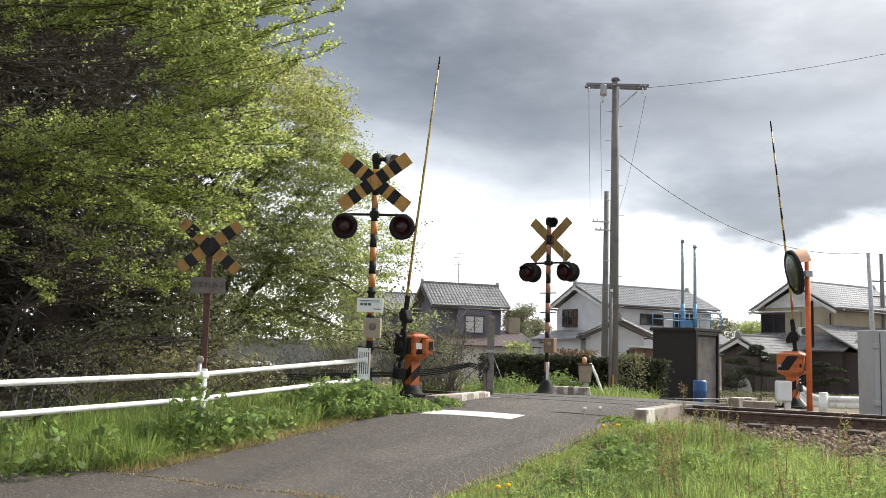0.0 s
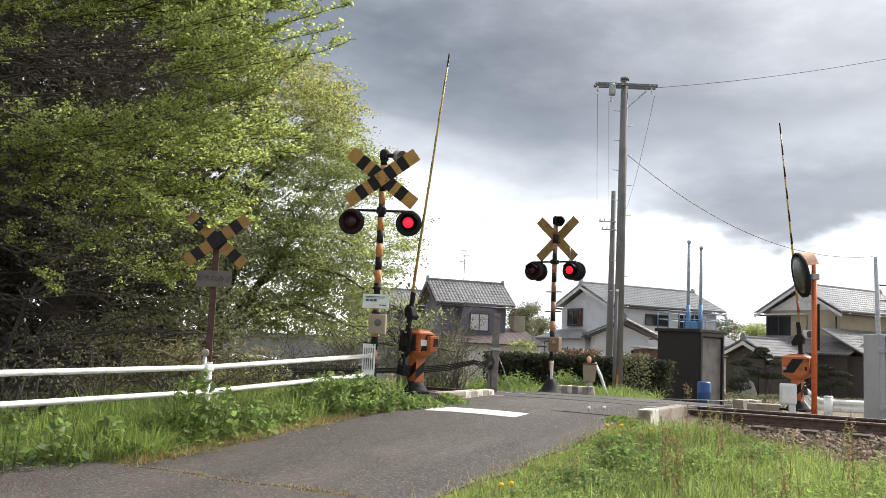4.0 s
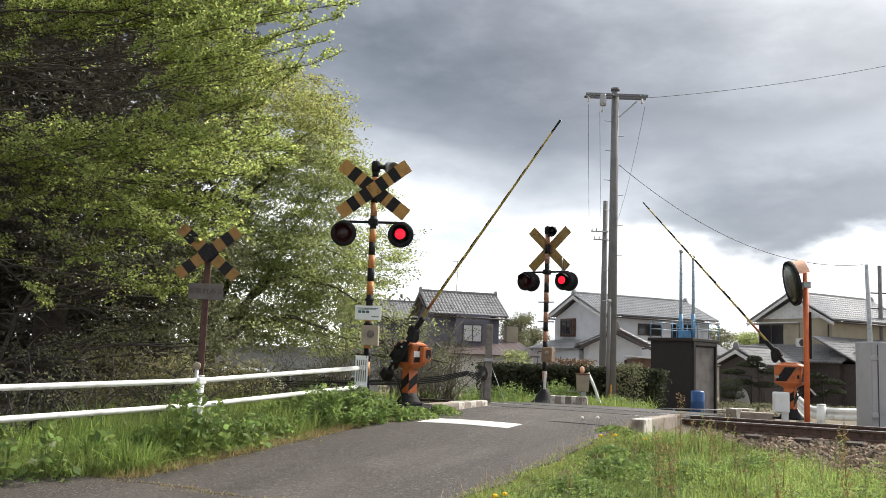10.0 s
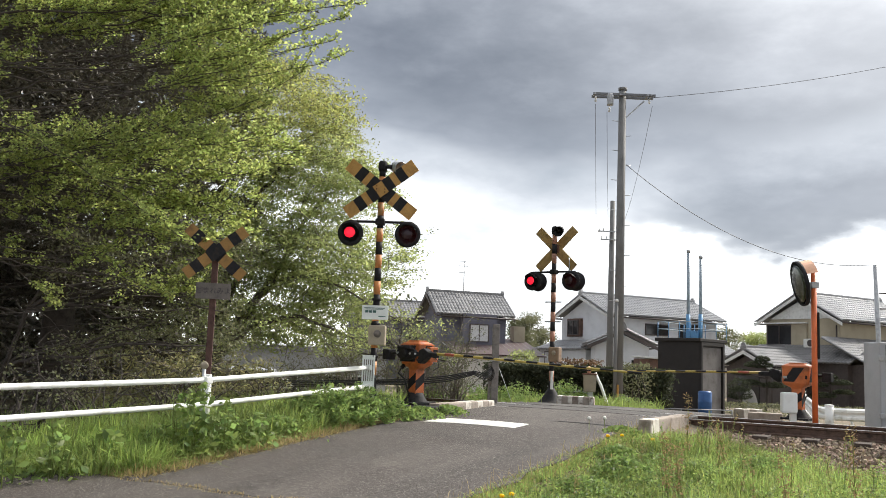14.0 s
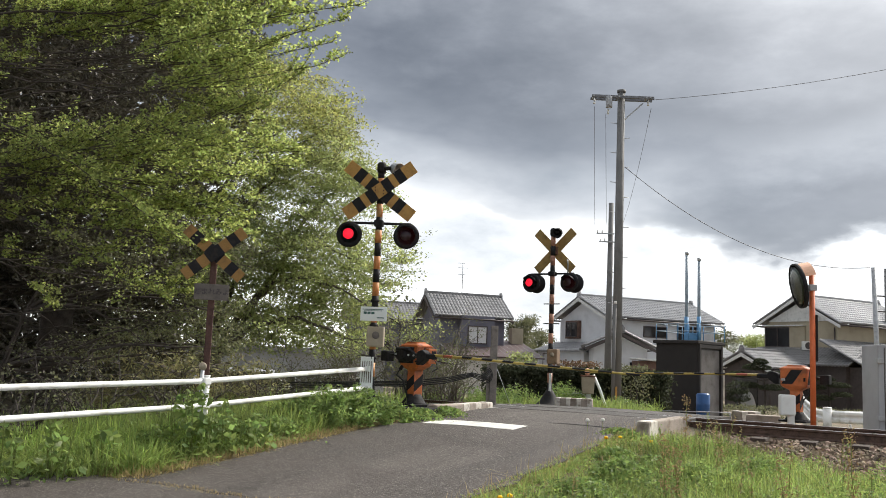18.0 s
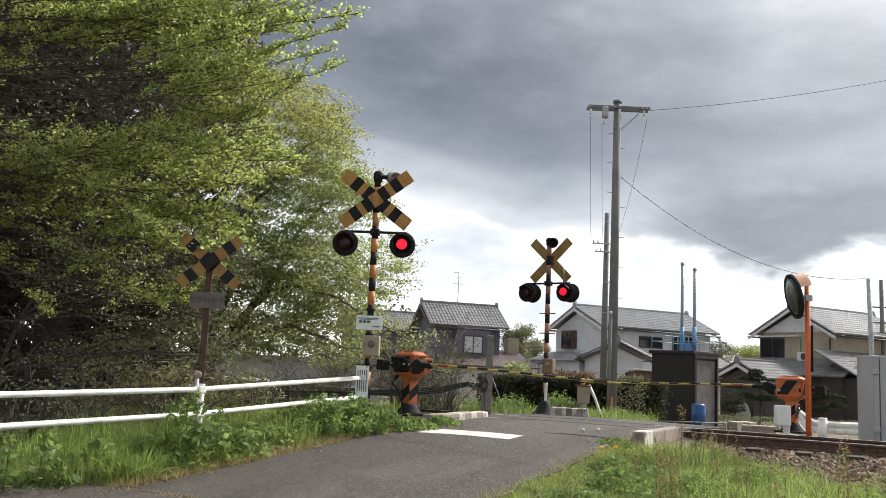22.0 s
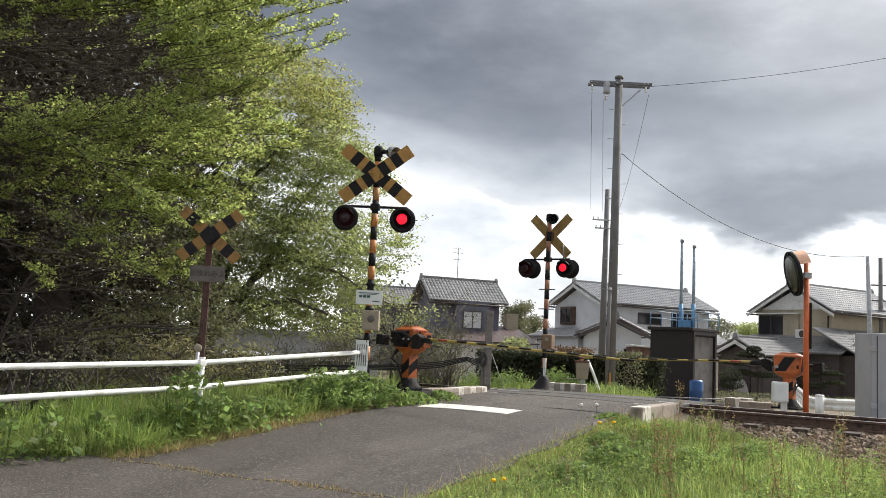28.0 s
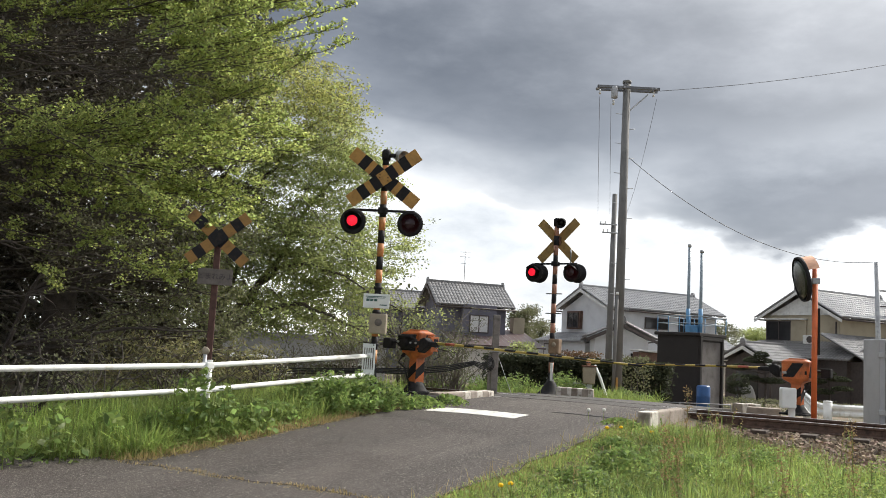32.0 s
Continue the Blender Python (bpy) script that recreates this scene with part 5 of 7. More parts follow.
def blades(name, x, y, h, width, mat, label, lean=0.35, rng=RNG, parent=None, b=None, droop=0.5):
    """Grass blades that arch over; b: the way each one leans."""
    n = len(x)
    z = ground_z(x, y)
    a = rng.uniform(0, math.tau, n)
    l = np.abs(rng.normal(size=n)) * lean
    b = rng.uniform(0, math.tau, n) if b is None else b
    base = np.stack([x, y, z - 0.02], -1)
    side = np.stack([np.cos(a), np.sin(a), np.zeros(n)], -1) * (width * rng.uniform(0.6, 1.4, n))[:, None]
    out = np.stack([np.cos(b), np.sin(b), np.zeros(n)], -1)
    rows = []
    for u, w in ((0.0, 0.8), (0.40, 1.0), (0.75, 0.75)):
        fall = droop * np.minimum(l, 1.2) * u ** 2.4
        c = base + out * (l * h * (0.35 * u + 0.95 * u * u))[:, None] + np.stack([np.zeros(n), np.zeros(n), h * u * (1 - fall)], -1)
        rows += [c - side * w, c + side * w]
    tip = base + out * (l * h * 1.3)[:, None] + np.stack([np.zeros(n), np.zeros(n), h * (1 - droop * np.minimum(l, 1.2))], -1)
    V = np.stack(rows + [tip], 1).reshape(-1, 3)
    F = np.array([(0, 1, 3), (0, 3, 2), (2, 3, 5), (2, 5, 4), (4, 5, 6)])[None] + (np.arange(n) * 7)[:, None, None]
    ob = quads(name, V, F.reshape(-1, 3), mat, parent)
    return tagged(ob, label, "grass", kind="stuff") if parent is None else ob


def tussocks(name, cx, cy, h, count, width, mat, label, rng, lean=0.7, spread=0.07):
    """Clumps of long blades that fan out from their middles."""
    k = np.repeat(np.arange(len(cx)), count)
    d = rng.normal(size=(len(k), 2)) * spread
    b = np.arctan2(d[:, 1], d[:, 0]) + rng.normal(size=len(k)) * 0.5
    return blades(name, cx[k] + d[:, 0], cy[k] + d[:, 1], h[k] * rng.uniform(0.45, 1.1, len(k)), width, mat, label, lean, rng, b=b, droop=0.6)


def leafy_bush(at, r, h, stems, label, rng, leaf=0.075, mat="weed"):
    """A stand of upright leafy stems, each with narrow leaves all the way up."""
    z = gz(*at)
    w = thing("leafy_weed", (at[0], at[1], z), label, "weed", group="tall leafy weeds on the verge")
    leaves = []
    bm = bmesh.new()
    for i in range(stems):
        a, d = rng.uniform(0, math.tau), r * math.sqrt(rng.random())
        foot = np.array((math.cos(a) * d, math.sin(a) * d, -0.05))
        hh = h * (1 - 0.55 * (d / r) ** 2) * rng.uniform(0.7, 1.1)
        top = foot * (1.25, 1.25, 1) + (rng.normal() * 0.06, rng.normal() * 0.06, hh)
        pts = limb(bm, foot, top, 0.005, 0.002, 0.0, 0.06, 5, 3, rng)
        P = np.array(pts)
        n = int(70 * hh) + 8
        u = 0.2 + 0.8 * rng.random(n) ** 0.8
        q = np.minimum((u * 5), 4.999)
        c = P[q.astype(int)] + (P[q.astype(int) + 1] - P[q.astype(int)]) * (q % 1)[:, None]
        leaves.append(c + rng.normal(size=(n, 3)) * (0.035, 0.035, 0.012))
    part("stem", bm, "weed", w)["kind"] = "stuff"
    leaf_mesh("leaves", np.concatenate(leaves), leaf, mat, w, flat=0.3, shape=0.36, rng=rng)


def sample(n, p0, p1, q0, q1, rng):
    p, q = rng.uniform(p0, p1, n), rng.uniform(q0, q1, n)
    return CA * p + SA * q, -SA * p + CA * q, p, q


def patchy(x, y, k=1.3, seed=0.0):
    return np.array([0.5 + noise.noise((a * k, b * k, seed)) for a, b in zip(x, y)])


def weed_clump(x, y, r, h, n, mat, label, leaf=0.09, stalks=12, rng=RNG):
    z = gz(x, y)
    w = thing("weed_clump", (x, y, z), label, "weed", group="weeds on the verge")
    for i in range(stalks):
        bm = bmesh.new()
        a = rng.uniform(0, math.tau)
        limb(bm, (math.cos(a) * r * 0.4, math.sin(a) * r * 0.4, -0.05), (math.cos(a) * r * 0.8, math.sin(a) * r * 0.8, h * rng.uniform(0.5, 1.0)), 0.006, 0.003, 0.03, 0.1, 5, 4, rng)
        part("stalk", bm, "weed", w)
    u = rng.normal(size=(n, 3)) * (r * 0.5, r * 0.5, 0)
    d = np.linalg.norm(u[:, :2], axis=1) / r
    u[:, 2] = h * (1 - 0.75 * np.minimum(1, d) ** 2) * (1 - 0.75 * rng.random(n) ** 2.0)
    leaf_mesh("leaves", u, leaf, mat, w, flat=0.35, rng=rng)


def make_grass():
    rng = np.random.default_rng(31)
    # verge under the guard fence
    x, y, p, q = sample(62000, -10.5, -6.42, 4.0, 11.4, rng)
    ok = (p < -6.5 + 0.10 * np.sin(q * 5)) & (rng.random(len(p)) < np.interp(p, [-10.5, -7.7, -7.3], [0.10, 0.2, 1])) & (q > 5.92 + 0.6 * (p + 6.6))
    x, y, p, q = x[ok], y[ok], p[ok], q[ok]
    h = (0.09 + 0.24 * np.clip((-6.45 - p) / 0.5, 0, 1)) * rng.uniform(0.5, 1.25, len(x)) * (0.55 + 0.8 * patchy(x, y))
    blades("verge_grass", x, y, h, 0.0042, "grass", "long fresh green grass along the lane", 0.5, rng)
    x, y, p, q = sample(12000, -7.0, -6.36, 5.9, 10.8, rng)
    blades("dry_grass", x, y, rng.uniform(0.05, 0.17, len(x)), 0.004, "grass_dry", "dry straw at the asphalt's edge", 0.8, rng)
    x, y, p, q = sample(9000, -9.5, -3.5, 5.84, 5.98, rng)
    wave = 0.035 * np.sin(p * 5.1) + 0.02 * np.sin(p * 13) + 0.06 * np.sin(p * 1.3)
    x, y = x + SA * wave, y + CA * wave
    ok = (patchy(x, y, 2.0) > 0.42) & (np.abs(q - 5.91) < 0.07 * rng.random(len(q)))
    blades("joint_grass", x[ok], y[ok], rng.uniform(0.055, 0.085, ok.sum()), 0.005, "grass_dry", "dry weeds in the joint of the asphalt", 0.9, rng)
    # bank on the track side
    x, y, p, q = sample(85000, -3.5, 3.6, 4.4, 11.9, rng)
    ok = (p > -3.60 + 0.08 * np.sin(q * 4) + 0.05 * np.sin(q * 11)) & (q < bank_edge(p) + rng.normal(0, 0.12, len(q)))
    x, y, p, q = x[ok], y[ok], p[ok], q[ok]
    pt = patchy(x, y)
    h = (0.05 + 0.17 * np.clip((p + 3.4) / 1.0, 0, 1)) * rng.uniform(0.5, 1.4, len(x)) * (0.35 + 1.1 * pt) * np.where(p < -2.4, np.interp(q, [4, 9.5, 10.6, 11.8], [1, 1, 1.4, 1.2]), np.interp(q - bank_edge(p), [-1.2, 0], [1, 0.45]))
    blades("bank_grass", x, y, np.maximum(h, 0.055), 0.0036, "grass_bank", "bright tufted grass on the railway bank", 0.6, rng)
    x, y, p, q = sample(8000, -3.52, 3.4, 4.4, 12.0, rng)
    ok = q < bank_edge(p) + rng.normal(0.1, 0.25, len(q))
    x, y = x[ok], y[ok]
    blades("bank_dry_grass", x, y, rng.uniform(0.08, 0.26, len(x)), 0.0026, "grass_dry", "dry stalks among the bank's grass", 0.6, rng)
    x, y, p, q = sample(2600, -2.9, 2.0, 10.0, 12.4, rng)
    ok = q > bank_edge(p) - 0.1
    blades("ballast_straw", x[ok], y[ok], rng.uniform(0.05, 0.13, ok.sum()), 0.004, "grass_dry", "dead straw scattered over the ballast", 1.3, rng)
    x, y, p, q = sample(9000, -3.4, 4.5, 3.35, 4.7, rng)
    blades("lane_edge_grass", x, y, rng.uniform(0.03, 0.11, len(x)), 0.005, "grass_bank", "short grass along the edge of the branch lane", 0.6, rng)
    x, y, p, q = sample(13000, -3.50, -3.26, 5.8, 11.6, rng)
    blades("road_edge_grass", x, y, rng.uniform(0.04, 0.09, len(x)), 0.003, "grass_bank", "short grass creeping over the asphalt's edge", 0.9, rng)
    x, y, p, q = sample(5000, -3.54, -3.30, 5.8, 11.6, rng)
    blades("road_edge_straw", x, y, rng.uniform(0.04, 0.08, len(x)), 0.003, "grass_dry", "dry straw at the edge of the bank", 0.9, rng)
    # far side of the track
    x, y, p, q = sample(16000, -9.5, 3.0, 16.2, 26, rng)
    ok = ((p < -6.9) | (p > -2.9)) & ~((p > -7.3) & (p < -6.0) & (q < 16.6)) & (x < 4.2)
    x, y = x[ok], y[ok]
    blades("far_grass", x, y, rng.uniform(0.04, 0.20, len(x)) * (0.3 + 1.1 * patchy(x, y)), 0.006, "grass", "rough grass beyond the track", 0.5, rng)
    x, y, p, q = sample(7000, -13, -6.6, 11.0, 18.0, rng)
    ok = (abs(q - 13.6) > 0.75)
    blades("trackside_grass", x[ok], y[ok], rng.uniform(0.06, 0.25, ok.sum()), 0.008, "grass", "weeds along the track behind the barrier", 0.5, rng)
    x, y, p, q = sample(9000, -8.0, -4.2, 16.35, 19.5, rng)
    x, y = x[x < 4.1], y[x < 4.1]
    blades("crossing_edge_grass", x, y, rng.uniform(0.08, 0.34, len(x)) * (0.4 + 0.9 * patchy(x, y, 1.8)), 0.0045, "grass", "long rough grass at the far edge of the crossing", 0.45, rng)
    # small-leaved weeds that fill the bank between the blades
    x, y, p, q = sample(120000, -3.35, 3.4, 4.8, 11.4, rng)
    k = patchy(x, y, 1.1, 9.0) * patchy(x, y, 3.1, 2.0)
    ok = (rng.random(len(x)) < np.clip(2.2 * k - 0.15, 0.05, 1)) & (q < bank_edge(p) - 0.15 + rng.normal(0, 0.15, len(q)))
    x, y, k = x[ok], y[ok], k[ok]
    z = ground_z(x, y) + (0.05 + 0.42 * k * np.clip((CA * x - SA * y + 3.45) / 0.8, 0.15, 1)) * rng.random(len(x)) ** 0.6
    o = leaf_mesh("bank_weeds", np.stack([x, y, z], -1), 0.030, "weed_bright", None, "", 0.3, 0.42, rng)
    tagged(o, "small-leaved bright weeds covering the railway bank", "weed", kind="stuff")
    # tussocks of long arching grass
    x, y, p, q = sample(150, -8.6, -6.62, 4.6, 11.2, rng)
    ok = (q > 6.0 + 0.6 * (p + 6.6)) & (patchy(x, y, 1.1, 4.0) > 0.35)
    tussocks("verge_tussocks", x[ok], y[ok], rng.uniform(0.24, 0.46, ok.sum()), 110, 0.0042, "grass", "long arching grass clumps under the guard fence", rng)
    x, y, p, q = sample(52, -8.7, -6.75, 4.6, 7.2, rng)
    ok = q > 6.0 + 0.6 * (p + 6.6)
    tussocks("foreground_tussocks", x[ok], y[ok], rng.uniform(0.30, 0.50, ok.sum()), 170, 0.0046, "grass_lush", "lush fresh grass clumps at the corner of the verge", rng, 0.8, 0.09)
    x, y, p, q = sample(260, -3.2, 3.0, 4.6, 11.0, rng)
    ok = (patchy(x, y, 0.9, 7.0) > 0.45) & (q < bank_edge(p) - 0.35)
    tussocks("bank_tussocks", x[ok], y[ok], rng.uniform(0.12, 0.28, ok.sum()), 90, 0.0034, "grass_bank", "soft grass clumps on the railway bank", rng, 0.7, 0.08)
    x, y, p, q = sample(46, -2.95, -1.2, 9.8, 11.6, rng)
    ok = q < bank_edge(p) - 0.1
    x, y = x[ok], y[ok]
    tussocks("kerbside_tussocks", x, y, rng.uniform(0.18, 0.32, len(x)), 60, 0.0034, "grass_bank", "taller grass beside the kerb and the rail", rng, 0.6, 0.09)
    # stands of tall leafy weeds beside the signal and along the fence
    for x, y, r, h, k in ((-1.30, 11.75, 0.44, 0.64, 85), (-0.95, 12.00, 0.38, 0.54, 60), (-1.72, 11.40, 0.36, 0.50, 55), (-0.58, 12.25, 0.30, 0.34, 36), (-2.35, 9.75, 0.22, 0.50, 22), (-2.0, 10.6, 0.3, 0.34, 28)):
        leafy_bush((x, y), r, h, k, "bushy upright green weed beside the lane", rng)
    # fine-leaved dark green clumps in the bank's grass
    for x, y, r, h, k in ((1.05, 7.2, 0.30, 0.26, 60), (1.38, 7.6, 0.32, 0.28, 60), (1.62, 7.1, 0.28, 0.24, 50), (2.2, 7.9, 0.26, 0.22, 40), (1.2, 8.3, 0.22, 0.18, 36), (2.0, 8.7, 0.26, 0.24, 40), (2.7, 7.4, 0.26, 0.20, 36), (3.3, 8.2, 0.26, 0.20, 34), (0.9, 7.75, 0.2, 0.14, 30), (2.9, 9.2, 0.24, 0.2, 30)):
        leafy_bush((x, y), r, h, k, "fine-leaved green weed clump in the bank's grass", rng, 0.034, "weed_fine")
    for x, y, r, h, k in ((1.25, 18.0, 0.34, 0.52, 30), (1.65, 18.5, 0.36, 0.50, 30), (2.55, 18.0, 0.30, 0.62, 30), (2.45, 18.7, 0.4, 0.5, 34), (3.75, 18.6, 0.40, 0.40, 34), (4.2, 19.0, 0.34, 0.34, 26), (0.6, 17.8, 0.42, 0.46, 32), (0.0, 17.4, 0.40, 0.42, 28), (3.35, 19.2, 0.4, 0.46, 30)):
        leafy_bush((x, y), r, h, k, "tall rough weed beyond the track", rng, 0.055)
    # leafy weeds on the verge
    for x, y, r, h, n in ((-0.25, 12.45, 0.35, 0.18, 500), (0.1, 12.9, 0.35, 0.16, 450),
                          (-2.45, 9.7, 0.28, 0.50, 420), (-2.9, 9.3, 0.30, 0.44, 420), (-2.2, 9.95, 0.3, 0.40, 380), (-3.55, 8.5, 0.30, 0.32, 320), (-1.9, 10.6, 0.4, 0.36, 500), (-4.0, 8.2, 0.3, 0.30, 250)):
        weed_clump(x, y, r, h * (0.8 if y < 11 else 1.0), int(n * (0.9 if y < 11 else 1.7)), "weed", "leafy green weeds growing round the fence", 0.05, 8, rng)
    for x, y, r, h, n in ((1.75, 8.6, 0.40, 0.30, 900), (2.6, 8.9, 0.45, 0.26, 900), (1.3, 7.9, 0.35, 0.22, 600), (2.25, 11.2, 0.26, 0.10, 420), (3.4, 9.6, 0.4, 0.24, 700), (1.9, 9.6, 0.3, 0.2, 500)):
        weed_clump(x, y, r, h, int(n * 1.6), "weed", "low leafy weeds in the bank's grass", 0.045, 6, rng)
    for k in range(14):
        c = plan(rng.uniform(-3.0, 1.2), rng.uniform(5.4, 9.6))
        weed_clump(c.x, c.y, rng.uniform(0.2, 0.38), rng.uniform(0.12, 0.22), 520, "weed", "low leafy weeds in the bank's grass", 0.038, 5, rng)
    # broad-leaved weeds climbing through the fence
    for x, y, r, h, n in ((-2.42, 9.25, 0.20, 0.80, 150), (-2.62, 9.35, 0.22, 0.70, 140), (-2.25, 9.45, 0.16, 0.62, 90), (-3.75, 7.9, 0.24, 0.66, 80), (-3.45, 8.2, 0.20, 0.62, 70), (-4.0, 7.6, 0.2, 0.6, 60), (-2.0, 9.9, 0.22, 0.42, 90), (-3.2, 8.8, 0.2, 0.40, 80)):
        weed_clump(x, y, r, h, n, "weed", "broad-leaved weed climbing past the guard rail", 0.095, 7, rng)
    # weeds at the far side of the crossing
    for x, y, r, h in ((1.2, 18.2, 0.4, 0.40), (1.6, 18.6, 0.45, 0.48), (2.45, 18.3, 0.35, 0.62), (2.75, 18.8, 0.45, 0.5), (3.9, 19.2, 0.4, 0.36), (0.5, 18.0, 0.5, 0.5), (-0.1, 17.6, 0.4, 0.45)):
        weed_clump(x, y, r, h * 0.9, 240, "weed", "tall rough weeds along the far edge of the lane", 0.045, 10, rng)
    # tall seed stalks on the bank
    for k in range(72):
        p, q = rng.uniform(-2.9, 1.8), rng.uniform(6.2, 11.3)
        c = plan(p, q)
        dock = k % 7 == 0
        h = rng.uniform(0.55, 0.85) if dock else rng.uniform(0.25, 0.65)
        s = thing("seed_stalk", (c.x, c.y, gz(c.x, c.y)), "tall thin weed stalk gone to seed", "weed", group="seed stalks on the bank")
        bm = bmesh.new()
        e = (rng.normal() * 0.06, rng.normal() * 0.06, h)
        pts = limb(bm, (0, 0, -0.03), e, 0.005, 0.003, 0, 0.06, 6, 4, rng)
        part("stalk", bm, "weed", s)
        cl = [(*q2, 0.045, 0.045, 0.07, 60) if dock else (*q2, 0.018, 0.018, 0.05, 16) for q2 in pts[3:]]
        leaf_mesh("seed_head", scatter(cl, rng), 0.020, "seed_tan" if dock else ("grass_dry" if k % 3 else "weed"), s, flat=0.1, rng=rng)["kind"] = "stuff"
    for k, (x, y) in enumerate(((0.60, 7.30), (0.515, 7.22), (1.9, 10.2), (2.1, 10.4), (2.5, 10.6))):
        f = thing("dandelion", (x, y, gz(x, y)), "yellow dandelion flower in the grass", "flower", group="dandelions")
        part("stem", tube((0, 0, -0.02), (0.01, 0, 0.13), 0.004, seg=5), "weed", f)
        part("flower_head", lathe([(0.0, 0.125), (0.02, 0.13), (0.024, 0.145), (0.012, 0.155), (0.0, 0.152)], 12), "petal", f)
    for k, (x, y) in enumerate(((1.86, 11.25), (2.06, 11.3))):
        f = thing("dandelion_clock", (x, y, gz(x, y)), "pale round dandelion seed head", "flower")
        part("stem", tube((0, 0, -0.02), (0.0, 0, 0.16), 0.003, seg=5), "weed", f)
        bm = bmesh.new()
        bmesh.ops.create_icosphere(bm, subdivisions=2, radius=0.026)
        bmesh.ops.translate(bm, verts=bm.verts, vec=(0, 0, 0.18))
        part("seed_head", bm, "fluff", f)


make_big_trees()
make_shrubs()
cl = [(-0.75 + RNG.normal() * 0.42, 16.2 + RNG.normal() * 0.3, 1.75 + RNG.normal() * 0.36, 0.22, 0.22, 0.14, 60) for _ in range(38)]
tree("young_tree", (-0.8, 16.2, gz(-0.8, 16.2)), "young tree with fresh yellow-green leaves beside the track", [(0, 0, -0.2), (0.02, 0, 0.4), (0.0, 0, 0.9), (0.05, 0, 1.5)], 0.03, cl, "leaf_mid", 0.048, limbs=22, twigs=1, seed=14)
make_grass()

# ---------------------------------------------------------------- houses
def tiled_slope(x0, x1, run, rise, mat, parent, roll=0.26, course=0.32, flip=1, name="roof_slope", z=0.0, y=0.0, m=None):
    """A roof slope from its ridge (y, z) down by `rise` over `run`, ribbed by rolls of tile with stepped courses."""
    nx = max(4, int((x1 - x0) / roll * 4))
    ny = max(2, int(run / course))
    V, F = [], []
    xs = np.linspace(x0, x1, nx + 1)
    for j in range(ny):
        for e in (0, 1):
            t = (j + e) / ny
            for i, x in enumerate(xs):
                wave = 0.085 * abs(math.sin(math.pi * (x - x0) / roll))
                V.append((x, y + flip * run * t, z - rise * t + wave + (0.022 if e else 0.0)))
    w = nx + 1
    for j in range(2 * ny - 1):
        for i in range(nx):
            a = j * w + i
            F.append((a, a + 1, a + w + 1, a + w) if flip < 0 else (a, a + w, a + w + 1, a + 1))
    ob = quads(name, V, F, mat, parent)
    if m is not None:
        ob.data.transform(m)
    mod = ob.modifiers.new("thick", "SOLIDIFY")
    mod.thickness, mod.offset = 0.10, -1
    return ob


def window(parent, at, w, h, turn=0, curtain=False, frame_mat="trim", name="window"):
    """A framed window whose outside faces -y before turning."""
    m = pose(*at, 0, 0, turn)

    def put(bm):
        bmesh.ops.transform(bm, matrix=m, verts=bm.verts)
        return bm
    pane = part(name, put(box(w, 0.03, h, (0, 0, 0))), "curtain" if curtain else "window", parent, "pale curtained window" if curtain else "dark window")
    t = 0.07
    for x, z, a, b in ((0, -t, w + 2 * t, t), (0, h, w + 2 * t, t), (-w / 2 - t / 2, 0, t, h), (w / 2 + t / 2, 0, t, h), (0, 0, t * 0.8, h)):
        part("frame_bar", put(box(a, 0.08, b, (x, -0.02, z))), frame_mat, pane)
    return pane


def gable_house(at, turn, L, w, wall_h, rise, wall, roof, label, over=0.55, fascia="trim_white", storey=None):
    """x runs along the ridge from the gable at x = 0; walls stand in from the eaves by `over`."""
    h = thing("house", at, label, "house", turn)
    wi = w - over
    out = [(-wi, 0), (wi, 0), (wi, wall_h), (0, wall_h + rise * wi / w), (-wi, wall_h)]
    # walls: a thick shell of four walls
    for x in (over, L - over - 0.15):
        part("gable_wall", prism(out, 0.15, m=pose(x, 0, 0, 0, 0, 90) @ pose(0, -0.15, 0)), wall, h)
    for y in (-wi, wi - 0.15):
        part("side_wall", box(L - 2 * over - 0.31, 0.15, wall_h, (L / 2, y + 0.075, 0)), wall, h)
    top = wall_h + rise + 0.05
    for f in (1, -1):
        tiled_slope(0, L, w, rise, roof, h, flip=f, z=top)
    rb = part("ridge", box(L + 0.1, 0.30, 0.26, (L / 2, 0, top + 0.0), 0.06), roof, h, "ridge of stacked tiles")
    for x in (0.05, L - 0.05):
        part("ridge_end", prism([(-0.26, -0.12), (0.26, -0.12), (0.20, 0.22), (0.10, 0.42), (-0.10, 0.42), (-0.20, 0.22)], 0.14, m=Matrix.Translation((x - 0.07, 0, top)) @ pose(0, 0, 0, 0, 0, 90) @ pose(0, -0.14, 0)), roof, h, "tile ornament at the ridge's end")
    for x in (0.0, L - 0.05):
        for f in (1, -1):
            part("bargeboard", prism([(0, -0.10), (0, -0.32), (f * w, -rise - 0.30), (f * w, -rise - 0.10)], 0.06, m=Matrix.Translation((x, 0, top + 0.02)) @ pose(0, 0, 0, 0, 0, 90)), fascia, h)
    for f in (1, -1):
        g = part("gutter", tube((0, f * (w + 0.06), top - rise - 0.06), (L, f * (w + 0.06), top - rise - 0.06), 0.06, seg=8), "trim", h)
    return h


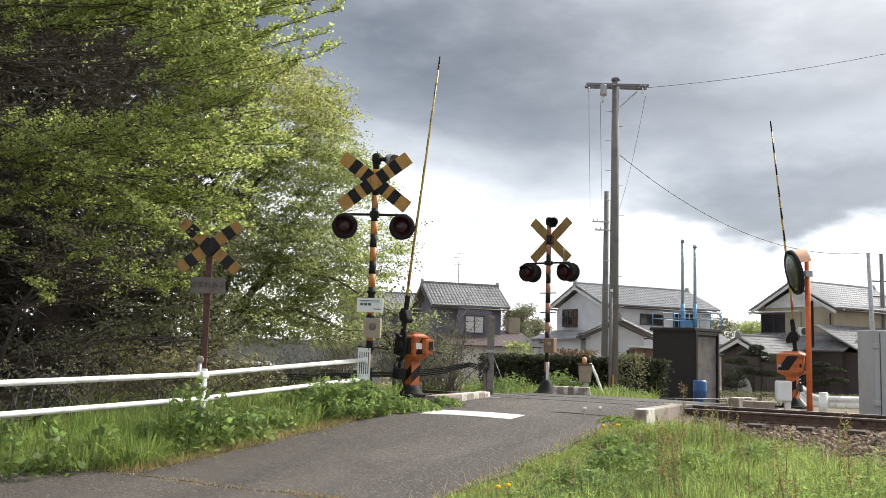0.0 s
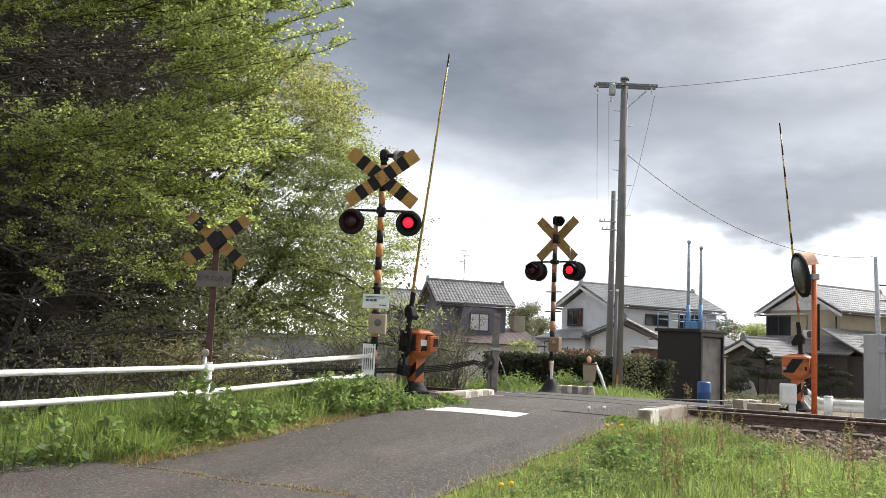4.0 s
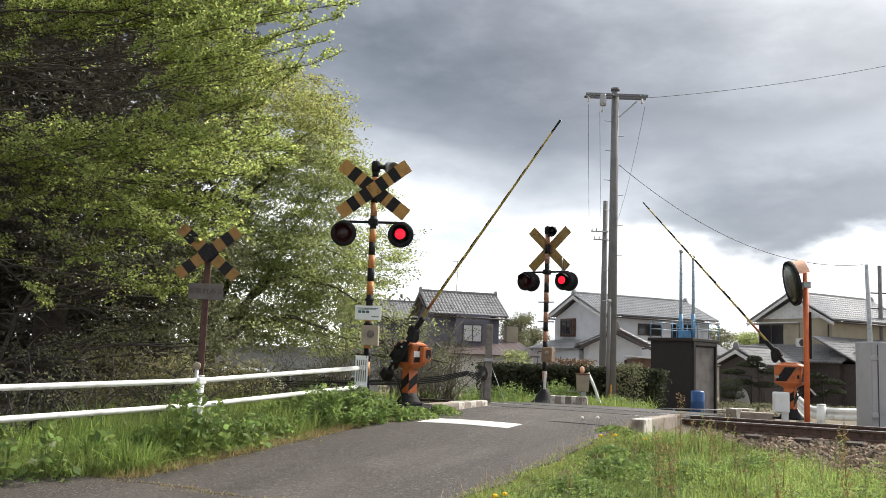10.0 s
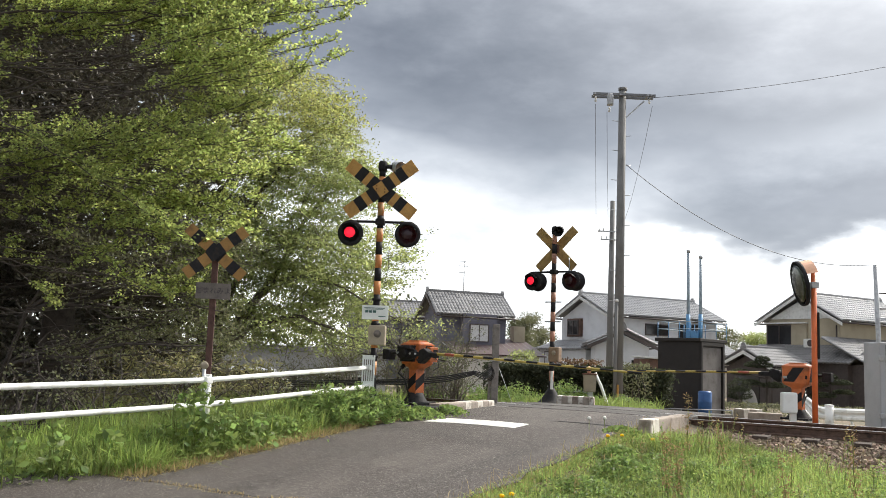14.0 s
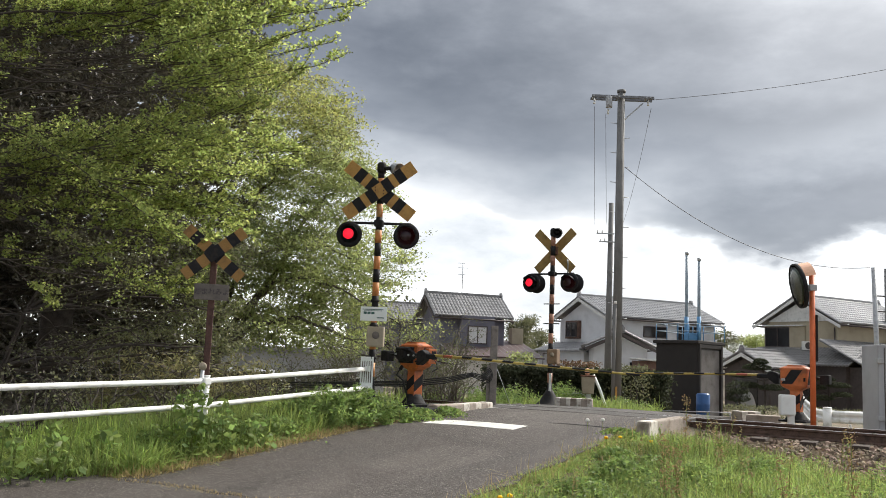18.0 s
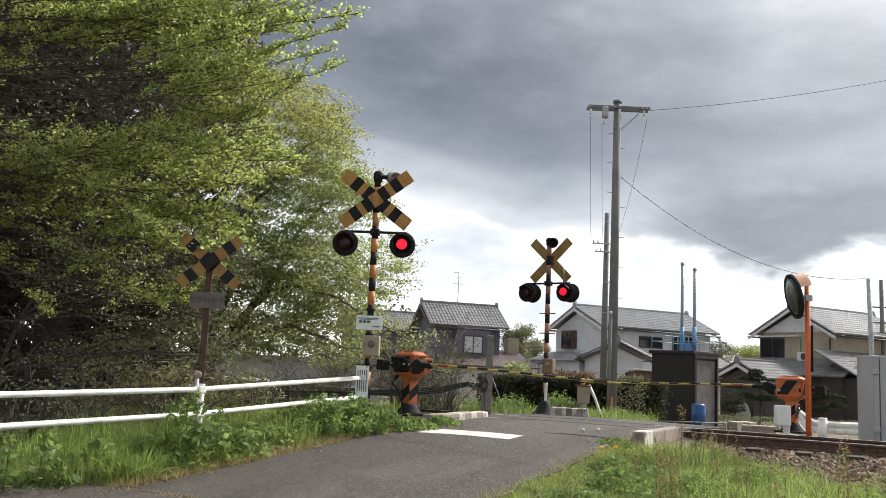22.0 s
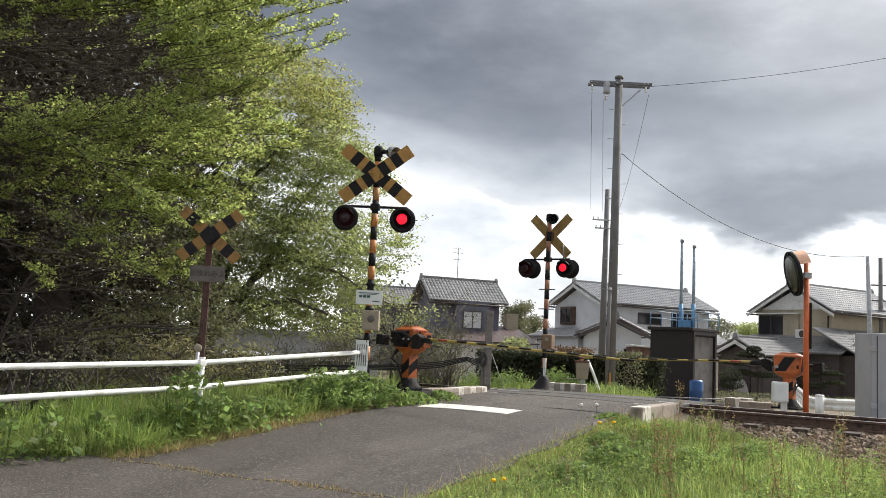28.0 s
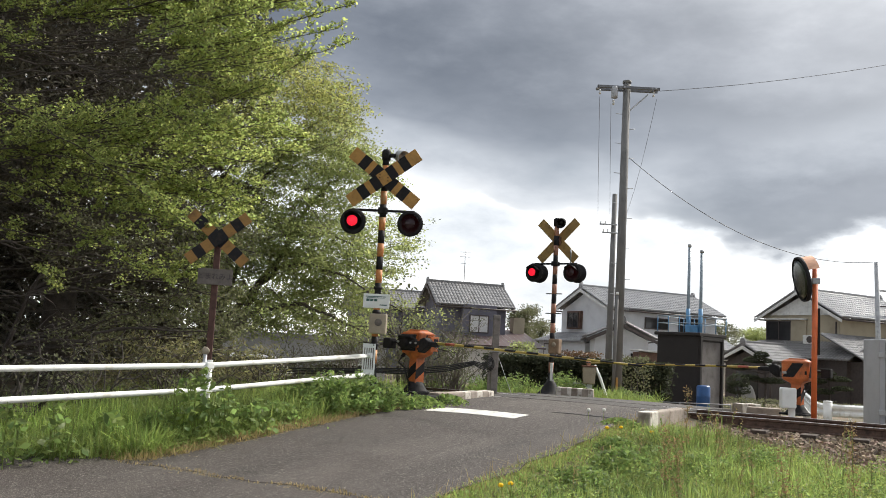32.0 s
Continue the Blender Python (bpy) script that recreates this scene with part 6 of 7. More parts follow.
def lean_roof(parent, x0, x1, y0, y1, z0, z1, mat, walls=None, wall_z=0.0, inset=0.4, ribs=False, mm=None):
    """A single slope from (y0, z0) down to (y1, z1), with its wall below."""
    if ribs:
        bm = bmesh.new()
        vs = [bm.verts.new(v) for v in ((x0, y0, z0), (x1, y0, z0), (x1, y1, z1), (x0, y1, z1))]
        bm.faces.new(vs)
        s = part("lower_roof", bm, mat, parent)
        m = s.modifiers.new("thick", "SOLIDIFY")
        m.thickness = 0.08
        n = int((x1 - x0) / 0.45)
        for i in range(n + 1):
            x = x0 + (x1 - x0) * i / n
            # seams get the paler tile grey, so their glints are painted in
            part("seam", tube((x, y0, z0 + 0.05), (x, y1, z1 + 0.05), 0.04, seg=6), "tile", s)
    else:
        tiled_slope(x0, x1, abs(y1 - y0), z0 - z1, mat, parent, flip=1 if y1 > y0 else -1, z=z0, y=y0, name="lower_roof", m=mm)
    if walls:
        yy = y1 + (inset if y1 < y0 else -inset)
        made = [part("lower_wall", box(x1 - x0 - 2 * inset, 0.15, z1 - wall_z + 0.1, ((x0 + x1) / 2, yy, wall_z)), walls, parent)]
        for x in (x0 + inset, x1 - inset - 0.15):
            made.append(part("lower_wall", box(0.15, abs(y1 - y0) - inset - 0.16, z1 - wall_z + 0.05, (x + 0.075, (y0 + yy) / 2, wall_z)), walls, parent))
        for o in made:
            if mm is not None:
                o.data.transform(mm)


def make_houses():
    # white house: ridge runs away to the right
    gz1 = -0.95
    h = gable_house((10.02, 66.0, gz1), 26, 10.8, 3.7, 5.85, 1.62, "wall_white", "tile", "two-storey white house with grey tiled gable roof")
    window(h, (0.255, 1.2, 4.62), 1.3, 1.0, -90)
    window(h, (4.6, -3.17, 4.75), 2.0, 0.7)
    window(h, (7.6, -3.17, 4.6), 1.8, 1.0)
    window(h, (3.2, -3.17, 1.2), 1.2, 1.1)
    side = pose(0, 0, 0, 0, 0, -90)
    lean_roof(h, -3.6, 3.2, 0.5, -1.7, 4.05, 3.35, "tile", "wall_white", mm=side)
    part("window_box", box(0.30, 1.7, 1.35, (0.42, 1.2, 4.45), 0.02), "shed_brown", h, "brown boxed window on the gable")
    window(h, (-1.34, 1.7, 2.25), 1.5, 0.95, -90)
    # the front wing turns its low gable to the lane
    wng = gable_house((11.45, 57.0, gz1), 84, 6.0, 2.25, 3.65, 1.05, "wall_white", "tile_dark", "low white wing with dark tiled gable", fascia="trim")
    part("wing_door", box(0.05, 0.8, 1.9, (0.52, -1.0, 0.9)), "window", wng, "dark doorway in the white wing")
    sh = thing("garden_shed", (12.8, 55.2, -0.6), "small brown wooden shed with a pale sheet roof", "shed", 6)
    part("wall", box(1.75, 1.2, 2.55, (0, 0, 0), 0.01), "shed_brown", sh)
    part("roof", box(2.0, 1.5, 0.10, (0, 0, 2.56), 0.02, Matrix.Rotation(radians(3), 4, "Y")), "trim_white", sh, "pale sheet roof")
    part("shelf_board", box(1.7, 0.08, 0.12, (0, -0.66, 1.7), 0.01), "trim", sh)
    # blue-grey house
    h = gable_house((-1.4, 66.0, -0.93), 18, 6.1, 2.7, 5.45, 1.75, "wall_grey", "tile_dark", "two-storey blue-grey house with dark tiled roof", fascia="trim")
    part("bay", box(2.6, 0.7, 2.6, (3.3, -2.4, 3.1), 0.01), "wall_grey", h, "projecting blue-grey bay")
    window(h, (3.25, -2.77, 3.75), 1.35, 1.15, 0, True)
    lean_roof(h, 0.6, 7.5, -0.6, -5.2, 4.0, 2.75, "metal_roof", "wall_cream", ribs=True)
    part("chimney_box", box(0.9, 0.7, 1.3, (6.9, -1.2, 3.7), 0.01), "wall_beige", h, "brown boxed tank on the lower roof")
    part("aerial", tube((2.9, 0, 7.2), (2.9, 0, 9.8), 0.03, seg=6), "galv", h)
    for k, zz in enumerate((9.75, 9.4, 8.9)):
        part("aerial_arm", tube((2.5, 0, zz), (3.3, 0, zz), 0.016, seg=4), "galv", h)
    # roof peeping out behind it
    gable_house((-8.2, 74, -0.75), 14, 7.2, 2.8, 5.2, 1.5, "wall_grey", "tile_dark", "grey tiled house half hidden behind the trees", fascia="trim")
    # beige house
    h = gable_house((24.5, 62.0, -0.85), 31, 9.6, 3.55, 5.75, 1.95, "wall_beige", "tile", "two-storey beige house with grey tiled gable roof")
    part("gable_panel", prism([(-2.6, 6.05), (2.6, 6.05), (0, 7.35)], 0.05, m=pose(0.50, 0, 0, 0, 0, 90)), "trim_white", h, "pale boarded gable")
    window(h, (0.535, 1.85, 4.3), 2.0, 1.3, -90)
    part("shutter_case", box(0.12, 1.25, 1.55, (0.49, 0.15, 4.2), 0.01), "wall_beige", h, "beige shutter case")
    part("window_hood", box(0.45, 3.4, 0.08, (0.35, 1.15, 5.72), 0.01), "trim_white", h)
    part("drainpipe", tube((0.50, -2.75, 0.2), (0.50, -2.75, 5.6), 0.05, seg=8), "trim", h)
    a = part("air_unit", box(0.32, 0.82, 0.60, (0.15, -0.95, 4.05), 0.03), "ac", h, "white air-conditioner unit with a round grille")
    fan = lathe([(0.0, 0.0), (0.22, 0.0), (0.24, -0.02)], 18, axis="Y")
    bmesh.ops.transform(fan, matrix=pose(-0.02, -1.1, 4.35, 0, 0, -90), verts=fan.verts)
    part("fan_grille", fan, "trim", a)
    # lower walls in dark trim brown: the eaves' shade is put into their colour
    lean_roof(h, -3.6, 5.4, 0.5, -1.9, 4.1, 2.9, "tile_dark", "trim", mm=side)
    lean_roof(h, -1.6, 10.0, -3.1, -6.4, 4.6, 2.9, "tile_dark", "trim")
    window(h, (2.6, -6.05, 0.6), 1.2, 1.5)
    dr = part("garden_door", box(1.1, 0.05, 1.75, (5.0, -6.09, 0.25)), "window", h, "dark glazed garden door")
    part("door_curtain", box(0.45, 0.02, 0.9, (5.05, -6.125, 0.75), 0.004), "curtain", dr, "white curtain behind the door")
    part("store_panel", box(1.6, 0.12, 1.1, (7.2, -6.15, 0.1), 0.01), "wall_dim", h, "pale grey panel against the wall")
    part("pale_band", box(6.0, 0.06, 0.06, (2.5, -6.1, 2.2)), "trim_white", h)
    # porch walls are coloured dark too, painting in the shade under its roof
    e = gable_house((19.05, 56.8, -0.93), 36, 4.5, 2.2, 2.60, 1.10, "trim", "tile_dark", "entrance porch with pale gable boards and tiled roof")
    part("porch_door", box(0.05, 1.6, 2.0, (0.53, 0, 0.05)), "window", e, "dark doorway")
    for y in (-1.9, 1.9):
        part("porch_post", tube((0.2, y, 0), (0.2, y, 2.5), 0.07, seg=8), "trim", e)
    gable_house((17.0, 72.0, -0.8), 31, 7, 3.0, 3.2, 1.4, "wall_cream", "tile", "low house with pale glinting roof tiles")
    gable_house((34.5, 70, -0.8), 20, 10, 3.0, 5.2, 1.3, "wall_dim", "tile_dark", "grey house at the edge of the village", fascia="trim")
    # low grey building behind the spring tree
    b = thing("storehouse", (-7.6, 30.5, gz(-7.6, 30.5)), "long low grey concrete storehouse behind the trees", "building", 8)
    part("wall", box(11.0, 5.0, 2.3, (0, 0, -0.2), 0.02), "wall_dim", b)
    part("roof", box(11.5, 5.5, 0.16, (0, 0, 2.1), 0.03), "tile_dark", b)
    for x in (-3.2, -0.6, 2.0, 4.2):
        window(b, (x, -2.52, 0.55), 1.3, 0.8, 0, False, "trim_white")


make_houses()


# ---------------------------------------------------------------- poles, wires, sheds
def make_utility_pole():
    p = thing("utility_pole", (5.88, 30.0, gz(5.88, 30) - 0.1), "tall grey concrete utility pole with a crossarm and steps", "utility pole")
    b = gz(5.88, 30) - 0.1
    H = 10.97 - b
    part("shaft", tube((0, 0, 0), (0.01, 0, H), 0.175, 0.125, 16), "concrete_pole", p)
    part("top_cap", tube((0.01, 0, H), (0.01, 0, H + 0.09), 0.15, seg=14), "concrete_pole", p)
    for dy in (-0.17, 0.17):
        part("crossarm", box(2.15, 0.08, 0.09, (0.04, dy, H - 0.24), 0.01), "arm_steel", p, "steel crossarm")
    for x in (-0.98, -0.1, 0.85, 0.98):
        part("arm_bolt", box(0.05, 0.44, 0.05, (x, 0, H - 0.22), 0.005), "galv", p)
    part("brace", box(0.05, 0.05, 0.85, (0.12, -0.14, H - 0.98), 0, Matrix.Rotation(radians(46), 4, "Y")), "galv", p)
    can = lathe([(0.0, 0.02), (0.11, 0.02), (0.115, 0.10), (0.115, 0.38), (0.09, 0.42), (0.0, 0.44)], 16)
    bmesh.ops.translate(can, verts=can.verts, vec=(-0.45, -0.2, H - 0.62))
    part("transformer", can, "cabinet_grey", p, "small grey cylindrical transformer")
    for x, dz in ((-0.93, 0), (-0.45, 0.35), (0.93, 0)):
        ins = lathe([(0.0, 0.0), (0.035, 0.0), (0.045, 0.05), (0.02, 0.09), (0.045, 0.12), (0.02, 0.18), (0.0, 0.18)], 10)
        bmesh.ops.translate(ins, verts=ins.verts, vec=(x, -0.05, H - 0.44 - dz))
        part("insulator", ins, "insulator", p, "white porcelain insulator")
    for k in range(14):
        zz = H - 1.1 - k * 0.52
        s = 1 if k % 2 else -1
        part("step_bolt", tube((s * 0.12, 0, zz), (s * 0.33, 0, zz + 0.02), 0.012, seg=5), "galv", p)
    part("cable_guard", box(0.07, 0.05, 0.9, (-0.04, -0.2, 0.15), 0.02), "yellow", p, "yellow guard strip")
    part("conduit", tube((-0.14, -0.16, 0.2), (-0.10, -0.13, 3.8), 0.055, seg=10), "concrete_pole", p)
    cap = lathe([(0.0, 0.10), (0.05, 0.09), (0.06, 0.0)], 12)
    bmesh.ops.translate(cap, verts=cap.verts, vec=(-0.10, -0.13, 3.8))
    part("conduit_cap", cap, "insulator", p)
    q = thing("utility_pole", (8.92, 48.0, gz(8.92, 48)), "thinner grey utility pole with short crossarms", "utility pole")
    H2 = 10.4 - gz(8.92, 48)
    part("shaft", tube((0, 0, 0), (0.05, 0, H2), 0.20, 0.13, 12), "concrete_pole", q)
    for zz, x0, x1 in ((H2 - 1.75, -0.75, 0.2), (H2 - 2.2, -0.6, 0.2)):
        part("crossarm", box(x1 - x0, 0.08, 0.07, ((x0 + x1) / 2, -0.15, zz)), "galv", q)
        for x in (x0 + 0.06, x0 + 0.3):
            part("insulator", tube((x, -0.15, zz + 0.07), (x, -0.15, zz + 0.22), 0.035, seg=6), "insulator", q)


def wire(name, a, b, sag, r, label, n=24):
    a, b = Vector(a), Vector(b)
    pts = [a.lerp(b, i / n) + Vector((0, 0, -sag * 4 * (i / n) * (1 - i / n))) for i in range(n + 1)]
    o = link_mesh(name, sweep(pts, r, 5), "cable_far")
    return tagged(o, label, "cable")


make_utility_pole()
wire("power_line", (6.9, 30, 10.75), (20.0, 33, 14.15), 0.25, 0.010, "single power line running off the crossarm")
wire("power_line", (6.05, 30, 8.35), (16.83, 35, 5.83), 1.05, 0.012, "drooping service wire from the pole to the houses")
wire("power_line", (4.96, 30, 10.45), (7.93, 47, 8.67), 0.5, 0.007, "thin wire hanging behind the pole")
wire("power_line", (5.36, 30, 10.2), (8.57, 47, 8.69), 0.4, 0.007, "thin wire hanging behind the pole")
wire("power_line", (6.93, 30, 10.46), (9.3, 47.8, 8.6), 0.6, 0.007, "thin wire leading to the farther pole")


def make_pump_shed():
    b = gz(11.16, 40.72) - 0.25
    s = thing("pump_shed", (11.28, 40.72, b), "dark brown flat-roofed pump shed with a pale side wall", "shed", -45)
    H = 2.78 - b
    part("wall", box(2.06, 2.24, H - 0.12, (0, 0, 0), 0.02), "shed_dark", s)
    part("roof", box(2.28, 2.46, 0.15, (0, 0, H - 0.12), 0.03), "shed_dark", s, "flat dark roof slab")
    part("side_panel", box(0.03, 1.72, H - 0.42, (1.04, -0.05, 0.06), 0.005), "shed_door", s, "weathered grey side panel")
    for y in (-1.03, 0.92):
        part("panel_edge", box(0.16, 0.14, H - 0.13, (1.06, y, 0.0), 0.008), "shed_dark", s, "dark corner post")
    part("lintel", box(0.14, 1.81, 0.16, (1.06, -0.055, H - 0.29), 0.008), "shed_dark", s)
    rz = H + 0.04
    # blue railing on the roof
    xs = (-1.05, -0.5, 0.05, 0.6, 1.1)
    for y in (-1.1, 1.2):
        for x in xs:
            part("rail_post", tube((x, y, rz), (x, y, rz + 0.72), 0.020, seg=6), "blue", s)
        for k in (0.40, 0.72):
            part("rail_bar", tube((xs[0], y, rz + k), (xs[-1], y, rz + k), 0.018, seg=6), "pale_pole", s)
    for x in (xs[0], xs[-1]):
        for k in (0.40, 0.72):
            part("rail_bar", tube((x, -1.1, rz + k), (x, 1.2, rz + k), 0.018, seg=6), "pale_pole", s)
    part("tank", box(0.6, 0.5, 0.36, (0.15, 0.0, rz), 0.04), "blue", s, "blue pump housing")
    for x, py, hgt in ((-0.08, -0.13, 3.95), (0.50, -0.05, 3.66)):
        part("pipe", tube((x, py, rz), (x, py, rz + hgt), 0.075, 0.065, 12), "pale_pole", s, "tall pale blue vent pipe")
        part("pipe_foot", tube((x, py, rz), (x, py, rz + 1.1), 0.095, seg=12), "blue", s)
        part("pipe_cap", tube((x, py, rz + hgt), (x, py, rz + hgt + 0.12), 0.085, seg=12), "galv", s)
    d = thing("plastic_drum", (11.3, 38.6, gz(11.3, 38.6)), "blue plastic drum on the ground by the shed", "drum")
    part("drum", lathe([(0.0, 0.0), (0.25, 0.0), (0.29, 0.05), (0.29, 0.5), (0.30, 0.53), (0.29, 0.56), (0.29, 0.92), (0.24, 0.99), (0.0, 1.0)], 18), "blue_plastic", d)


make_pump_shed()


def make_old_sign():
    s = thing("old_crossing_sign", (-2.74, 10.5, gz(-2.74, 10.5) - 0.1), "old yellow-black crossbuck on a leaning rusty post", "crossing sign", 12)
    b = gz(-2.74, 10.5) - 0.1
    part("post", box(0.075, 0.075, 2.72 - b, (0, 0.05, 0), 0.008), "rust_post", s, "rust-brown square post")
    cz = 2.64 - b
    bands = ((-0.33, -0.215), (-0.10, 0.10), (0.215, 0.33))
    for j, a in enumerate((40, -40)):
        bd = board(0.87, 0.14, bands, ("yellow_shaded", "black_paint"), s, a, -0.02 - 0.016 * j)
        for o in (bd, *bd.children):
            o.data.transform(Matrix.Translation((0, 0, cz)))
    pl = part("plate", box(0.40, 0.012, 0.19, (0.0, -0.012, 2.18 - b - 0.095), 0.003), "signgrey", s, "grey weathered plate with faded black characters")
    cu = bpy.data.curves.new("plate_text", "FONT")
    cu.body, cu.size, cu.align_x, cu.align_y, cu.extrude = "とまれみよ", 0.082, "CENTER", "CENTER", 0.001
    tx = new("plate_text", cu)
    tx.parent = pl
    tx.matrix_local = pose(0, -0.0205, 2.18 - b, 90, 0, 0)
    cu.materials.append(M["ink"])
    r = thing("delineator_post", (-2.70, 10.2, gz(-2.8, 10.2) - 0.1), "thin post with a round pale reflector head", "reflector post")
    part("post", tube((0, 0, 0), (0, 0, 0.92), 0.022, seg=8), "galv", r)
    disc = lathe([(0.0, -0.015), (0.042, -0.015), (0.046, 0.0), (0.042, 0.015), (0.0, 0.015)], 18, axis="Y")
    bmesh.ops.translate(disc, verts=disc.verts, vec=(0, 0, 0.96))
    part("reflector", disc, "cream", r)


make_old_sign()


def make_guard_fence():
    f = thing("guard_fence", (0, 0, 0), "white two-rail pipe guard fence along the lane", "guard fence")
    pts = [(-6.6, 2.6), (-3.80, 7.6), (-2.62, 9.95), (-1.03, 12.55)]
    tops = [1.065, 1.105, 1.155, 1.33]
    gap = [0.27, 0.27, 0.27, 0.265]
    for k in range(2):
        bm = sweep([(x, y, z - (g if k else 0)) for (x, y), z, g in zip(pts, tops, gap)], 0.030, 12)
        part("rail_pipe", bm, "white_pipe", f)
    ends = [(-2.62, 9.95, 1.155), (-1.03, 12.55, 1.33), (-4.35, 6.6, 1.095)]
    for x, y, z in ends:
        g = gz(x, y)
        part("post", tube((x + 0.03, y + 0.05, g - 0.1), (x + 0.03, y + 0.05, z + 0.05), 0.034, seg=12), "white_pipe", f)
        part("post_cap", tube((x + 0.03, y + 0.05, z + 0.05), (x + 0.03, y + 0.05, z + 0.062), 0.038, seg=12), "white_pipe", f)
        for dz in (0, -0.27):
            part("clamp", box(0.10, 0.10, 0.075, (x + 0.02, y + 0.02, z + dz - 0.037), 0.012, Matrix.Rotation(radians(-32), 4, "Z")), "white_pipe", f)


make_guard_fence()


def make_mirror():
    s = thing("traffic_mirror", (5.99, 14.42, gz(5.99, 14.42) - 0.05), "round traffic mirror on an orange post", "traffic mirror")
    b = gz(5.99, 14.42) - 0.05
    part("post", tube((0, 0, 0), (0, 0, 3.12 - b), 0.045, seg=14), "mirror_orange", s, "orange steel post")
    part("bracket", box(0.12, 0.14, 0.10, (0.0, 0, 2.86 - b), 0.01), "galv", s)
    m = pose(-0.22, -0.02, 2.93 - b, 12, 0, -95)
    bm = lathe([(0.0, 0.08), (0.16, 0.075), (0.30, 0.045), (0.35, 0.015), (0.35, 0.0)], 28, axis="Y")
    bmesh.ops.transform(bm, matrix=m, verts=bm.verts)
    part("shell", bm, "black_metal", s, "dark mirror shell")
    bm = lathe([(0.0, -0.06), (0.12, -0.055), (0.24, -0.045), (0.35, -0.03)], 28, axis="Y")
    bmesh.ops.transform(bm, matrix=m, verts=bm.verts)
    rim = lathe([(0.35, 0.03), (0.368, 0.02), (0.368, -0.035), (0.35, -0.04), (0.342, -0.03)], 28, axis="Y")
    bmesh.ops.transform(rim, matrix=m, verts=rim.verts)
    part("rim", rim, "black_metal", s, "dark rim")
    part("mirror_face", bm, "mirror_glass", s, "convex mirror face")
    hood = bmesh.new()
    n = 14
    rr = []
    for y in (0.20, 0.012):
        rr.append([hood.verts.new((0.356 * math.cos(radians(20 + 140 * i / n)), y, 0.356 * math.sin(radians(20 + 140 * i / n)))) for i in range(n + 1)])
    for i in range(n):
        hood.faces.new((rr[0][i], rr[0][i + 1], rr[1][i + 1], rr[1][i]))
    bmesh.ops.transform(hood, matrix=m, verts=hood.verts)
    o = part("hood", hood, "mirror_back", s, "faded orange rain hood")
    o.modifiers.new("thick", "SOLIDIFY").thickness = 0.006
    part("side_plate", box(0.03, 0.10, 0.75, (0.055, 0.0, 1.72 - b), 0.004), "black_metal", s, "dark narrow plate on the post")
    w = thing("relay_case", (5.62, 14.55, gz(5.62, 14.55)), "small white case on a bracket beside the barrier", "equipment case", -10)
    part("case", box(0.24, 0.20, 0.33, (0, 0, 0.24), 0.03), "signwhite", w)
    part("stand", box(0.10, 0.08, 0.26, (0.06, 0, 0), 0.01), "white_pipe", w)


make_mirror()


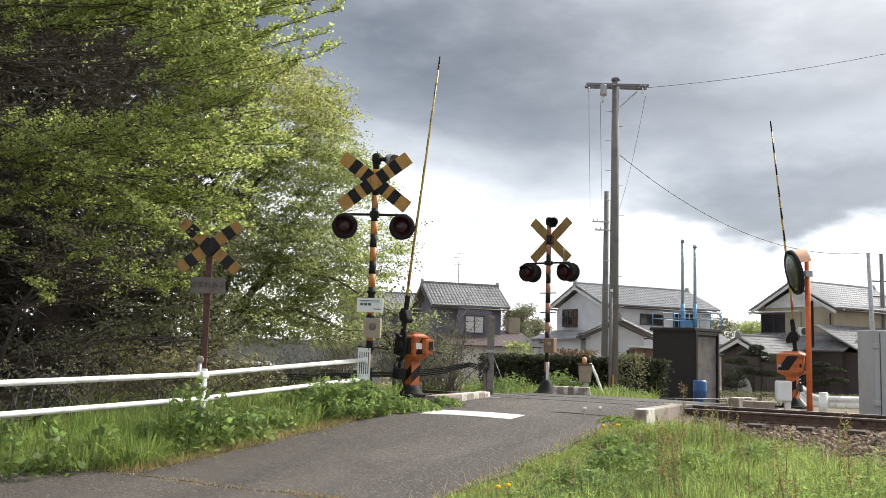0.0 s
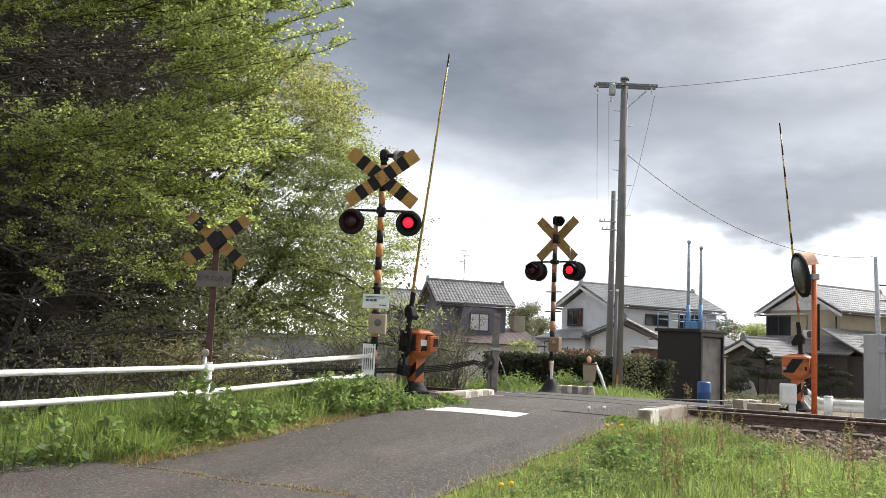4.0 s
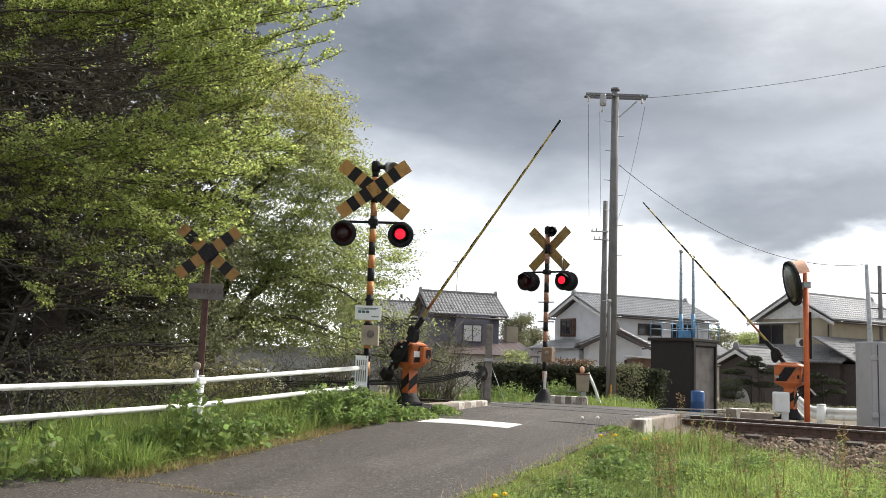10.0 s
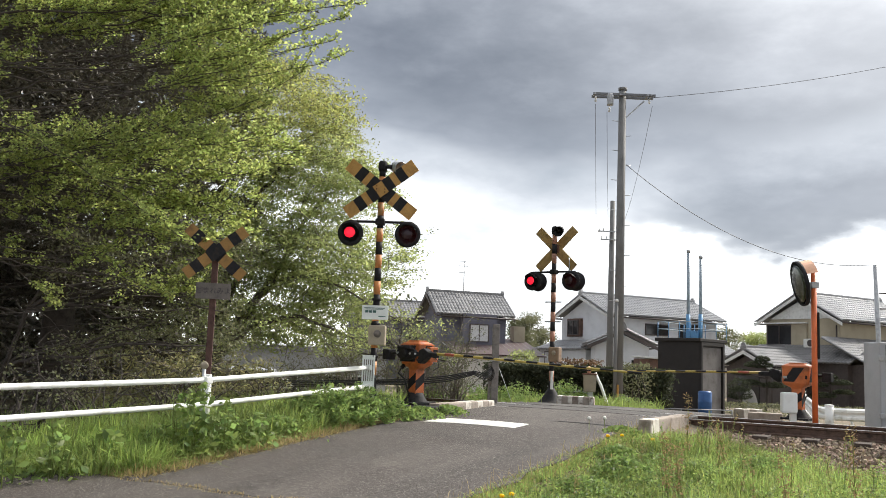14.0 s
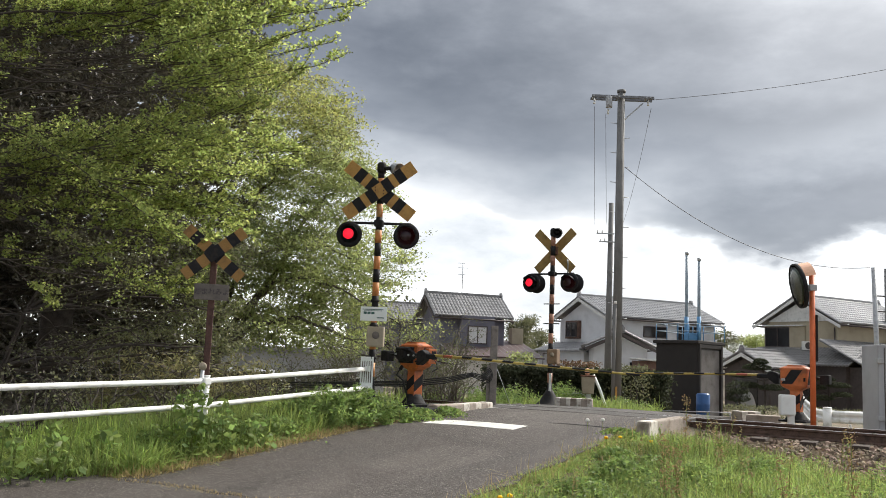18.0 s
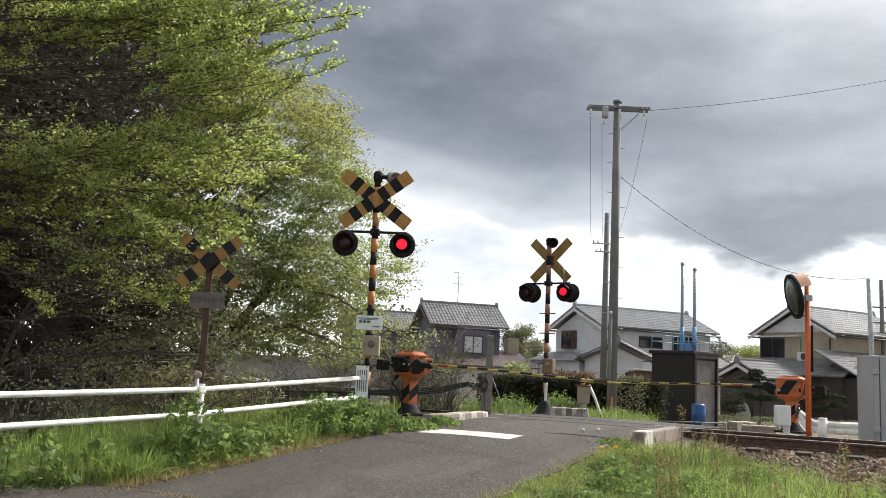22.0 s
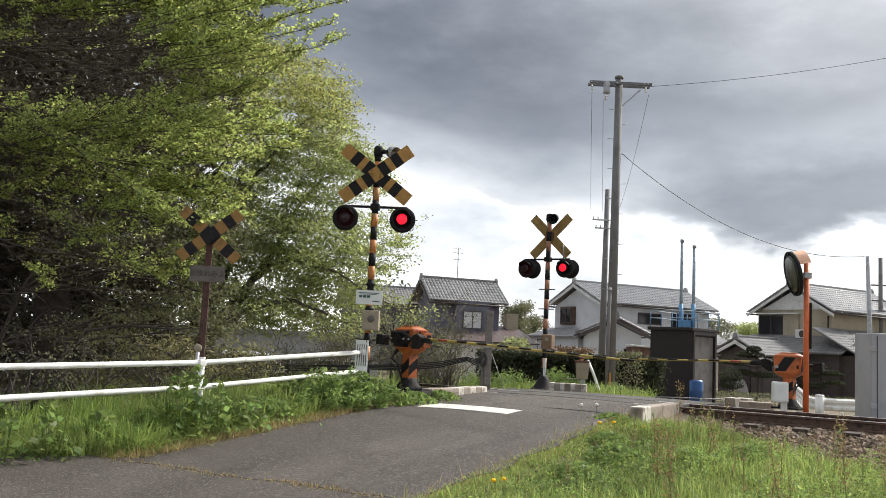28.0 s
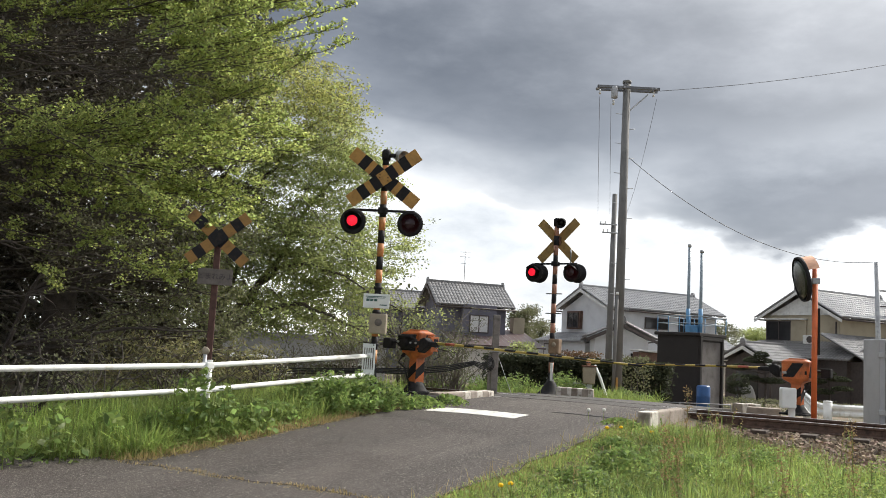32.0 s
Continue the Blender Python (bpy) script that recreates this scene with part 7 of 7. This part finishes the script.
def make_track_side():
    c = thing("signal_cabinet", (7.95, 15.5, gz(7.95, 15.5) - 0.1), "grey steel equipment cabinet with side hinges", "cabinet")
    b = gz(8.05, 15.5) - 0.1
    H = 2.06 - b
    part("body", box(1.05, 0.6, H, (0, 0, 0), 0.02), "cabinet_grey", c)
    for zz in (0.35, H - 0.32):
        part("hinge", box(0.12, 0.06, 0.09, (-0.5, -0.31, zz), 0.01), "galv", c)
    part("door_seam", box(0.015, 0.01, H - 0.1, (-0.42, -0.303, 0.05)), "trim", c)
    pole = thing("steel_pole", (15.4, 31.5, gz(15.4, 31.5)), "thin grey steel pole behind the cabinet", "pole")
    part("shaft", tube((0, 0, 0), (-0.12, 0, 5.4 - gz(15.4, 31.5)), 0.085, 0.08, 10), "galv", pole)
    r = thing("utility_pole", (31.2, 62.5, gz(31.2, 62.5)), "far dark utility pole with small crossarms", "utility pole")
    part("shaft", tube((0, 0, 0), (0, 0, 10.0), 0.18, 0.14, 8), "concrete_pole", r)
    for zz in (6.2, 6.9, 8.0):
        part("crossarm", box(1.4, 0.1, 0.09, (0, 0, zz)), "trim", r)
    # corrugated white guard rail beyond the barrier: it comes along the far lane and turns
    line = [Vector((14.6, 36.0, 0.62)), Vector((12.9, 32.0, 0.60)), Vector((9.75, 23.2, 0.50)), Vector((9.62, 22.4, 0.50)), Vector((9.9, 22.0, 0.51)), Vector((12.5, 21.4, 0.56)), Vector((15.0, 20.9, 0.6))]
    g = thing("white_railing", (9.62, 22.4, gz(9.62, 22.4)), "corrugated white guard rail beside the far lane", "guard rail")
    o = Vector((9.62, 22.4, gz(9.62, 22.4)))
    bm = bmesh.new()
    prof = [(0.0, -0.15), (0.055, -0.11), (0.055, -0.06), (0.0, -0.015), (0.0, 0.015), (0.055, 0.06), (0.055, 0.11), (0.0, 0.15)]
    rows = []
    for k, c in enumerate(line):
        d = (line[min(k + 1, len(line) - 1)] - line[max(k - 1, 0)]).normalized()
        side = Vector((d.y, -d.x, 0)).normalized() * -1
        rows.append([bm.verts.new(c - o - side * a + Vector((0, 0, b))) for a, b in prof])
    for r0, r1 in zip(rows, rows[1:]):
        for i in range(len(prof) - 1):
            bm.faces.new((r0[i], r0[i + 1], r1[i + 1], r1[i]))
    beam = part("beam", bm, "white_pipe", g)
    beam.modifiers.new("thick", "SOLIDIFY").thickness = 0.006
    for a, b, n in ((1, 2, 7), (4, 5, 7), (5, 6, 6)):
        for k in range(n):
            c = line[a].lerp(line[b], (k + 0.3) / n) - o
            zb = gz(*(c + o).xy) - o.z - 0.05
            part("post", tube((c.x + 0.06, c.y + 0.06, zb), (c.x, c.y + 0.06, c.z + 0.05), 0.035, seg=8), "white_pipe", g)
        d = Vector((0, 0.05, -0.36))
        part("low_rail", tube(line[a] - o + d, line[b] - o + d, 0.022, seg=8), "white_pipe", g)
    part("end_post", tube((-0.02, -0.12, -0.05), (-0.02, -0.12, 0.50 - o.z + 0.20), 0.11, seg=14), "white_pipe", g, "stout white end post")
    part("end_cap", lathe([(0.115, 0.70 - o.z), (0.10, 0.73 - o.z), (0.0, 0.74 - o.z)], 14), "white_pipe", g).location = (-0.02, -0.12, 0)
    pr = thing("pipe_rail", (5.3, 19.5, gz(5.3, 19.5)), "thin grey pipe rail along the far edge of the lane", "railing")
    zb = gz(5.3, 19.5)
    for zz in (0.60, 0.45):
        part("pipe", tube((-0.75, 0, zz - zb), (1.0, 0, zz - zb + 0.02), 0.012, seg=6), "arm_steel", pr)
    for x in (-0.75, -0.1, 0.5, 1.0):
        part("upright", tube((x, 0, -0.05), (x, 0, 0.62 - zb), 0.014, seg=6), "arm_steel", pr)
    # weathered post with draped cables
    p = thing("cable_post", (0.915, 15.5, gz(0.915, 15.5) - 0.05), "weathered grey post carrying draped black cables", "post")
    b = gz(0.915, 15.5) - 0.05
    part("post", box(0.12, 0.10, 2.12 - b, (0, 0, 0), 0.012), "wood_post", p)
    part("side_post", box(0.05, 0.06, 1.45 - b, (-0.09, 0, 0), 0.008), "wood_post", p)
    part("clamp", box(0.16, 0.14, 0.05, (0, 0, 1.48 - b), 0.008), "galv", p)
    cb = thing("cable_bundle", (0, 0, 0), "bundle of black cables draped along the track", "cable")
    for k in range(4):
        o = 0.03 * k
        pts = [(0.85, 15.42 - o, 1.36 - o), (0.72, 15.4 - o, 1.26 - o), (0.55, 15.4, 1.30 + 0.01 * k - o), (0.1, 15.35, 1.20 - o), (-0.5, 15.3, 1.12 - o), (-1.2, 15.25, 1.08 - 0.02 * k), (-2.4, 15.2, 1.02 - 0.03 * k), (-4.5, 15.1, 0.98 - 0.02 * k), (-8, 15, 0.95)]
        part("cable", sweep(pts, 0.011, 6), "cable", cb)
    for k in range(3):
        a = 0.06 + 0.02 * k
        ring = [(0.80 + a * math.cos(t), 15.44 + 0.02 * math.sin(3 * t) - 0.01 * k, 1.27 + a * 1.3 * math.sin(t)) for t in np.linspace(0, math.tau, 18)]
        part("cable_coil", sweep(ring, 0.007, 5), "cable", cb)
    w = thing("stay_wire", (0.98, 15.5, 1.38), "thin stay wire from the post to the ground", "cable")
    part("wire", tube((0, 0, 0), (0.30, 0.05, -0.72), 0.004, seg=6), "galv", w)
    # box and orange lamp at the far side
    k = thing("junction_box", (2.95, 18.0, gz(2.95, 18.0)), "pale tapering junction box with an orange cap on a stand", "junction box", -8)
    part("stand", box(0.10, 0.10, 0.42, (0.03, 0, 0), 0.01), "galv", k)
    part("case", prism([(-0.10, 0.32), (0.13, 0.32), (0.15, 0.66), (-0.12, 0.66)], 0.16, m=pose(0, -0.08, 0), bevel=0.012), "cream", k)
    part("lid", box(0.30, 0.20, 0.03, (0.01, 0, 0.66), 0.01), "rust", k)
    part("orange_cap", lathe([(0.0, 0.83), (0.04, 0.81), (0.05, 0.76), (0.04, 0.70), (0.0, 0.69)], 14), "mirror_back", k, "faded orange round cap")
    part("guide_pipe", sweep([(0.12, 0, 0.70), (0.24, 0, 0.45), (0.36, 0, 0.12), (0.42, 0, -0.05)], 0.03, 8), "signwhite", k, "white cable pipe")
    part("hand_rail", sweep([(-0.55, 0.1, 0.30), (-0.1, 0.05, 0.32), (0.06, 0.0, 0.22), (0.08, 0.0, 0.0)], 0.016, 6), "galv", k)


make_track_side()


def make_hedges():
    rng = np.random.default_rng(41)

    def hedge(name, x0, x1, y0, y1, z1, mat, label, n, leaf=0.09, depth=0.9, cat="hedge"):
        m = ((x0 + x1) / 2, (y0 + y1) / 2)
        zb = gz(*m)
        h = thing(name, (m[0], m[1], zb), label, cat)
        t = rng.random(n)
        x = x0 + (x1 - x0) * t + rng.normal(size=n) * 0.12
        y = y0 + (y1 - y0) * t + rng.uniform(-depth / 2, depth / 2, n)
        z = zb + (z1 - zb) * (1 - rng.random(n) ** 1.6) + rng.normal(size=n) * 0.04
        c = np.stack([x - m[0], y - m[1], z - zb], -1)
        leaf_mesh("foliage", c, leaf, mat, h, flat=0.2, rng=rng)
        for i in range(5):
            bm = bmesh.new()
            u = (i + 0.5) / 5
            p = np.array((x0 + (x1 - x0) * u - m[0], y0 + (y1 - y0) * u - m[1], -0.05))
            limb(bm, p, p + (rng.normal() * 0.1, rng.normal() * 0.1, (z1 - zb) * 0.8), 0.03, 0.01, 0, 0.15, 5, 4, rng)
            part("stem", bm, "bark", h)
    hedge("hedge", 1.6, 8.6, 31.6, 34.0, 1.36, "leaf_hedge", "clipped dark green hedge in front of the houses", 26000, 0.13, 1.1)
    hedge("flowering_shrub", 4.1, 5.9, 33.2, 33.6, 1.62, "leaf_red", "reddish new-leaved shrub above the hedge", 2600, 0.10, 0.9, "shrub")
    hedge("garden_shrub", 2.6, 3.4, 33.4, 33.6, 1.85, "leaf_mid", "bright green rounded shrub above the hedge", 1400, 0.10, 0.9, "shrub")
    hedge("garden_shrub", 6.0, 7.2, 30.9, 31.0, 1.55, "leaf_dull", "shrub beside the utility pole", 1200, 0.09, 0.7, "shrub")
    def niwaki(name, at, pads, label, lean=0.0, leaf=0.10, n=420):
        """A trained garden tree: a bent trunk and dense flat pads of foliage on short limbs."""
        zb = gz(*at)
        t = thing(name, (at[0], at[1], zb), label, "tree")
        top = max(p[1] for p in pads) - zb
        tp = [np.array((lean * u + 0.10 * math.sin(5 * u), 0, top * u - 0.1 * (1 - u))) for u in np.linspace(0, 1, 7)]
        part("trunk", sweep(tp, [0.10 - 0.07 * u for u in np.linspace(0, 1, 7)], 7), "bark", t)
        for px, pz, rx, rz in pads:
            c = np.array((px - at[0], rng.normal() * 0.15, pz - zb))
            a = min(tp, key=lambda q: abs(q[2] - c[2] + 0.25))
            bm = bmesh.new()
            limb(bm, a, c - (0, 0, rz * 0.6), 0.035, 0.015, 0.05, 0.12, 5, 5, rng)
            part("limb", bm, "bark", t)
            v = rng.normal(size=(int(n * rx), 3))
            v /= np.linalg.norm(v, axis=1)[:, None]
            v *= (0.75 + 0.25 * rng.random(len(v)))[:, None]
            v[:, 2] = np.where(v[:, 2] < 0, v[:, 2] * 0.4, v[:, 2])
            leaf_mesh("foliage_pad", v * (rx, rx * 0.8, rz) + c, leaf, "leaf_hedge", t, "", 0.2, 0.45, rng)
    niwaki("clipped_shrub", (14.62, 44.0), [(14.62, 0.62, 0.60, 0.52), (14.62, 0.25, 0.62, 0.5)], "round clipped dark green shrub in a garden", n=1500)
    niwaki("garden_pine", (16.3, 45.5), [(15.2, 1.35, 0.62, 0.22), (16.1, 1.75, 0.75, 0.25), (17.0, 1.42, 0.60, 0.22), (15.7, 0.85, 0.5, 0.2), (16.8, 0.75, 0.65, 0.22), (16.2, 2.05, 0.4, 0.2)], "layered dark garden pine before the beige house", 0.2, n=1900)
    niwaki("garden_pine", (19.5, 45.5), [(19.3, 1.30, 0.60, 0.20), (20.1, 1.02, 0.62, 0.20), (19.0, 0.88, 0.50, 0.18), (20.4, 0.55, 0.55, 0.18), (19.3, 0.35, 0.70, 0.2)], "low spreading garden pine with layered pads", 0.3, n=1900)
    hedge("garden_shrub", 13.4, 14.0, 46, 46.3, 1.6, "leaf_hedge", "dark shrub beside the porch", 1500, 0.10, 0.8, "shrub")
    hedge("garden_groundcover", 12.6, 22.5, 42.5, 41.5, -0.05, "leaf_dull", "low green groundcover along the garden's edge", 5200, 0.09, 2.2, "plant")
    hedge("flower_bed", 17.0, 18.0, 43.5, 43.6, 0.05, "flower_pink", "low bed of purple-pink flowers", 700, 0.06, 0.4, "flower")
    # far trees on the skyline
    for x, y, zt, w, mat in ((9.2, 105, 7.2, 2.2, "leaf_dull"), (34, 110, 6.6, 4.5, "leaf_dull"), (40, 112, 6.4, 4.0, "leaf_mid"), (46, 118, 6.8, 4.5, "leaf_dull"), (12, 118, 6.0, 3.0, "leaf_dull"), (62, 120, 7.0, 5, "leaf_dull")):
        zb = gz(x, y)
        cl = [(x + rng.normal() * w * 0.45, y + rng.normal() * 1.2, zb + (zt - zb) * rng.uniform(0.35, 0.97), 0.8, 0.8, 0.5, 120) for _ in range(70)]
        tree("far_tree", (x, y, zb), "distant pale green tree above the roofs", [(0, 0, -0.2), (0, 0, 2), (0.1, 0, 4), (0, 0, 6)], 0.2, cl, mat, 0.22, limbs=20, seed=int(x))
    # standing stone in the garden
    st = thing("garden_stone", (15.6, 45.5, gz(15.6, 45.5) - 0.1), "upright grey garden stone", "stone")
    bm = bmesh.new()
    bmesh.ops.create_icosphere(bm, subdivisions=3, radius=0.5)
    for v in bm.verts:
        v.co = Vector((v.co.x * 0.75, v.co.y * 0.5, (v.co.z + 0.5) * 1.35)) * (1 + 0.18 * noise.noise(v.co * 2.2))
    part("stone", bm, "stone", st)
    # parked car behind the trees
    c = thing("parked_car", (-5.7, 26.5, gz(-5.7, 26.5)), "silver car parked behind the trees", "car", 8)
    part("body", prism([(-2.0, 0.30), (2.0, 0.30), (2.05, 0.75), (1.3, 0.90), (0.75, 1.38), (-1.0, 1.40), (-1.75, 0.95), (-2.05, 0.80)], 1.6, m=pose(0, -0.8, 0), bevel=0.06), "car_paint", c)
    part("side_window", prism([(-1.35, 0.95), (1.0, 0.95), (0.65, 1.30), (-0.95, 1.32)], 0.02, m=pose(0, -0.815, 0)), "window", c)
    for x in (-1.25, 1.25):
        for y in (-0.72, 0.72):
            wl = lathe([(0.0, -0.1), (0.26, -0.1), (0.31, -0.07), (0.31, 0.07), (0.26, 0.1), (0.0, 0.1)], 18, axis="Y")
            bmesh.ops.translate(wl, verts=wl.verts, vec=(x, y, 0.31))
            part("wheel", wl, "tyre", c)


make_hedges()


# ---------------------------------------------------------------- what moves
def blink_times():
    """Moments at which the light changes sides; the first one lights the right-hand lamps."""
    t, out = 0.25, []
    while t < 8.0:
        out.append(t)
        t += 0.6
    out += [8.05, 8.45, 9.05, 9.7, 10.3, 10.87, 11.45]
    t = 12.05
    while t < 29.5:
        out.append(t)
        t += 0.6
    return out + [29.92, 30.55, 31.15, 31.75]


def motions():
    for arm, rows in ARMS:
        walk(arm, [(t, pose(0, -0.215, 0.73, 0, -a, 0)) for t, a in rows])
    times = blink_times()
    f = 1 / FPS
    for face, right, m in FLIPS:
        rows, angle = [(0.0, m)], 0
        for k, t in enumerate(times):
            turns_on = (k % 2 == 0) == right
            if k == 0 and not turns_on:
                continue
            t = round(t * FPS) / FPS
            rows.append((t - f, m @ pose(0, 0, 0, 0, 0, angle)))
            for s in (60, 120, 180):
                rows.append((t + (s / 60 - 1) * f, m @ pose(0, 0, 0, 0, 0, angle + s)))
            angle = (angle + 180) % 360
        rows.append((32.0, m @ pose(0, 0, 0, 0, 0, angle)))
        walk(face, rows)


motions()
